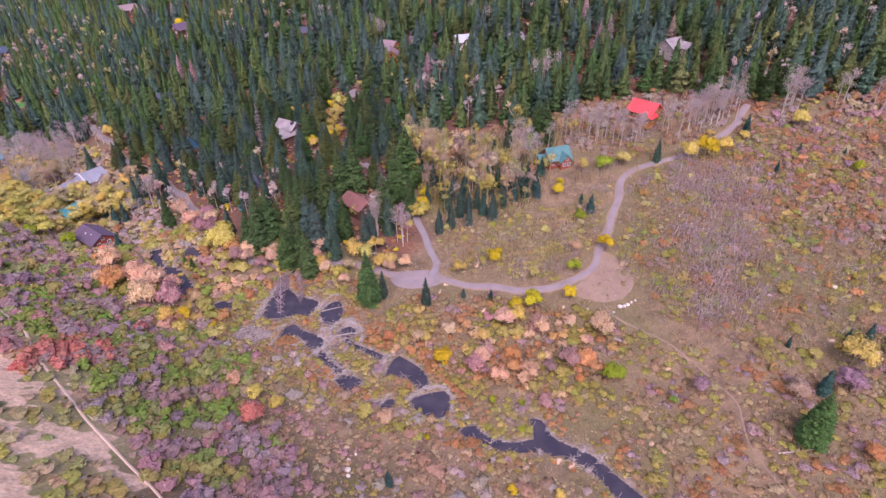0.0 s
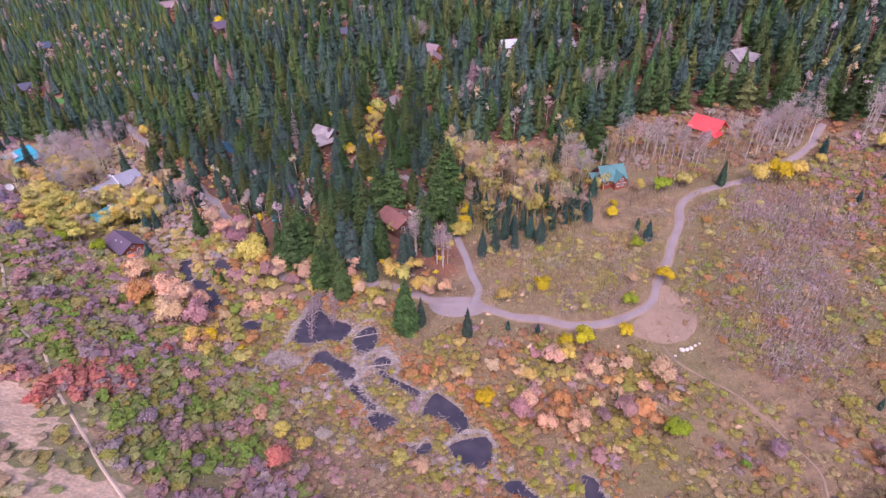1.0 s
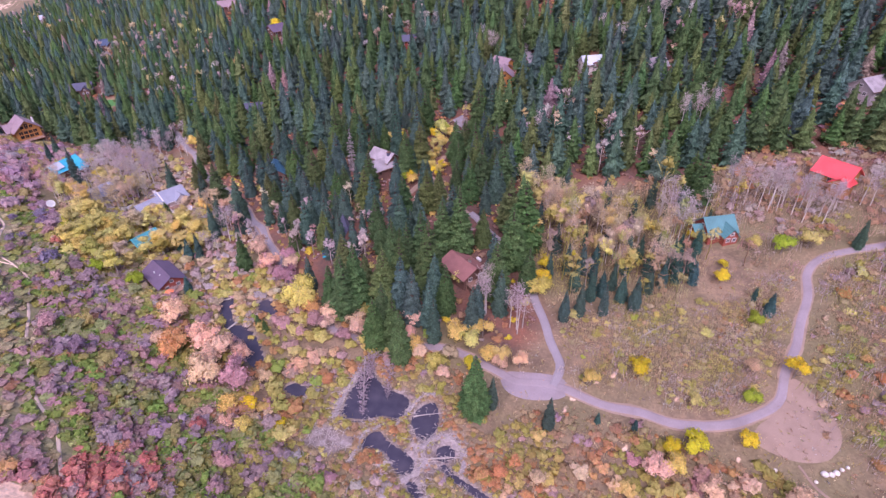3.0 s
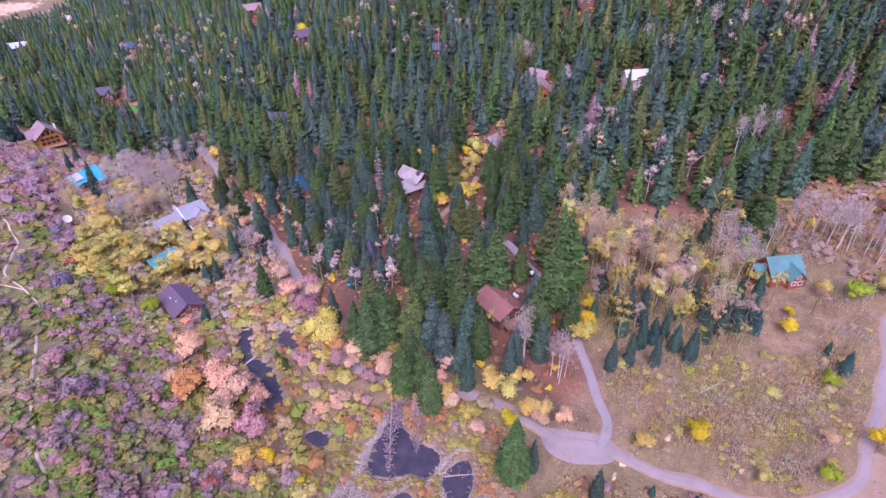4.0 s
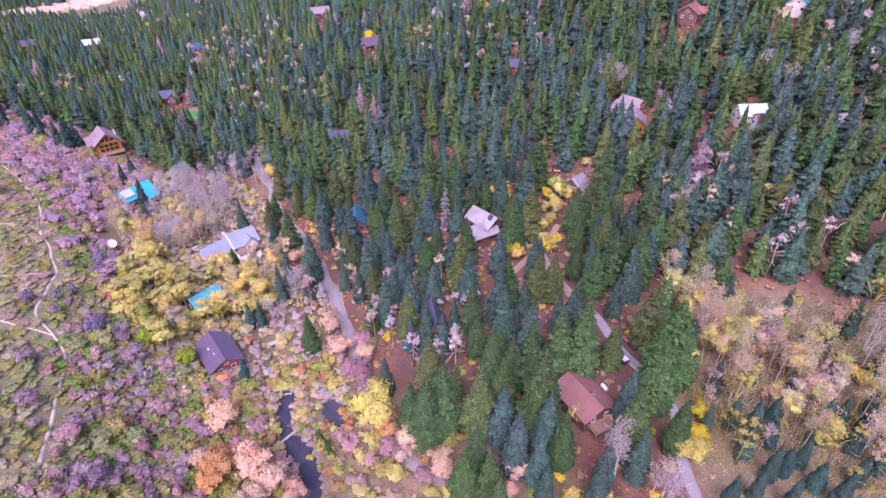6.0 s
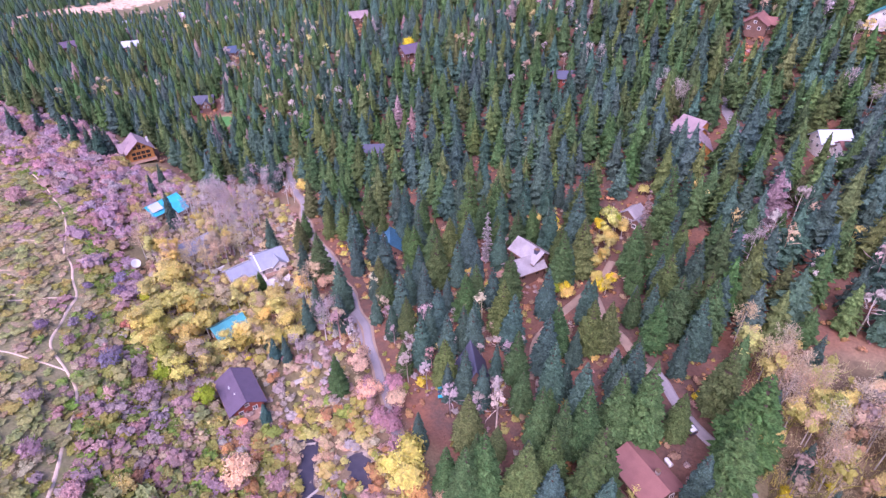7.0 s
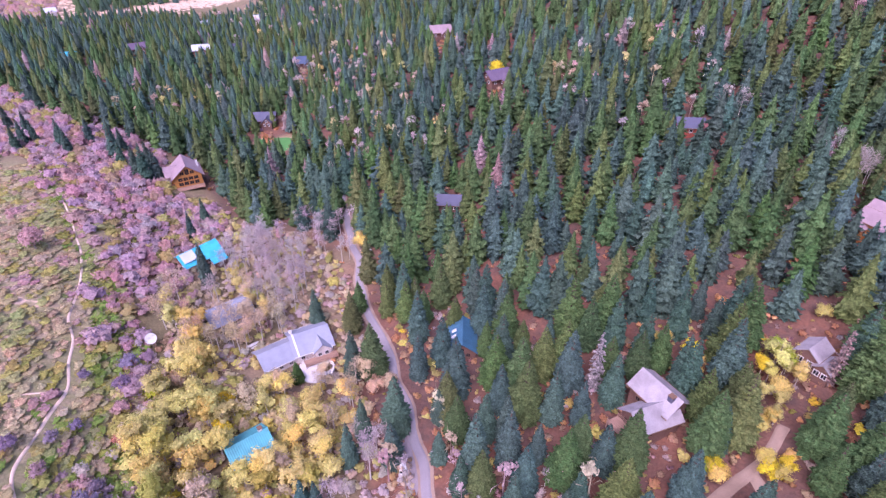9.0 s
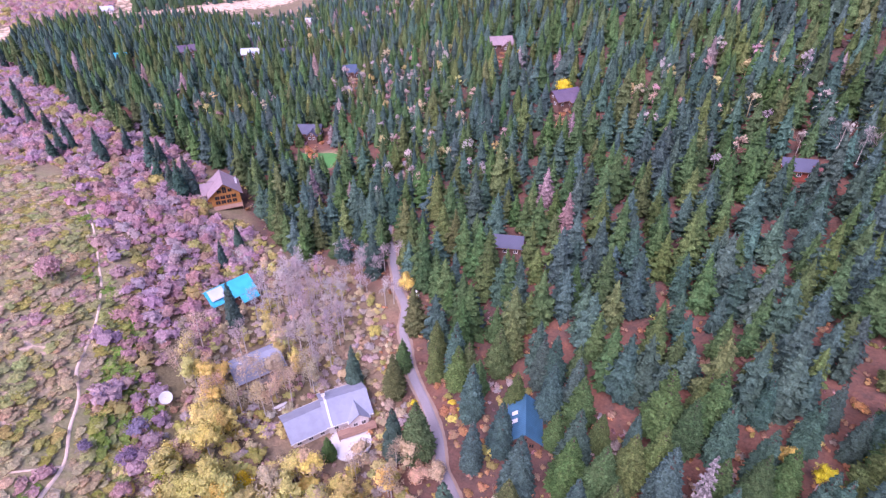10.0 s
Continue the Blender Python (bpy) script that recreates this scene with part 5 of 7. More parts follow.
SINGLE_CONIFERS = {
    ("f", 0): [(-22, 133, 22.6), (-46, 155, 20.3), (-50, 160, 20.6), (-105, 188, 14.8), (124, 212, 19.3), (131, 218, 17.2), (123, 218, 16.2), (147, 221, 13.7), (-85, 158, 5.4), (-88, 160, 5.5), (-11, 171, 15.6), (-32, 187, 29.3), (-37, 186, 25.8), (-43, 183, 25.3), (-47, 181, 22.6), (-52, 183, 22.9), (-39, 172, 30.6), (-48, 175, 22.9), (-33, 164, 20.4), (-60, 169, 28.0), (-63, 166, 26.1), (-68, 169, 19.5), (-63, 174, 15.0), (-43, 149, 21.1), (-51, 154, 17.7), (-61, 199, 17.3)],
    ("s", 0): [(-18, 135, 9.9), (-5, 130, 10.7), (77, 186, 9.2), (87, 90, 7.7), (110, 193, 8.7), (-12, 73, 5.1), (49, 163, 7.3), (99, 103, 4.3), (104, 103, 5.6), (85, 103, 3.5), (111, 170, 4.5), (121, 177, 4.5), (133, 172, 4.0), (47, 168, 4.8), (14, 131, 3.4), (6, 132, 3.8), (-125, 206, 18.1), (-126, 213, 15.8), (-118, 174, 7.0), (-129, 194, 8.5), (-134, 197, 7.0), (31, 110, 2.8), (11, 113, 3.4), (-1, 162, 10.0), (3, 163, 11.1), (9, 163, 10.0), (16, 179, 12.5), (17, 165, 11.0), (21, 170, 10.0), (25, 173, 8.9)],
    ("s", 1): [(29, 175, 8.9), (33, 178, 7.8), (6, 168, 11.2), (20, 182, 9.7), (22, 177, 11.2), (24, 181, 9.6), (28, 179, 10.9), (9, 170, 8.4), (4, 178, 10.4), (2, 172, 10.5), (0, 178, 10.5), (-125, 194, 11.2), (-42, 162, 23.3), (-37, 160, 16.8), (-35, 155, 14.8), (-25, 157, 16.2), (-78, 178, 13.1), (-72, 193, 17.1), (-66, 199, 12.4), (-76, 192, 13.0), (-67, 191, 14.9), (-357, 272, 8.1), (-357, 277, 7.7), (-341, 293, 9.0), (-318, 289, 9.8), (-322, 296, 8.4), (-288, 282, 11.4), (-294, 282, 9.4), (-288, 287, 9.5), (-239, 269, 11.9)],
    ("s", 2): [(-232, 257, 11.3), (-205, 239, 16.8), (-141, 230, 20.0), (-163, 242, 15.0), (-406, 283, 8.9), (-388, 282, 8.7), (-423, 280, 8.5), (-431, 291, 8.1), (-407, 309, 8.3), (-334, 278, 8.0), (-352, 266, 7.5), (-343, 281, 9.0), (-331, 297, 9.0), (-374, 283, 8.0), (-447, 296, 9.5), (-470, 318, 9.0), (-495, 322, 9.5), (-540, 330, 9.5), (-306, 284, 8.0), (-299, 292, 9.0)],
    ("s", 3): [(12, 172, 9.5), (7, 175, 8.0), (14, 168, 8.5), (26, 186, 9.0), (31, 184, 8.0), (18, 190, 9.5), (-3, 186, 10.5), (5, 190, 9.0), (34, 203, 11.0), (26, 206, 12.0), (12, 206, 12.5), (0, 209, 13.0), (20, 200, 9.5), (-8, 196, 11.0), (36, 186, 8.0), (11, 186, 8.5), (-5, 176, 9.0), (22, 178, 8.0), (2, 198, 10.5), (28, 195, 9.5), (40, 194, 9.0), (8, 181, 8.0), (33, 174, 7.5), (14, 197, 10.0)],
    ("F", 0): [(79, 79, 18.3), (-16, 180, 24.2), (-13, 188, 27.5), (40, 208, 17.6), (38, 212, 14.7), (-154, 222, 7.8)],
}

SINGLE_XY = np.array([p[:2] for group in SINGLE_CONIFERS.values() for p in group], float)


def clear_of_singles(x, y, room=3.5):
    return np.min((x[:, None] - SINGLE_XY[:, 0]) ** 2 + (y[:, None] - SINGLE_XY[:, 1]) ** 2, axis=1) > room ** 2


def plant_conifer(rs, x, y, sort, h, broad=1.0):
    turn = rs.uniform(0, 360)
    if sort == "dead":
        snags.put(x, y, vary(rs, PALETTE["dead"]), "dead conifer with pinkish grey needleless boughs", h / 18, 1, turn)
    elif sort == "s":
        small = h < 9
        spruces.put(x, y, vary(rs, SPRUCE if not small else BLUE), "young blue-green spruce in dry grass" if small else "tall blue-green spruce with drooping boughs", h / 20 * (1.25 if small else broad), 0.8 if small else 1 / broad, turn)
    elif sort == "F":
        firs.put(x, y, vary(rs, (0.095, 0.178, 0.060)), "broad dense dark green fir", h / 20 * 1.3, 0.77, turn)
    elif sort == "p":
        firs.put(x, y, vary(rs, PINE), "yellowish green pine with an open crown", h / 20 * broad, 1 / broad, turn)
    else:
        firs.put(x, y, vary(rs, FIR), "broad mid-green fir tree", h / 20 * broad, 1 / broad, turn)


LEAFY_XYW = np.array([p for group in COLOURED.values() for p in group], float)


def clear_of_leafy(x, y, room=2.0):
    far = np.sqrt((x[:, None] - LEAFY_XYW[:, 0]) ** 2 + (y[:, None] - LEAFY_XYW[:, 1]) ** 2) - 0.5 * LEAFY_XYW[:, 2]
    return far.min(1) > room


def build_forest():
    rs = np.random.RandomState(5)
    for (sort, _), places in SINGLE_CONIFERS.items():
        for x, y, h in places:
            plant_conifer(rs, x, y, sort, h * (1.6 if x < -280 else 0.84 if h > 18 else 1.0), 1.2 if x < -280 else 1.0)
    wood = lambda x, y: (inside(FOREST, x, y) < -1) & (inside(SEEN, x, y) < 30) & ((clear_of_roads(x, y, 3.2) | ((y > 246) & clear_of_roads(x, y, 1.7)))) & clear_of_houses(x, y, 1.0) & (inside(LAWN, x, y) > 6) & clear_of_leafy(x, y)
    x, y = spread(rs, (-170, 140, 0, 280), 6.9, lambda x, y: wood(x, y) & (inside(NEAR_FOREST, x, y) < 0) & clear_of_singles(x, y, 4))
    for px, py in zip(x, y):
        k = rs.uniform()
        plant_conifer(rs, px, py, "dead" if k < 0.03 else "s" if k < 0.5 else "f" if k < 0.78 else "p", rs.uniform(10.5, 19.5), 1.2)
    mid = [conifer(np.random.RandomState(k), 16.0, (3.7, 4.6, 4.1, 5.0)[k % 4], 15, 11, (0.36, 0.2)[k % 2], 0.05, (0.68, 0.8)[k % 2], 1, 0.64, 0.16, False) for k in range(8)]
    far = [conifer(np.random.RandomState(40 + k), 14.5, (3.9, 4.7)[k % 2], 10, 8, 0.28, 0.04, 0.72, 0, 0.66, 0.24, False) for k in range(6)]
    close = lambda x, y: (y < 380 + 0.3 * (x + 150)) & (x > -380)
    shares = lambda x, y: 0.5 + 0.5 * np.sin(x / 31 + 1.3 * np.sin(y / 47)) * np.sin(y / 37 + 0.9 * np.sin(x / 53))

    def pigments(x, y):
        n = len(x)
        cool = tinted(rs, n, [SPRUCE, FIR, "dead"], [0.75, 0.24, 0.01], 0.25)
        warm = tinted(rs, n, [FIR, PINE, SPRUCE, "dead"], [0.45, 0.3, 0.24, 0.01], 0.25)
        return np.where((rs.uniform(0, 1, n) < 0.42 + 0.5 * shares(x, y))[:, None], warm, cool)

    x, y = spread(rs, (-400, 150, 420, 560), 6.8, lambda x, y: wood(x, y) & (inside(NEAR_FOREST, x, y) > 1) & close(x, y) & clear_of_singles(x, y))
    n = len(x)
    print("mid conifers", n)
    mass("conifer_forest", "dense mixed spruce and fir forest", "forest", mid, x, y, rs.uniform(0.68, 1.25, n), rs.uniform(0.85, 1.12, n), pigments(x, y), needle_mass, rs)
    x, y = spread(rs, (-1000, 200, 420, 1000), 6.9, lambda x, y: wood(x, y) & ~close(x, y) & (inside(NEAR_FOREST, x, y) > 1) & (inside(MEADOW_FAR, x, y) > 0))
    n = len(x)
    print("far conifers", n)
    mass("conifer_forest", "distant dark conifer forest up the slope", "forest", far, x, y, rs.uniform(0.72, 1.25, n), rs.uniform(0.85, 1.1, n), pigments(x, y), needle_mass, rs)


build_forest()


# ---- broadleaf trees ----
WORDS = {"yellow": "bright yellow", "gold": "golden orange", "lime": "yellow-green", "olive": "olive-yellow", "tan": "faded tan", "peach": "peach-coloured", "orange": "deep orange", "rose": "dusty pink", "purple": "purple-grey",
         "lilac": "pale lilac", "violet": "dark violet", "green": "dull green", "red": "red"}


def build_broadleaves():
    rs = np.random.RandomState(21)
    for (colour, _), places in COLOURED.items():
        for x, y, w in places:
            c, turn = vary(rs, PALETTE[colour], 0.12), rs.uniform(0, 360)
            if colour in ("purple", "lilac", "violet"):
                bare_bushes.put(x, y, tuple(0.8 * k for k in c), WORDS[colour] + " rounded leafless bush", w / 3.9, 0.95, turn)
            elif w > 4.0:
                maples.put(x, y, c, WORDS[colour] + " autumn maple with a rounded crown", w / 6.4, rs.uniform(0.85, 1.1), turn)
            else:
                bushes.put(x, y, c, WORDS[colour] + " autumn bush in dry grass", w / 3.5, rs.uniform(0.9, 1.2), turn)
    for (sort, _), places in STANDS.items():
        for x, y in places:
            for k in range(2):
                px, py = (x, y) if k == 0 else (x + rs.uniform(-3.5, 3.5), y + rs.uniform(-3.5, 3.5))
                if not clear_of_houses(np.array([px]), np.array([py]), -1.5)[0]:
                    continue
                turn, h = rs.uniform(0, 360), rs.uniform(0.8, 1.15)
                if sort == "y":
                    aspens.put(px, py, vary(rs, PALETTE[rs.choice(["yellow", "gold", "lime", "olive"], p=[0.3, 0.4, 0.1, 0.2])], 0.12), "aspen with bright yellow leaves", h * 0.62, 0.75, turn)
                elif sort == "w":
                    bare_aspens.put(px, py, vary(rs, PALETTE["twig"], 0.12), "leafless aspen with a pale white trunk", h, 1.05, turn)
                elif sort == "r":
                    bare_aspens.put(px, py, vary(rs, PALETTE["stem"], 0.12), "leafless aspen with pinkish grey twigs", h * 0.95, 0.85, turn)
                elif sort == "t":
                    if rs.uniform() < 0.5:
                        aspens.put(px, py, vary(rs, PALETTE[rs.choice(["olive", "tan", "gold"], p=[0.5, 0.35, 0.15])], 0.15), "aspen with fading olive-yellow leaves", h * 0.85, 0.9, turn)
                    else:
                        thin_aspens.put(px, py, vary(rs, PALETTE["tan"], 0.15), "aspen with thin faded tan leaves", h * 0.95, 1.0, turn)
                else:
                    aspens.put(px, py, vary(rs, PALETTE[rs.choice(["olive", "gold", "moss", "tan"], p=[0.5, 0.28, 0.05, 0.17])], 0.12), "aspen with fading yellow-green leaves", h * 1.05, 0.72, turn)


build_broadleaves()

# ---- shrub country ----
TRAILS = [TRAIL_RIGHT, TRAIL_LEFT, TRAIL_FORK, TRAIL_SPUR]


def clear_of_trails(x, y, room=1.6):
    ok = np.ones(np.shape(x), bool)
    for line in TRAILS:
        ok &= off_line(line, x, y) > room
    return ok


def upright(rs, n, r, h, width):
    """Thin bare stems that stand side by side, each leaning a little."""
    foot = np.stack([r * rs.normal(size=n) * 0.7, r * rs.normal(size=n) * 0.7, np.zeros(n)], -1)
    tip = foot + np.stack([0.16 * h * rs.normal(size=n), 0.16 * h * rs.normal(size=n), h * rs.uniform(0.6, 1.2, n)], -1)
    a = rs.uniform(0, 6.28, n)
    side = width * np.stack([np.cos(a), np.sin(a), np.zeros(n)], -1)
    return np.stack([foot - side, foot + side, tip + 0.3 * side, tip - 0.3 * side], 1)


def forms(count, make):
    return [make(np.random.RandomState(60 + 11 * k)) for k in range(count)]


LEAFY = forms(6, lambda r: soft_crown(puff(r, heaped(r, 3, 1.0, 1.5), 10, 0.18), -0.5))
LOW = forms(6, lambda r: soft_crown(puff(r, heaped(r, 2, 1.0, 0.8), 7, 0.19, 0.7), -0.7))
CARPET = forms(6, lambda r: soft_crown(puff(r, heaped(r, 2, 1.1, 0.55), 6, 0.2, 0.45), -1.4))
TWIGGY = forms(6, lambda r: soft_crown(np.concatenate([puff(r, heaped(r, 3, 1.0, 1.5), 9, 0.15, 0.85), twig_cloud(r, dome(r, 4, 0.8, 1.4, 0.1), 2, 0.5, 0.06)]), -0.5))
SCRUB = forms(6, lambda r: soft_crown(np.concatenate([puff(r, heaped(r, 1, 0.9, 0.7), 7, 0.17, 0.65), twig_cloud(r, dome(r, 2, 0.9, 0.8, 0.05), 3, 0.6, 0.06)]), -0.6))
CROWNS = forms(5, lambda r: soft_crown(np.concatenate([puff(r, [(q[0], q[1], q[2] + 2.6, q[3]) for q in dome(r, 7, 1.0, 2.6, 0.1)], 8, 0.16, 1.0, 0.6), twig_cloud(r, [(0, 0, 2.6, 0.7)], 14, 1.3, 0.05), tube([(0, 0, -0.2), (0.05, 0.1, 2.0), (0, 0, 4.4)], [0.09, 0.07, 0.02], 4)]), 2.0))
STALKS = forms(5, lambda r: np.concatenate([upright(r, 10, 0.95, 1.7, 0.034), leaf_cloud(r, [(0.6 * r.normal(), 0.6 * r.normal(), 0.6 + r.uniform(0, 0.7), 0.55) for _ in range(4)], 6, 0.1, 1.0)]))
TUFTS = forms(4, lambda r: twig_cloud(r, [(0.6 * r.normal(), 0.6 * r.normal(), 0, 0.3) for _ in range(3)], 3, 0.55, 0.1))
UNDER = forms(4, lambda r: soft_crown(puff(r, dome(r, 2, 1.0, 1.0, 0.1), 3, 0.24, 0.8), 0.1))

far_cones = [conifer(np.random.RandomState(40 + k), 15.0, (3.9, 4.6)[k % 2], 8, 6, 0.3, 0.04, 0.85, 0, 0.78, 0.2, False) for k in range(4)]
SLOPE = [(-567, 338), (-440, 321), (-324, 309), (-299, 306), (-266, 288), (-240, 280), (-226, 262), (-212, 240), (-200, 214), (-180, 200), (-178, 192), (-206, 210), (-223, 220), (-283, 249), (-338, 258), (-368, 252), (-600, 290)]
PURPLE = [(-160, 177), (-135, 181), (-103, 158), (-69, 120), (-66, 90), (-80, 92), (-92, 104), (-113, 113), (-135, 138), (-160, 165)]
CREEKSIDE = [(-64, 121), (-28, 112), (-10, 96), (14, 80), (31, 71), (38, 56), (-31, 50), (-44, 82), (-50, 96), (-60, 108)]
RIGHT_BANK = [(66, 181), (108, 196), (150, 190), (170, 150), (110, 96), (73, 104), (58, 116), (56, 132), (53, 145), (60, 165)]
YARDS = [(-165, 175), (-125, 150), (-100, 160), (-70, 165), (-101, 198), (-131, 224), (-160, 258), (-185, 274), (-215, 279), (-245, 283), (-262, 280), (-240, 262), (-215, 240), (-195, 215)]
OAK_STRIP = [(-300, 249), (-259, 233), (-229, 216), (-203, 196), (-187, 185), (-172, 167), (-140, 142), (-125, 125), (-108, 109), (-112, 124), (-150, 160), (-172, 186), (-187, 200), (-218, 216), (-246, 226), (-307, 256)]
OAK_LOW = [(-108, 107), (-97, 120), (-75, 117), (-55, 111), (-48, 97), (-45, 81), (-55, 72), (-65, 75), (-83, 90), (-95, 99)]
SAPLINGS = [(83, 182), (107, 175), (94, 142), (82, 114), (66, 113), (72, 140), (80, 165)]
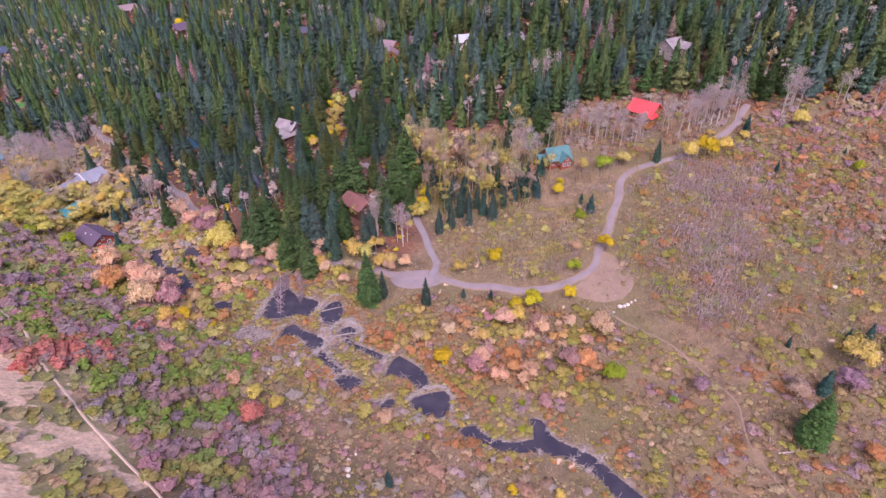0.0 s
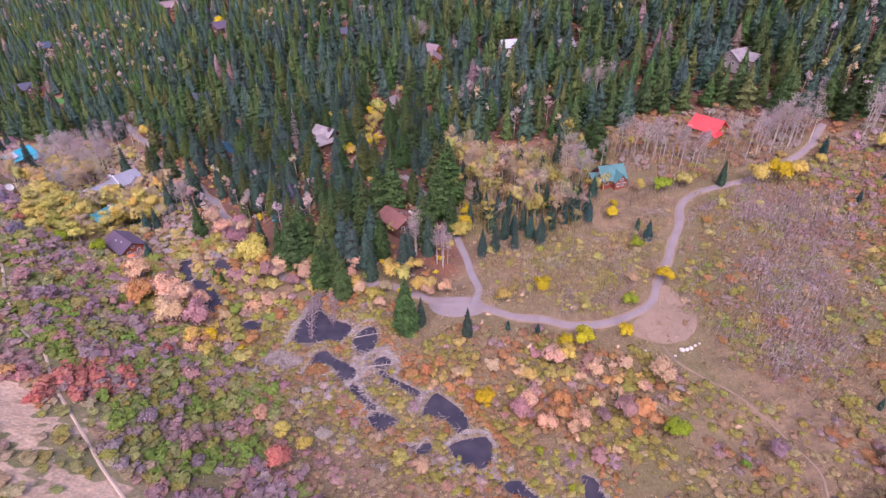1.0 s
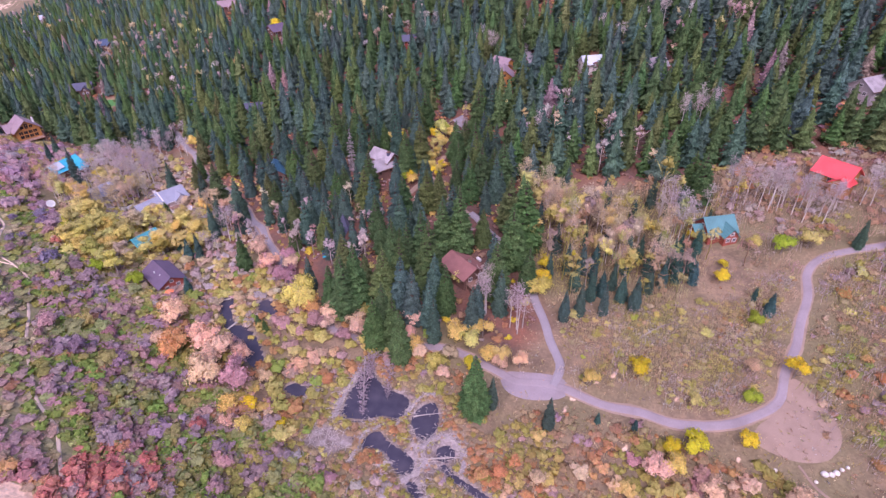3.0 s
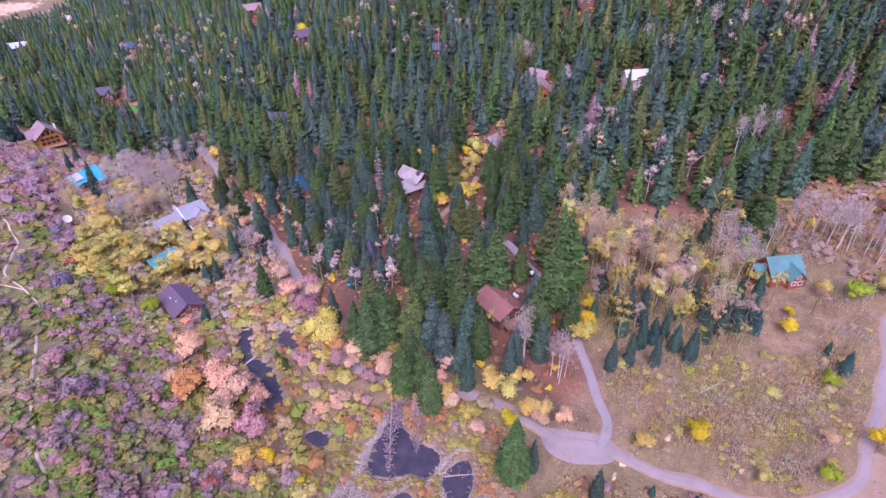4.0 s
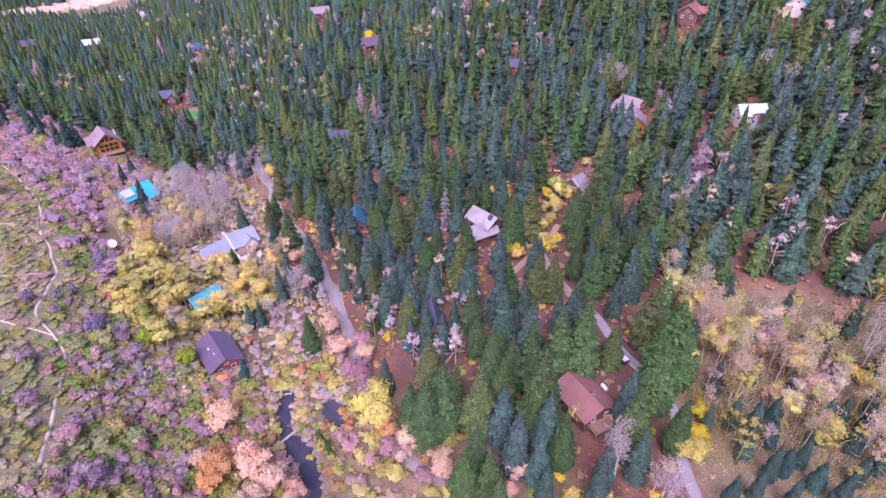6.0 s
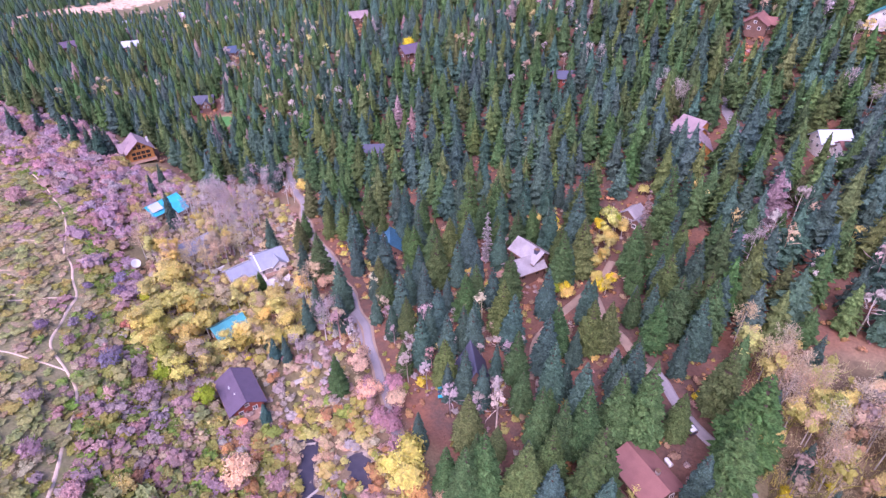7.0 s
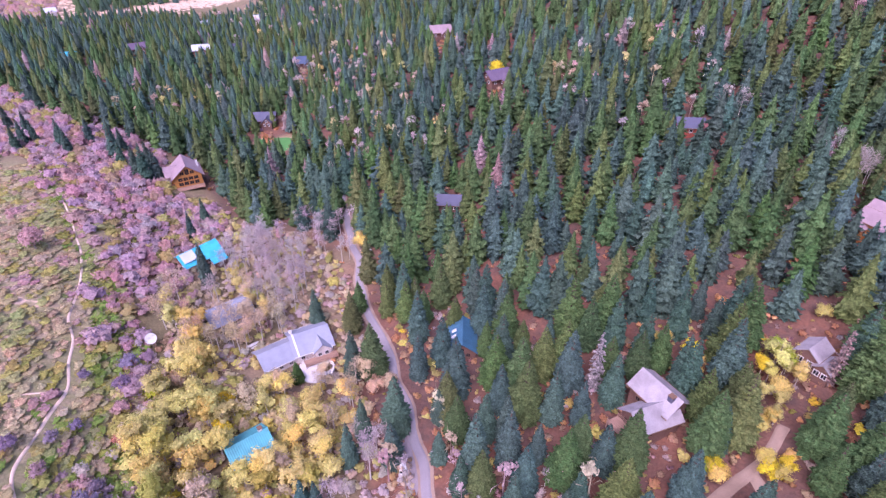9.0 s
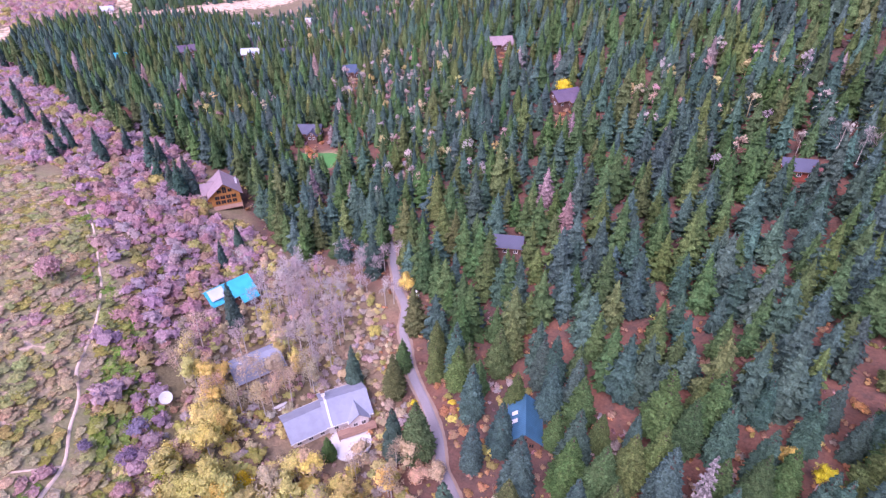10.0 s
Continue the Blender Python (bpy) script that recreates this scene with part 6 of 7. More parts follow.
ZONES = [
    # label, outline, step, forms, sizes, colours, weights
    ("rounded leafless purple maple brush", PURPLE, 3.6, TWIGGY, (1.7, 3.0), ["sage", "moss", "rust", "rose", "purple", "lilac"], [2.5, 4, 0.8, 3.5, 4.2, 1.6]),
    ("low oak between the maples", PURPLE, 2.0, LOW, (1.4, 2.3), ["green", "moss", "sage", "rose", "tan"], [2.5, 3, 3, 2.5, 2]),
    ("purple and pink maple brush on the slope", SLOPE, 3.4, TWIGGY, (1.9, 3.3), ["moss", "brown", "rose", "purple", "lilac"], [1.6, 0.8, 4.5, 4.5, 2]),
    ("low green oak along the trail", OAK_STRIP, 1.9, CARPET, (1.3, 2.3), ["green", "moss", "sage", "rose"], [6, 4, 2.5, 0.8]),
    ("low green oak below the trail", OAK_LOW, 1.9, LEAFY, (1.1, 2.0), ["green", "sage", "moss", "purple", "lilac", "rose"], [5, 3, 3, 1.6, 1, 1.2]),
    ("low brush between the maples of the slope", SLOPE, 2.9, LOW, (1.2, 2.2), ["rose", "moss", "sage", "brown", "purple"], [3, 2.5, 2, 2, 2]),
    ("yellowing aspen saplings round the log cabin", [(-180, 192), (-170, 181), (-150, 171), (-132, 188), (-127, 206), (-140, 216), (-156, 222), (-182, 224)], 3.1, LEAFY, (1.5, 2.7), ["olive", "gold", "tan", "moss", "yellow"], [4, 2.5, 2.5, 1.5, 0.7]),
    ("low sage and dry brush", HILL, 2.2, CARPET, (1.3, 2.4), ["sage", "moss", "straw", "tan", "rose"], [4, 3, 4, 3, 2.5]),
    ("low red shrubs beside the trail", [(-99, 92), (-97, 102), (-87, 107), (-79, 97), (-83, 87), (-92, 82)], 1.6, LEAFY, (1.3, 2.2), ["red", "orange", "rose"], [6, 1, 1]),
    ("far pink brush on the hill", [(-656, 393), (-758, 415), (-889, 477), (-1000, 560), (-860, 620), (-738, 520), (-690, 470)], 7.0, TWIGGY, (2.6, 4.6), ["rose", "purple", "tan", "moss"], [4, 3, 2, 2]),
    ("far trees beyond the meadow", [(-700, 520), (-760, 560), (-900, 640), (-1000, 800), (-760, 780), (-700, 640)], 7.5, far_cones, (0.8, 1.2), [SPRUCE, FIR], [1, 1]),
    ("purple brush thicket", [(-54, 70), (-48, 82), (-35, 78), (-28, 64), (-38, 50), (-47, 56)], 2.2, TWIGGY, (1.4, 2.4), ["moss", "green", "rose", "purple", "lilac"], [1.5, 1, 4, 3, 0.8]),
    ("mixed brush of oak and maple", [(-160, 178), (-134, 176), (-112, 150), (-100, 140), (-70, 118), (-66, 96), (-108, 118), (-149, 147), (-166, 168)], 2.6, LEAFY, (1.2, 2.2), ["green", "moss", "sage", "purple", "rose"], [4, 4, 2, 2, 2]),
    ("brown brush and dry stems by the creek", CREEKSIDE, 1.6, SCRUB, (0.5, 1.1), ["moss", "brown", "tan", "straw", "rose"], [1.5, 3.5, 3, 3, 2.5]),
    ("leafless twiggy brush by the creek", CREEKSIDE, 4.2, SCRUB, (1.4, 2.6), ["twig", "brown", "rose", "straw"], [3, 3, 2, 2]),
    ("brown and olive sedge round the ponds", [(-72, 116), (-74, 138), (-66, 146), (-50, 152), (-36, 152), (-28, 142), (-18, 134), (-8, 122), (4, 108), (18, 98), (30, 94), (34, 86), (14, 78), (-10, 90), (-34, 98), (-56, 108)], 1.5, LOW, (0.7, 1.4), ["rust", "brown", "moss", "olive", "straw", "purple"], [3, 3.5, 5, 1, 1, 0.8]),
    ("mauve and brown scrub above the creek", [(-78, 96), (-60, 76), (-44, 66), (-36, 84), (-38, 100), (-52, 112), (-64, 124), (-82, 126)], 2.5, SCRUB, (1.0, 2.0), ["green", "moss", "brown", "rose", "purple", "tan"], [1.2, 2.5, 4, 2, 2, 2]),
    ("russet undergrowth below the road", [(-21, 132), (-4, 134), (35, 126), (48, 112), (47, 97), (31, 92), (16, 98), (2, 104), (-12, 119)], 1.8, SCRUB, (1.0, 2.0), ["moss", "brown", "rust", "straw", "purple"], [4, 3, 2, 1.5, 1]),
    ("peach and orange autumn shrubs", [(-19, 130), (-4, 128), (22, 124), (44, 116), (46, 99), (31, 95), (16, 101), (2, 107), (-12, 119)], 3.9, LEAFY, (1.2, 2.4), ["rust", "orange", "rose", "peach", "gold", "moss"], [1.5, 2, 2.5, 3.5, 2, 2]),
    ("dry meadow stems", [(-1, 166), (30, 166), (55, 177), (58, 170), (44, 141), (33, 135.5), (3, 142), (0, 150)], 1.4, STALKS, (0.9, 1.8), ["straw", "tan", "twig", "moss", "olive"], [3, 3, 4, 2, 1]),
    ("low dry meadow brush", [(-1, 166), (30, 166), (55, 177), (58, 170), (44, 141), (33, 135.5), (3, 142), (0, 150)], 2.1, SCRUB, (0.8, 1.5), ["olive", "moss", "brown", "straw", "rust"], [2, 4, 3, 2.5, 0.6]),
    ("dry leafless aspen suckers", RIGHT_BANK, 2.2, STALKS, (1.1, 2.1), ["brown", "straw", "twig", "moss", "stem"], [3, 3, 4, 4, 2]),
    ("tall mauve leafless saplings", SAPLINGS, 1.9, STALKS, (1.5, 2.8), ["stem", "twig", "lilac", "purple", "tan"], [4, 4, 2, 2, 1.5]),
    ("mustard and brown brush", RIGHT_BANK, 2.5, SCRUB, (0.9, 1.9), ["green", "moss", "sage", "straw", "brown", "rust", "purple"], [1, 4, 2, 1.5, 4, 1.8, 2]),
    ("russet oak brush", [(108, 198), (170, 205), (190, 170), (128, 125), (97, 146)], 2.3, LEAFY, (0.9, 1.8), ["rust", "brown", "rose", "orange", "moss", "purple", "tan"], [4, 4, 3, 0.8, 2, 2, 2]),
    ("dry grass and low brush", [(47, 119), (72, 101), (106, 98), (125, 60), (60, 40), (40, 66), (35, 90), (46, 98)], 2.0, SCRUB, (1.0, 2.0), ["straw", "moss", "brown", "purple", "rust"], [3, 4, 4, 1.5, 1]),
    ("peach and olive shrubs along the creek", [(-122, 158), (-101, 195), (-91, 193), (-55, 164), (-30, 153), (-42, 146), (-64, 140), (-59, 123), (-89, 127)], 3.0, LEAFY, (1.3, 2.6), ["peach", "gold", "rose", "olive", "moss", "rust", "green"], [2, 1, 1.5, 1.5, 5, 2.5, 1]),
    ("undergrowth by the lane", YARDS, 2.9, LEAFY, (0.9, 1.8), ["olive", "moss", "tan", "twig", "rose", "brown"], [3, 2, 4, 2, 1, 1]),
    ("leafless brush round the yards", YARDS, 3.4, TWIGGY, (1.0, 2.0), ["twig", "tan", "straw", "rose"], [4, 4, 2, 1]),
    ("fading aspen saplings among young spruces", [(-9, 172), (0, 168), (30, 168), (46, 186), (49, 206), (20, 212), (-12, 212), (-14, 195)], 5.2, CROWNS, (1.3, 2.2), ["brown", "olive", "moss", "gold", "sage", "dead"], [3, 1.6, 4, 0.8, 2, 3]),
    ("scattered olive shrubs in the meadow", [(-1, 166), (30, 166), (55, 177), (58, 170), (44, 141), (33, 135.5), (3, 142), (0, 150)], 6.5, LEAFY, (0.8, 1.7), ["olive", "moss", "gold", "tan", "lime"], [4, 4, 1, 2, 0.6]),
    ("olive and tan shrubs on the right bank", RIGHT_BANK, 6.0, LEAFY, (0.9, 1.9), ["olive", "moss", "tan", "rust", "orange", "green"], [3, 4, 2, 2, 1, 1]),
    ("scrub among young spruces", [(-8, 172), (-3, 167), (30, 167), (45, 186), (48, 212), (30, 215), (-14, 215), (-15, 200)], 2.2, STALKS, (1.0, 1.9), ["tan", "straw", "olive", "moss"], [3, 2, 2, 2]),
    ("brush below the red-roofed house", [(48, 212), (45, 186), (62, 180), (108, 196), (126, 228), (93, 236), (74, 224)], 2.2, STALKS, (1.0, 1.9), ["twig", "tan", "rose", "brown"], [3, 2, 2, 2]),
    ("brown leafless brush round the red-roofed house", [(50, 200), (60, 190), (108, 197), (190, 203), (190, 240), (120, 236), (93, 240), (62, 236), (46, 224)], 2.7, TWIGGY, (0.9, 1.8), ["twig", "brown", "moss", "rust"], [3, 5, 3, 1.5]),
    ("leafless saplings under the conifers", NEAR_FOREST, 3.3, TWIGGY, (0.6, 1.4), ["twig", "brown", "rust", "moss", "orange"], [3, 3, 3, 2, 0.6]),
    ("leafless mauve saplings beside the lane", [(-112, 204), (-84, 190), (-66, 180), (-58, 190), (-62, 214), (-88, 216), (-108, 224), (-128, 229)], 5.0, CROWNS, (1.1, 1.9), ["twig", "stem", "rose", "tan"], [4, 4, 1.5, 1.5]),
    ("yellow shrubs under the conifers", NEAR_FOREST, 9.0, LEAFY, (0.9, 1.8), ["yellow", "gold", "olive", "orange"], [2, 3, 2, 1.5]),
    ("reddish shrubs under the conifers", FOREST, 3.4, UNDER, (0.6, 1.6), ["gold", "rust", "orange", "brown", "rose", "moss"], [0.6, 4, 0.8, 3.5, 2, 2]),
]
OPEN = [(-66, 122), (-30, 150), (-13, 149), (-11, 166), (30, 166), (45, 182), (60, 180), (108, 196), (170, 200), (170, 120), (125, 55), (60, 35), (-31, 45), (-50, 60), (-66, 90)]


def blended(c, share=0.2, even=0.3):
    """Pigments drawn towards their mean, most of all in lightness, as the plants of one stand are."""
    c = c * (1 - share) + c.mean(0) * share
    light = c.mean(1, keepdims=True)
    return c * (light.mean() / light) ** even


def build_brush():
    rs = np.random.RandomState(11)
    free = lambda x, y: (inside(SEEN, x, y) < 5) & clear_of_roads(x, y, 2.6) & clear_of_houses(x, y, -0.5) & clear_of_water(x, y, 0.5) & clear_of_trails(x, y, 1.0) & (np.min([inside(line, x, y) for line in MUD], axis=0) > 0)
    for label, poly, step, shapes, (small, large), colours, weights in ZONES:
        p = np.array(poly)
        limits = (p[:, 0].min(), max(20, p[:, 1].min()), p[:, 0].max(), p[:, 1].max()) if poly is not FOREST else (-300, 140, 150, 320)
        x, y = spread(rs, limits, step, lambda x, y: (inside(poly, x, y) + 2.6 * np.sin(x / 4.3 + 1.9 * np.sin(y / 5.9)) + 2.2 * np.sin(y / 3.7 + x / 7.9) + 1.5 * rs.normal(size=len(x)) < 0) & free(x, y) & (bald(x, y) < 0.4))
        n = len(x)
        mass("brush", label, "shrubs", shapes, x, y, rs.uniform(small, large, n) * rs.choice([0.7, 1, 1.25], n), rs.uniform(*((0.4, 0.62) if shapes is CARPET else (0.95, 1.15) if shapes is CROWNS else (0.6, 0.95)), n), blended(patchy(rs, x, y, colours, weights)), leaf_mass, rs)
    glade = np.array(GLADES)[:, None] * np.ones((1, 9, 1))
    x, y = (glade[..., k] + glade[..., 2] * rs.uniform(-1, 1, glade.shape[:2]) for k in (0, 1))
    x, y, n = x.ravel(), y.ravel(), x.size
    mass("brush", "low rust-red shrubs in clearings before far houses", "shrubs", LEAFY, x, y, rs.uniform(1.0, 1.9, n), rs.uniform(0.5, 0.8, n), tinted(rs, n, ["rust", "orange", "rose", "brown"], [4, 1, 2, 2]), leaf_mass, rs)
    for limits, step, label in (((-360, 175, 200, 460), 11.0, "leafless and fading aspens scattered among the conifers"), ((-960, 420, -100, 860), 12.0, "far fading aspens among the conifers")):
        x, y = spread(rs, limits, step, lambda x, y: (inside(FOREST, x, y) < -4) & (inside(SEEN, x, y) < 20) & clear_of_roads(x, y, 3) & clear_of_houses(x, y, 0.5) & (inside(NEAR_FOREST, x, y) > 2) & (np.sin(x / 23 + 1.6 * np.sin(y / 31)) + np.sin(y / 27 + 1.2 * np.sin(x / 37)) > 0.45))
        n = len(x)
        mass("aspen_grove", label, "trees", CROWNS, x, y, rs.uniform(1.5, 2.6, n), rs.uniform(0.9, 1.2, n), blended(patchy(rs, x, y, ["olive", "gold", "tan", "twig", "stem", "rose"], [2, 0.8, 3, 4, 3, 1.5]), 0.2), leaf_mass, rs)
    x, y = spread(rs, (-66, 35, 170, 200), 1.6, lambda x, y: (inside(OPEN, x, y) < 0) & free(x, y))
    n = len(x)
    print("tufts", n)
    mass("dry_grass", "tufts of dry autumn grass", "grass", TUFTS, x, y, rs.uniform(0.5, 1.3, n), rs.uniform(0.6, 1.2, n), tinted(rs, n, ["straw", "brown", "tan", "moss", "twig"], [4, 3, 2, 2, 2]), leaf_mass, rs)


build_brush()

# ---- ponds: dams, dead wood, sedge ----


def sticks(rs, points, across, length, thick, pile=0.3):
    """A jumble of sticks about given points, as quads."""
    out = []
    for x, y, z in points:
        a, tilt = rs.uniform(0, 6.28), rs.uniform(-0.25, 0.35)
        ll = length * rs.uniform(0.4, 1.2)
        d = np.array((math.cos(a), math.sin(a), tilt)) * ll / 2
        c = np.array((x + rs.uniform(-1, 1) * across, y + rs.uniform(-1, 1) * across, z + rs.uniform(0, pile)))
        out.append(tube([c - d, c + 0.06 * ll * rs.normal(size=3), c + d], [thick, thick * 0.8, thick * 0.4], 3))
    return np.concatenate(out)


silt = plain("pale_silt", (0.36, 0.31, 0.32), (0.22, 0.18, 0.18), 0.95, 1.5, 0.4)


def beaver_dam(line, width=1.0, count=9, label="low beaver dam of bleached sticks and silt"):
    rs = np.random.RandomState(int(abs(line[0][0] * 10)))
    p = smoothed(line, 0.5)
    z = ground(p[:, 0], p[:, 1])
    top = np.maximum(z, np.convolve(np.pad(z, 4, "edge"), np.ones(9) / 9, "valid")) + 0.15
    e = thing("beaver_dam", label, "dam", "beaver dams", pose(p[0, 0], p[0, 1], float(top[0])))
    t = np.gradient(p, axis=0)
    t /= np.linalg.norm(t, axis=1)[:, None]
    side = np.stack([-t[:, 1], t[:, 0]], -1)
    half = width / 2 * (1 + 0.3 * np.sin(np.arange(len(p)) * 0.9))
    rows = [np.concatenate([p + side * (half * k)[:, None], (top + h)[:, None]], 1) for k, h in ((-1.3, -0.7), (-0.6, 0.12), (0.0, 0.28), (0.6, 0.12), (1.3, -0.7))]
    v = np.stack(rows, 1).reshape(-1, 3) - (*p[0], top[0])
    i = (np.arange(len(p) - 1)[:, None] * 5 + np.arange(4)[None]).ravel()
    me = quads_mesh("bank", v, np.stack([i, i + 5, i + 6, i + 1], -1), silt)
    me.polygons.foreach_set("use_smooth", np.ones(len(me.polygons), bool))
    fixed("bank", me, e)
    n = int(len(p) * 0.5 * count)
    k = rs.randint(0, len(p), n)
    pts = np.stack([p[k, 0] - p[0, 0], p[k, 1] - p[0, 1], top[k] - top[0] + 0.12], -1)
    fixed("brushwood", loose_quads("brushwood", sticks(rs, pts, width * 0.55, 1.6, 0.055), wood_dead), e)


for line, wide in (([(-53.1, 148.5), (-53.9, 142.9), (-55.3, 136.5), (-55.8, 130.2)], 1.5), ([(-32.0, 138.7), (-34.3, 138.4), (-36.6, 136.2), (-38.1, 133.2), (-40.0, 129.0)], 1.0), ([(-41.8, 118.0), (-38.8, 119.8), (-35.9, 121.8)], 0.9),
                   ([(-33.4, 123.0), (-30.5, 126.0), (-27.4, 126.6), (-23.5, 123.4), (-22.8, 118.0)], 1.6), ([(-36.2, 114.9), (-33.4, 117.2), (-31.4, 120.5)], 1.5), ([(-9.7, 97.9), (-6.1, 100.9), (-2.6, 102.0), (0.4, 102.2)], 0.9),
                   ([(0.9, 101.6), (2.2, 97.8), (1.6, 92.5), (3.2, 90.2)], 1.0), ([(3.0, 90.4), (5.6, 93.0)], 1.2), ([(-17.4, 106.9), (-16.2, 110.8), (-14.2, 114.4)], 1.3), ([(-17.0, 94.7), (-15.2, 98.4), (-13.4, 99.8)], 0.7),
                   ([(21.4, 81.5), (22.4, 86.1), (25.2, 90.0)], 0.7), ([(28.4, 79.9), (32.0, 83.0)], 1.0), ([(31.2, 76.8), (36.2, 81.2)], 0.8), ([(-48.6, 118.0), (-47.6, 122.2), (-47.4, 126.0), (-44.0, 128.6)], 0.6), ([(-29.6, 108.8), (-30.6, 104.6)], 1.0), ([(-66, 132.5), (-62.6, 138.4)], 1.2)):
    beaver_dam(line, wide)


def fallen_log(a, b, r, label, group="fallen logs", branches=5):
    """A bleached trunk on the ground between two places, with stubs of branches."""
    rs = np.random.RandomState(int(abs(a[0] * 7 + b[1])))
    ends = [np.array((x, y, float(ground(x, y)) + r * 0.9 + 0.15)) for x, y in (a, b)]
    d = ends[1] - ends[0]
    e = thing("fallen_log", label, "log", group, pose(*ends[0]))
    fixed("trunk", loose_quads("trunk", tube([(0, 0, 0), d * 0.5 + (0, 0, 0.1), d], [r, r * 0.75, r * 0.3], 7), wood_dead), e)
    for _ in range(branches):
        f = rs.uniform(0.3, 0.95)
        out = rs.normal(size=3) * (1, 1, 0.5) + (0, 0, 0.4)
        fixed("branch", loose_quads("branch", tube([d * f, d * f + out * 0.6, d * f + out * 1.2 + d * 0.04], [r * 0.35, r * 0.2, r * 0.06], 3), wood_dead), e)


for a, b, r, label in (((-32.9, 120.5), (-24.0, 121.6), 0.22, "bleached log across a small pond"), ((-36.5, 131.8), (-29.2, 133.2), 0.15, "bare fallen branch over dark water"), ((-65.2, 136.6), (-62.5, 140.9), 0.16, "pale fallen branch in brush"), ((18.3, 156.0), (24.4, 159.8), 0.25, "bleached fallen log in dry meadow"),
                       ((104.1, 115.8), (108.6, 116.2), 0.2, "bleached fallen log in dry grass"), ((71.6, 77.1), (79.6, 77.2), 0.2, "long grey fallen trunk under a fir"), ((70.8, 79.0), (72.8, 84), 0.14, "grey dead branchy trunk in grass"), ((-65.5, 131.8), (-62.6, 139.1), 0.16, "pale fallen branch in brush"), ((-58.5, 141), (-57.5, 151), 0.12, "thin pale fallen trunk by a pond")):
    fallen_log(a, b, r, label)


def fallen_spruce(a, b, label):
    """A dead conifer on its side, boughs still on it, lying out over the water."""
    rs = np.random.RandomState(int(abs(a[0])))
    foot = np.array((*a, float(ground(*a)) + 0.9))
    d = np.array((*b, float(ground(*b)) + 1.3)) - foot
    h = float(np.linalg.norm(d))
    q = boughs(rs, h, 2.4, 20, 8, 4, 0.5, 0.15, 0.15, 0.55, 0.05)
    q = np.concatenate([q[:-13], twig_cloud(rs, [(0, 0, h * f, 1.8 * (1 - f) + 0.4) for f in np.linspace(0.15, 0.9, 16)], 12, 1.0, 0.06)])
    turn = np.array(Vector(d).to_track_quat("Z", "Y").to_matrix())
    q = q @ turn.T
    q[..., 2] = np.maximum(q[..., 2], -0.6 + d[2] * 0.3)
    e = thing("fallen_spruce", label, "dead tree", "", pose(*foot))
    fixed("trunk", loose_quads("trunk", tube([(0, 0, 0), d * 0.5, d], [0.22, 0.15, 0.04]), wood_dead), e)
    c = fixed("dead_crown", loose_quads("dead_crown", q, leaf_own), e)
    c.color = (0.47, 0.38, 0.42, 1)


fallen_spruce((-46.4, 151.5), (-44.0, 137.0), "grey dead spruce fallen into the pond")
fallen_spruce((-52.9, 149.5), (-49.0, 131.2), "grey dead spruce fallen across the pond")
fallen_spruce((-50.5, 152), (-50.5, 143), "grey dead spruce leaning over dark water")


def plank(a, b, wide, label, name="plank", category="plank", lift=0.5):
    p, q = np.array(a), np.array(b)
    m, ll = (p + q) / 2, float(np.linalg.norm(q - p))
    z = max(float(ground(*p)), float(ground(*q))) + lift
    e = thing(name, label, category, "", pose(*m, z, 0, 0, math.degrees(math.atan2(q[1] - p[1], q[0] - p[0]))))
    n = max(1, round(wide / 0.3))
    for k in range(n):
        bm = bmesh.new()
        box(bm, 0, (k - (n - 1) / 2) * 0.31, 0.01 * (k % 2), ll, 0.28, 0.1)
        part("board", bm, wood_dead, e)
    for s in (-1, 1):
        bm = bmesh.new()
        box(bm, s * (ll / 2 - 0.2), 0, -lift / 2 - 0.05, 0.25, wide + 0.1, lift + 0.1)
        part("sleeper", bm, bark_grey, e)


plank((-107.4, 169.4), (-102.6, 171.9), 0.5, "pale plank weir across the stream")
plank((-97.4, 157.6), (-95.6, 161.8), 0.5, "pale plank weir across the stream")
plank((-113.4, 172.8), (-111.0, 175.4), 0.5, "pale plank lying in the yard", lift=0.15)
plank((-118.6, 187.4), (-115.6, 191.0), 1.6, "small wooden footbridge over the creek", "footbridge", "bridge", 0.6)


def boulder(x, y, r, label="pale limestone boulder in a row beside the trail", group="trail boulders"):
    rs = np.random.RandomState(int(abs(x * 31 + y * 7)))
    bm = bmesh.new()
    bmesh.ops.create_icosphere(bm, subdivisions=2, radius=r)
    for v in bm.verts:
        v.co *= 1 + 0.18 * noise.noise(v.co * 1.7 / r + Vector((x, y, 0)))
        v.co.z *= 0.75
    for f in bm.faces:
        f.smooth = True
    me = bpy.data.meshes.new("boulder")
    bm.to_mesh(me)
    bm.free()
    me.materials.append(pale_stone)
    ob = new("boulder", me)
    ob.matrix_basis = pose(x, y, float(ground(x, y)) + 0.35 * r, 0, 0, rs.uniform(0, 360))
    tagged(ob, label, "boulder", group)


pale_stone = plain("pale_limestone", (0.74, 0.68, 0.62), (0.5, 0.44, 0.4), 0.9, 1.5, 0.3)
for x, y, r in ((49.0, 122.1, 0.75), (50.2, 122.0, 0.6), (51.2, 122.4, 0.65), (52.4, 123.1, 0.45), (53.6, 123.6, 0.4), (47.1, 120.6, 0.4), (40.5, 122.9, 0.45)):
    boulder(x, y, r)
for x, y, r in ((104.1, 119.4, 0.8), (-21, 76, 0.7), (-20.6, 74.2, 0.5), (-21.3, 79, 0.5), (-20, 81, 0.35)):
    boulder(x, y, r, "pale limestone boulder in dry grass", "field boulders")

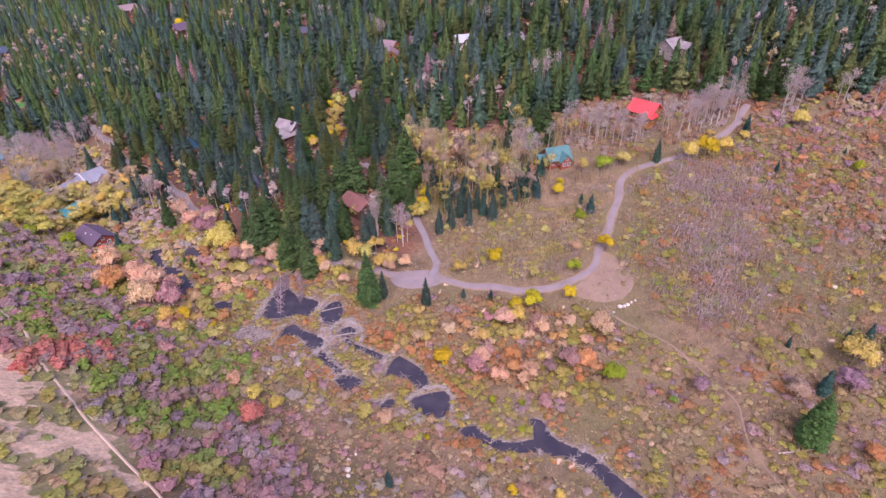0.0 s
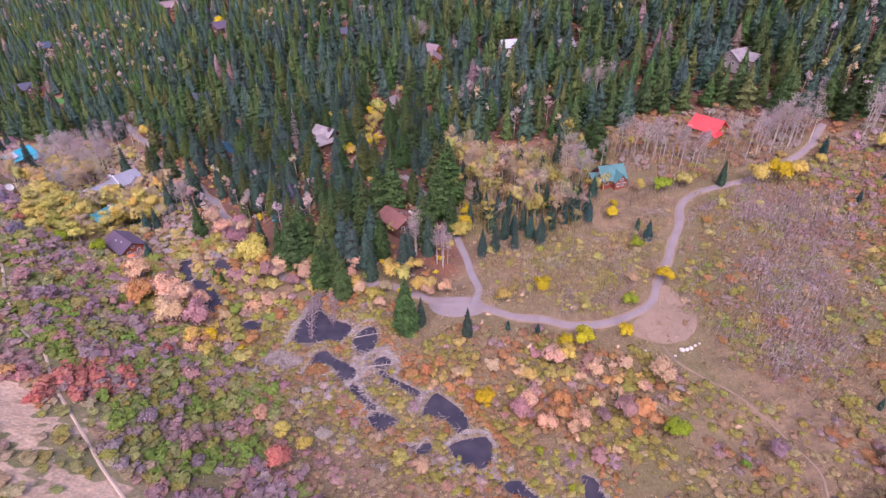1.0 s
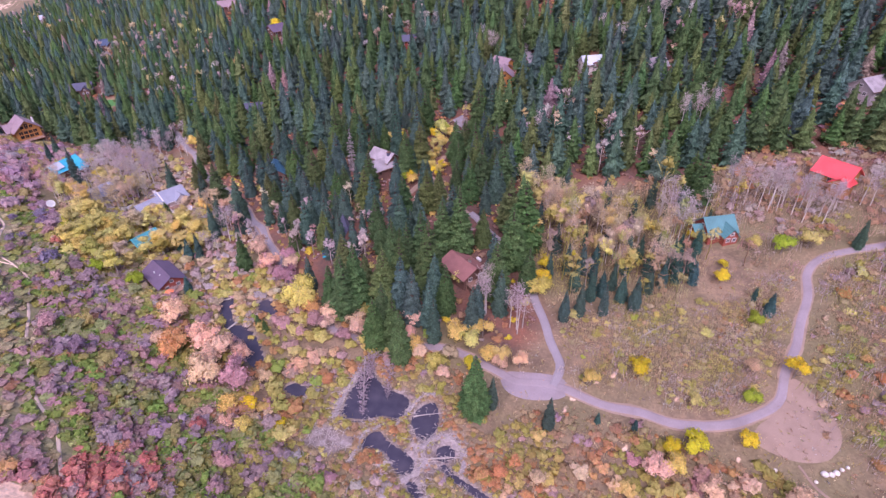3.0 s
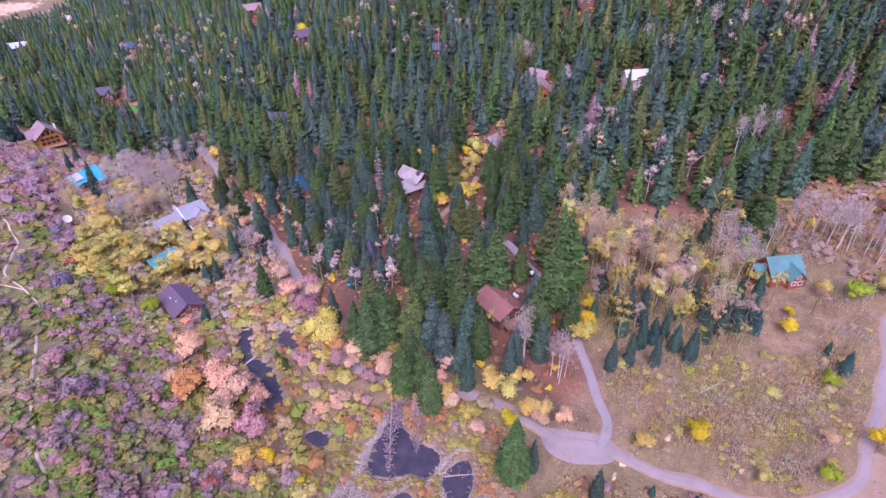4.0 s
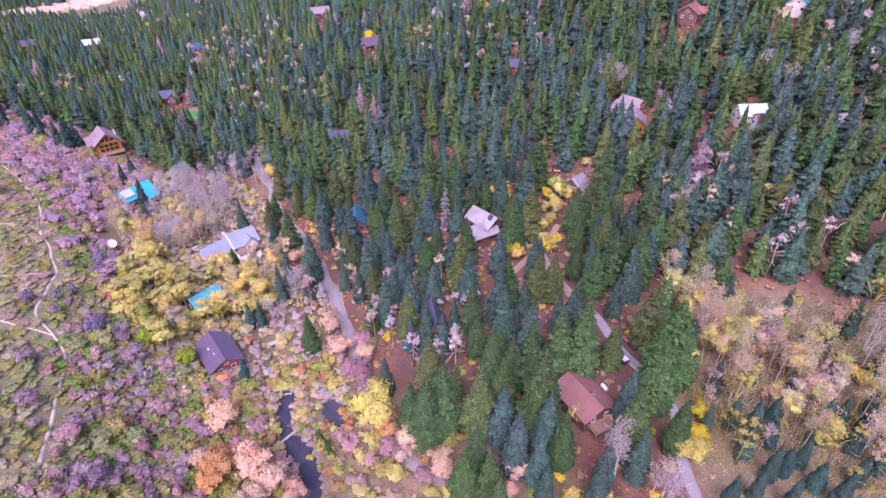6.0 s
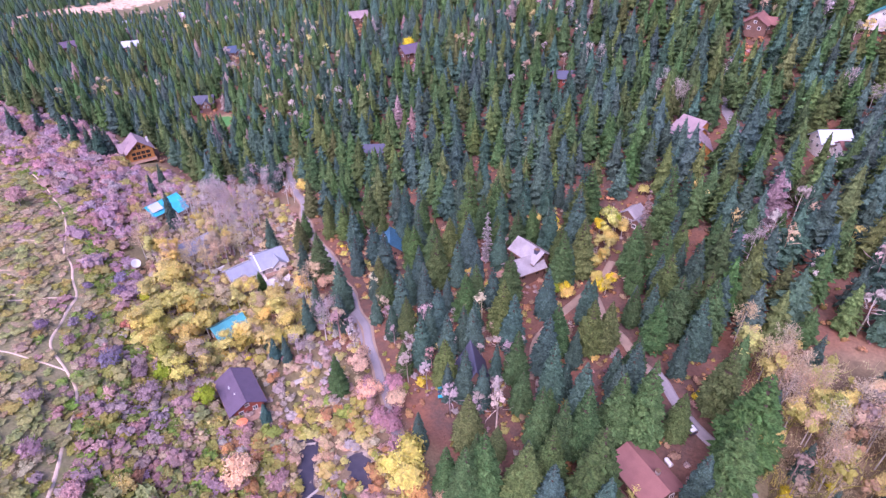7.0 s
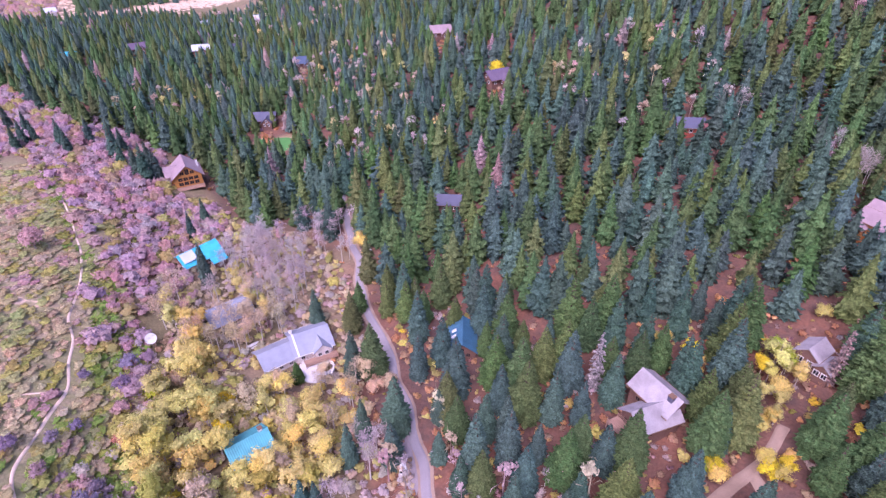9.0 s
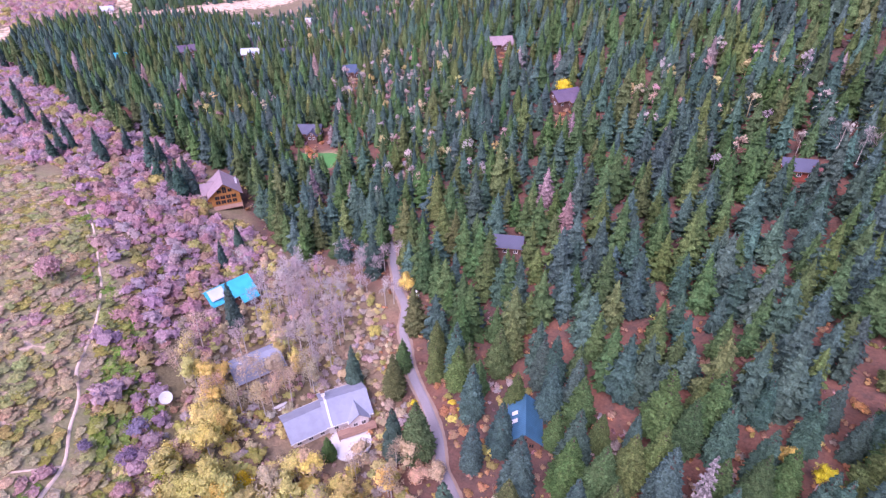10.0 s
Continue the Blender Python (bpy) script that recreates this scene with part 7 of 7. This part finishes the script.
# ---- vehicles and yard things ----
paint_blue = plain("dark_blue_paint", (0.03, 0.035, 0.10), (0.02, 0.02, 0.06), 0.3, 0.6, 0.1)
paint_white = plain("white_car_paint", (0.80, 0.80, 0.84), (0.7, 0.7, 0.74), 0.3, 0.6, 0.1)
rubber = plain("tyre_rubber", (0.02, 0.02, 0.02), (0.03, 0.03, 0.03), 0.9, 2.0)
chrome = plain("wheel_metal", (0.5, 0.5, 0.52), (0.35, 0.35, 0.36), 0.35, 2.0, 0.1, 0.9)


def drum(bm, x, y, z, r, w, n=16):
    """A disc on its side: a wheel's form, its axle along y."""
    a = [bm.verts.new((x + r * math.cos(6.2832 * k / n), y - w / 2, z + r * math.sin(6.2832 * k / n))) for k in range(n)]
    b = [bm.verts.new((x + r * math.cos(6.2832 * k / n), y + w / 2, z + r * math.sin(6.2832 * k / n))) for k in range(n)]
    bm.faces.new(a)
    bm.faces.new(b[::-1])
    for k in range(n):
        bm.faces.new((a[k], a[(k + 1) % n], b[(k + 1) % n], b[k]))


def vehicle(name, x, y, turn, paint, label, long=4.6, pickup=False, van=False):
    z = float(ground(x, y)) + 0.2
    e = thing(name, label, "car" if not pickup else "truck", "", pose(x, y, z, 0, 0, turn))
    w, hl = 1.85, long / 2
    bm = bmesh.new()
    prism(bm, [(-w / 2, 0.35), (w / 2, 0.35), (w / 2, 0.85), (w / 2 - 0.1, 1.0), (-w / 2 + 0.1, 1.0), (-w / 2, 0.85)], -hl, hl)
    body = part("body", bm, paint, e)
    bmesh_bevel(body)
    c0, c1 = (-0.15 * long, 0.22 * long) if pickup else (-0.44 * long, 0.2 * long)
    top = 1.75 if pickup else (2.0 if van else 1.5)
    bm = bmesh.new()
    lo = [bm.verts.new((cx, cy, 1.0)) for cx in (c0, c1) for cy in (-w / 2 + 0.12, w / 2 - 0.12)]
    hi = [bm.verts.new((cx, cy, top)) for cx in (c0 + 0.25, c1 - 0.55) for cy in (-w / 2 + 0.25, w / 2 - 0.25)]
    for f in ((0, 1, 3, 2), (6, 4, 5, 7)):
        bm.faces.new([(lo + hi)[i] for i in f])
    for f in ((0, 2, 6, 4), (1, 5, 7, 3), (0, 4, 5, 1), (2, 3, 7, 6)):
        bm.faces.new([(lo + hi)[i] for i in f])
    cabin = part("cabin_glass", bm, glass_dark, e, "dark tinted windows")
    bm = bmesh.new()
    box(bm, (c0 + c1) / 2 - 0.15, 0, top + 0.02, c1 - c0 - 0.75, w - 0.42, 0.08)
    part("roof", bm, paint, cabin)
    if pickup:
        for s in (-1, 1):
            bm = bmesh.new()
            box(bm, -hl + 0.9, s * (w / 2 - 0.06), 1.15, 1.75, 0.1, 0.35)
            part("bed_side", bm, paint, e)
        bm = bmesh.new()
        box(bm, -hl + 0.06, 0, 1.15, 0.1, w - 0.1, 0.35)
        part("tailgate", bm, chrome, e, "pale tailgate")
        bm = bmesh.new()
        box(bm, -hl + 0.9, 0, 1.2, 1.4, w - 0.3, 0.12)
        part("bed_cover", bm, paint_white if paint is paint_blue else paint, e, "pale load in the bed")
    for sx in (-1, 1):
        for sy in (-1, 1):
            bm = bmesh.new()
            drum(bm, sx * long * 0.31, sy * (w / 2 - 0.1), 0.34, 0.36, 0.24)
            tyre = part("wheel", bm, rubber, e)
            bm = bmesh.new()
            drum(bm, sx * long * 0.31, sy * (w / 2 - 0.08), 0.34, 0.21, 0.25, 10)
            part("rim", bm, chrome, tyre)
        bm = bmesh.new()
        for sy in (-1, 1):
            box(bm, sx * (hl + 0.01), sy * 0.65, 0.75, 0.06, 0.3, 0.16)
        part("headlight" if sx > 0 else "tail_light", bm, trim_white if sx > 0 else board_red, e)


def bmesh_bevel(ob):
    bm = bmesh.new()
    bm.from_mesh(ob.data)
    bmesh.ops.bevel(bm, geom=list(bm.edges), offset=0.07, segments=2, affect="EDGES")
    bm.to_mesh(ob.data)
    bm.free()


vehicle("pickup_truck", -23.0, 192.6, 131, paint_blue, "dark blue pickup truck parked on the drive", 5.5, True)
vehicle("car", -113.7, 210.3, 128, paint_white, "white car parked beside the paved lane", 4.5)
vehicle("van", -167.5, 276.5, 135, paint_white, "white van parked beside the lane", 5.2, False, True)
vehicle("car", 152, 236.5, 10, paint_white, "white car on a far road", 4.6)


dish_white = plain("dish_enamel", (0.9, 0.9, 0.9), (0.8, 0.8, 0.8), 0.4, 1.0, 0.1)


def satellite_dish(x, y):
    z = float(ground(x, y))
    e = thing("satellite_dish", "large white satellite dish standing in brush", "satellite dish", "", pose(x, y, z, 0, 0, 63) @ Matrix.Scale(1.2, 4))
    bm = bmesh.new()
    rings = []
    for k in range(7):
        r = 1.25 * k / 6
        rings.append([bm.verts.new((r * math.cos(a), r * math.sin(a), 0.28 * (r / 1.25) ** 2)) for a in np.arange(28) * 6.2832 / 28] if k else [bm.verts.new((0, 0, 0))])
    for k in range(28):
        bm.faces.new((rings[0][0], rings[1][k], rings[1][(k + 1) % 28]))
        for a, b in zip(rings[1:], rings[2:]):
            bm.faces.new((a[k], b[k], b[(k + 1) % 28], a[(k + 1) % 28]))
    bmesh.ops.solidify(bm, geom=list(bm.faces), thickness=0.05)
    for f in bm.faces:
        f.smooth = True
    part("bowl", bm, dish_white, e, "", pose(0, 0, 2.6, 48, 0, 0))
    bm = bmesh.new()
    box(bm, 0, 0.1, 1.1, 0.14, 0.14, 2.8)
    part("mast", bm, chrome, e)
    bm = bmesh.new()
    box(bm, 0, 0, 0.55, 0.05, 0.05, 1.0)
    part("feed_arm", bm, chrome, e, "", pose(0, 0, 2.65, 48, 0, 0))


satellite_dish(-190.7, 208)


def canoe(x, y, turn):
    e = thing("canoe", "white upturned canoe lying in dry grass", "canoe", "upturned canoes", pose(x, y, float(ground(x, y)) + 0.05, 0, 0, turn))
    bm = bmesh.new()
    rows = []
    for k in range(13):
        f = -1 + k / 6
        w, h = 0.5 * (1 - abs(f) ** 2.4) + 0.02, 0.5 - 0.12 * f * f
        rows.append([bm.verts.new((f * 2.1, w * math.cos(a), h * math.sin(a))) for a in np.linspace(0, math.pi, 9)])
    for a, b in zip(rows, rows[1:]):
        for k in range(8):
            f = bm.faces.new((a[k], a[k + 1], b[k + 1], b[k]))
            f.smooth = True
    part("hull", bm, trim_white, e)
    bm = bmesh.new()
    box(bm, 0, 0, 0.5, 3.6, 0.05, 0.05)
    part("keel", bm, trim_white, e)


canoe(-174.6, 226.2, 70)
canoe(-173.2, 226.8, 70)


def umbrella(x, y):
    e = thing("patio_umbrella", "orange patio umbrella beside the cabin", "umbrella", "", pose(x, y, float(ground(x, y)) + 0.1))
    bm = bmesh.new()
    tip = bm.verts.new((0, 0, 2.75))
    rim = [bm.verts.new((1.4 * math.cos(k * 0.7854), 1.4 * math.sin(k * 0.7854), 2.2)) for k in range(8)]
    for k in range(8):
        bm.faces.new((tip, rim[k], rim[(k + 1) % 8]))
    part("canopy", bm, plain("orange_canvas", (0.85, 0.27, 0.12), (0.7, 0.2, 0.1), 0.9), e)
    bm = bmesh.new()
    box(bm, 0, 0, 1.35, 0.06, 0.06, 2.7)
    part("pole", bm, chrome, e)


umbrella(-121.4, 169.6)


def tank(x, y, turn):
    e = thing("propane_tank", "white propane tank beside the brown-roofed cabin", "tank", "", pose(x, y, float(ground(x, y)) + 0.2, 0, 0, turn))
    bm = bmesh.new()
    drum(bm, 0, 0, 0.6, 0.5, 1.8, 18)
    body = part("shell", bm, trim_white, e)
    bmesh_bevel(body)
    bm = bmesh.new()
    for s in (-1, 1):
        box(bm, 0, s * 0.6, 0.05, 0.8, 0.15, 0.4)
    part("cradle", bm, stone, e)


tank(-25.6, 183.4, 40)


def patio():
    c = np.array((-152.6, 227.8))
    z = float(max(ground(c[0] + 5 * math.cos(a), c[1] + 5 * math.sin(a)) for a in np.arange(12) * 0.5236)) + 0.25
    e = tagged(new("pavement"), "round pale concrete patio below the deck", "patio", kind="structure")
    e.matrix_basis = pose(*c, z)
    bm = bmesh.new()
    n = 40
    a = [bm.verts.new((5.0 * math.cos(6.2832 * k / n), 5.0 * math.sin(6.2832 * k / n), 0)) for k in range(n)]
    bm.faces.new(a)
    g = bmesh.ops.extrude_face_region(bm, geom=list(bm.faces))
    bmesh.ops.translate(bm, vec=(0, 0, -1.6), verts=[v for v in g["geom"] if isinstance(v, bmesh.types.BMVert)])
    part("slab", bm, concrete, e)
    bm = bmesh.new()
    for k in range(n):
        q = 6.2832 * k / n
        box(bm, 4.9 * math.cos(q), 4.9 * math.sin(q), 0.12, 0.4, 0.4, 0.25)
    part("kerb", bm, trim_white, e)


patio()


def solar_rack(x, y, turn):
    e = thing("solar_rack", "rack of blue solar panels beside the A-frame cabin", "solar panels", "", pose(x, y, float(ground(x, y)) + 0.1, 0, 0, turn))
    for k in range(3):
        bm = bmesh.new()
        box(bm, 0, (k - 1) * 1.1, 1.2 + (k - 1) * 0.45, 3.8, 0.95, 0.06)
        part("panel", bm, roof_blue if k % 2 else roof_turquoise, e)
    for s in (-1, 1):
        bm = bmesh.new()
        box(bm, s * 1.6, 0.4, 0.65, 0.1, 0.1, 1.4)
        part("leg", bm, chrome, e)


solar_rack(-77.2, 193.2, 25)


def pond_sedge():
    rs = np.random.RandomState(77)
    edge = lambda x, y: np.min([inside(line[::3], x, y) for line in PONDS.values()], axis=0)
    x, y = spread(rs, (-75, 58, 55, 152), 1.25, lambda x, y: (edge(x, y) > 0.7) & (edge(x, y) < 2.6))
    n = len(x)
    mass("sedge", "olive and straw sedge round the ponds", "sedge", SCRUB, x, y, rs.uniform(0.35, 0.9, n), rs.uniform(0.7, 1.2, n), tinted(rs, n, ["moss", "olive", "brown", "straw", "rust"], [4, 1.5, 2, 2, 0.8]), leaf_mass, rs)
    banks = np.concatenate([line for key, line in PONDS.items() if key not in ("stream", "thin", "side")])
    p = banks[rs.choice(len(banks), 520)] + rs.normal(size=(520, 2)) * 1.3
    flats = np.concatenate([smoothed(line, 0.6, True) * (1 - k) + np.mean(line, 0) * k for line in MUD for k in (0.1, 0.5)])
    p = np.concatenate([p, flats[rs.choice(len(flats), 420)] + rs.normal(size=(420, 2)) * 0.8])
    me = loose_quads("driftwood", sticks(rs, np.stack([p[:, 0], p[:, 1], ground(p[:, 0], p[:, 1]) + 0.25], -1), 0.4, 2.6, 0.06, 0.2), wood_dead)
    tagged(new("driftwood", me), "bleached sticks strewn along the banks", "driftwood", kind="stuff")


def hill_stones():
    rs = np.random.RandomState(91)
    x, y = spread(rs, (-115, 42, -40, 96), 0.9, lambda x, y: (bald(x, y) > 0.35) & (rs.uniform(0, 1, len(x)) < 0.45) & clear_of_trails(x, y, 0.8))
    n = len(x)
    shapes = [puff(np.random.RandomState(k), [(0, 0, 0.1, 1.0)], 0, 0.1, 0.6) for k in range(4)]
    mass("stones", "small pale stones strewn over bare soil", "stones", shapes, x, y, rs.uniform(0.08, 0.3, n), rs.uniform(0.6, 1.2, n), np.ones((n, 3)), pale_stone, rs)


hill_stones()
pond_sedge()
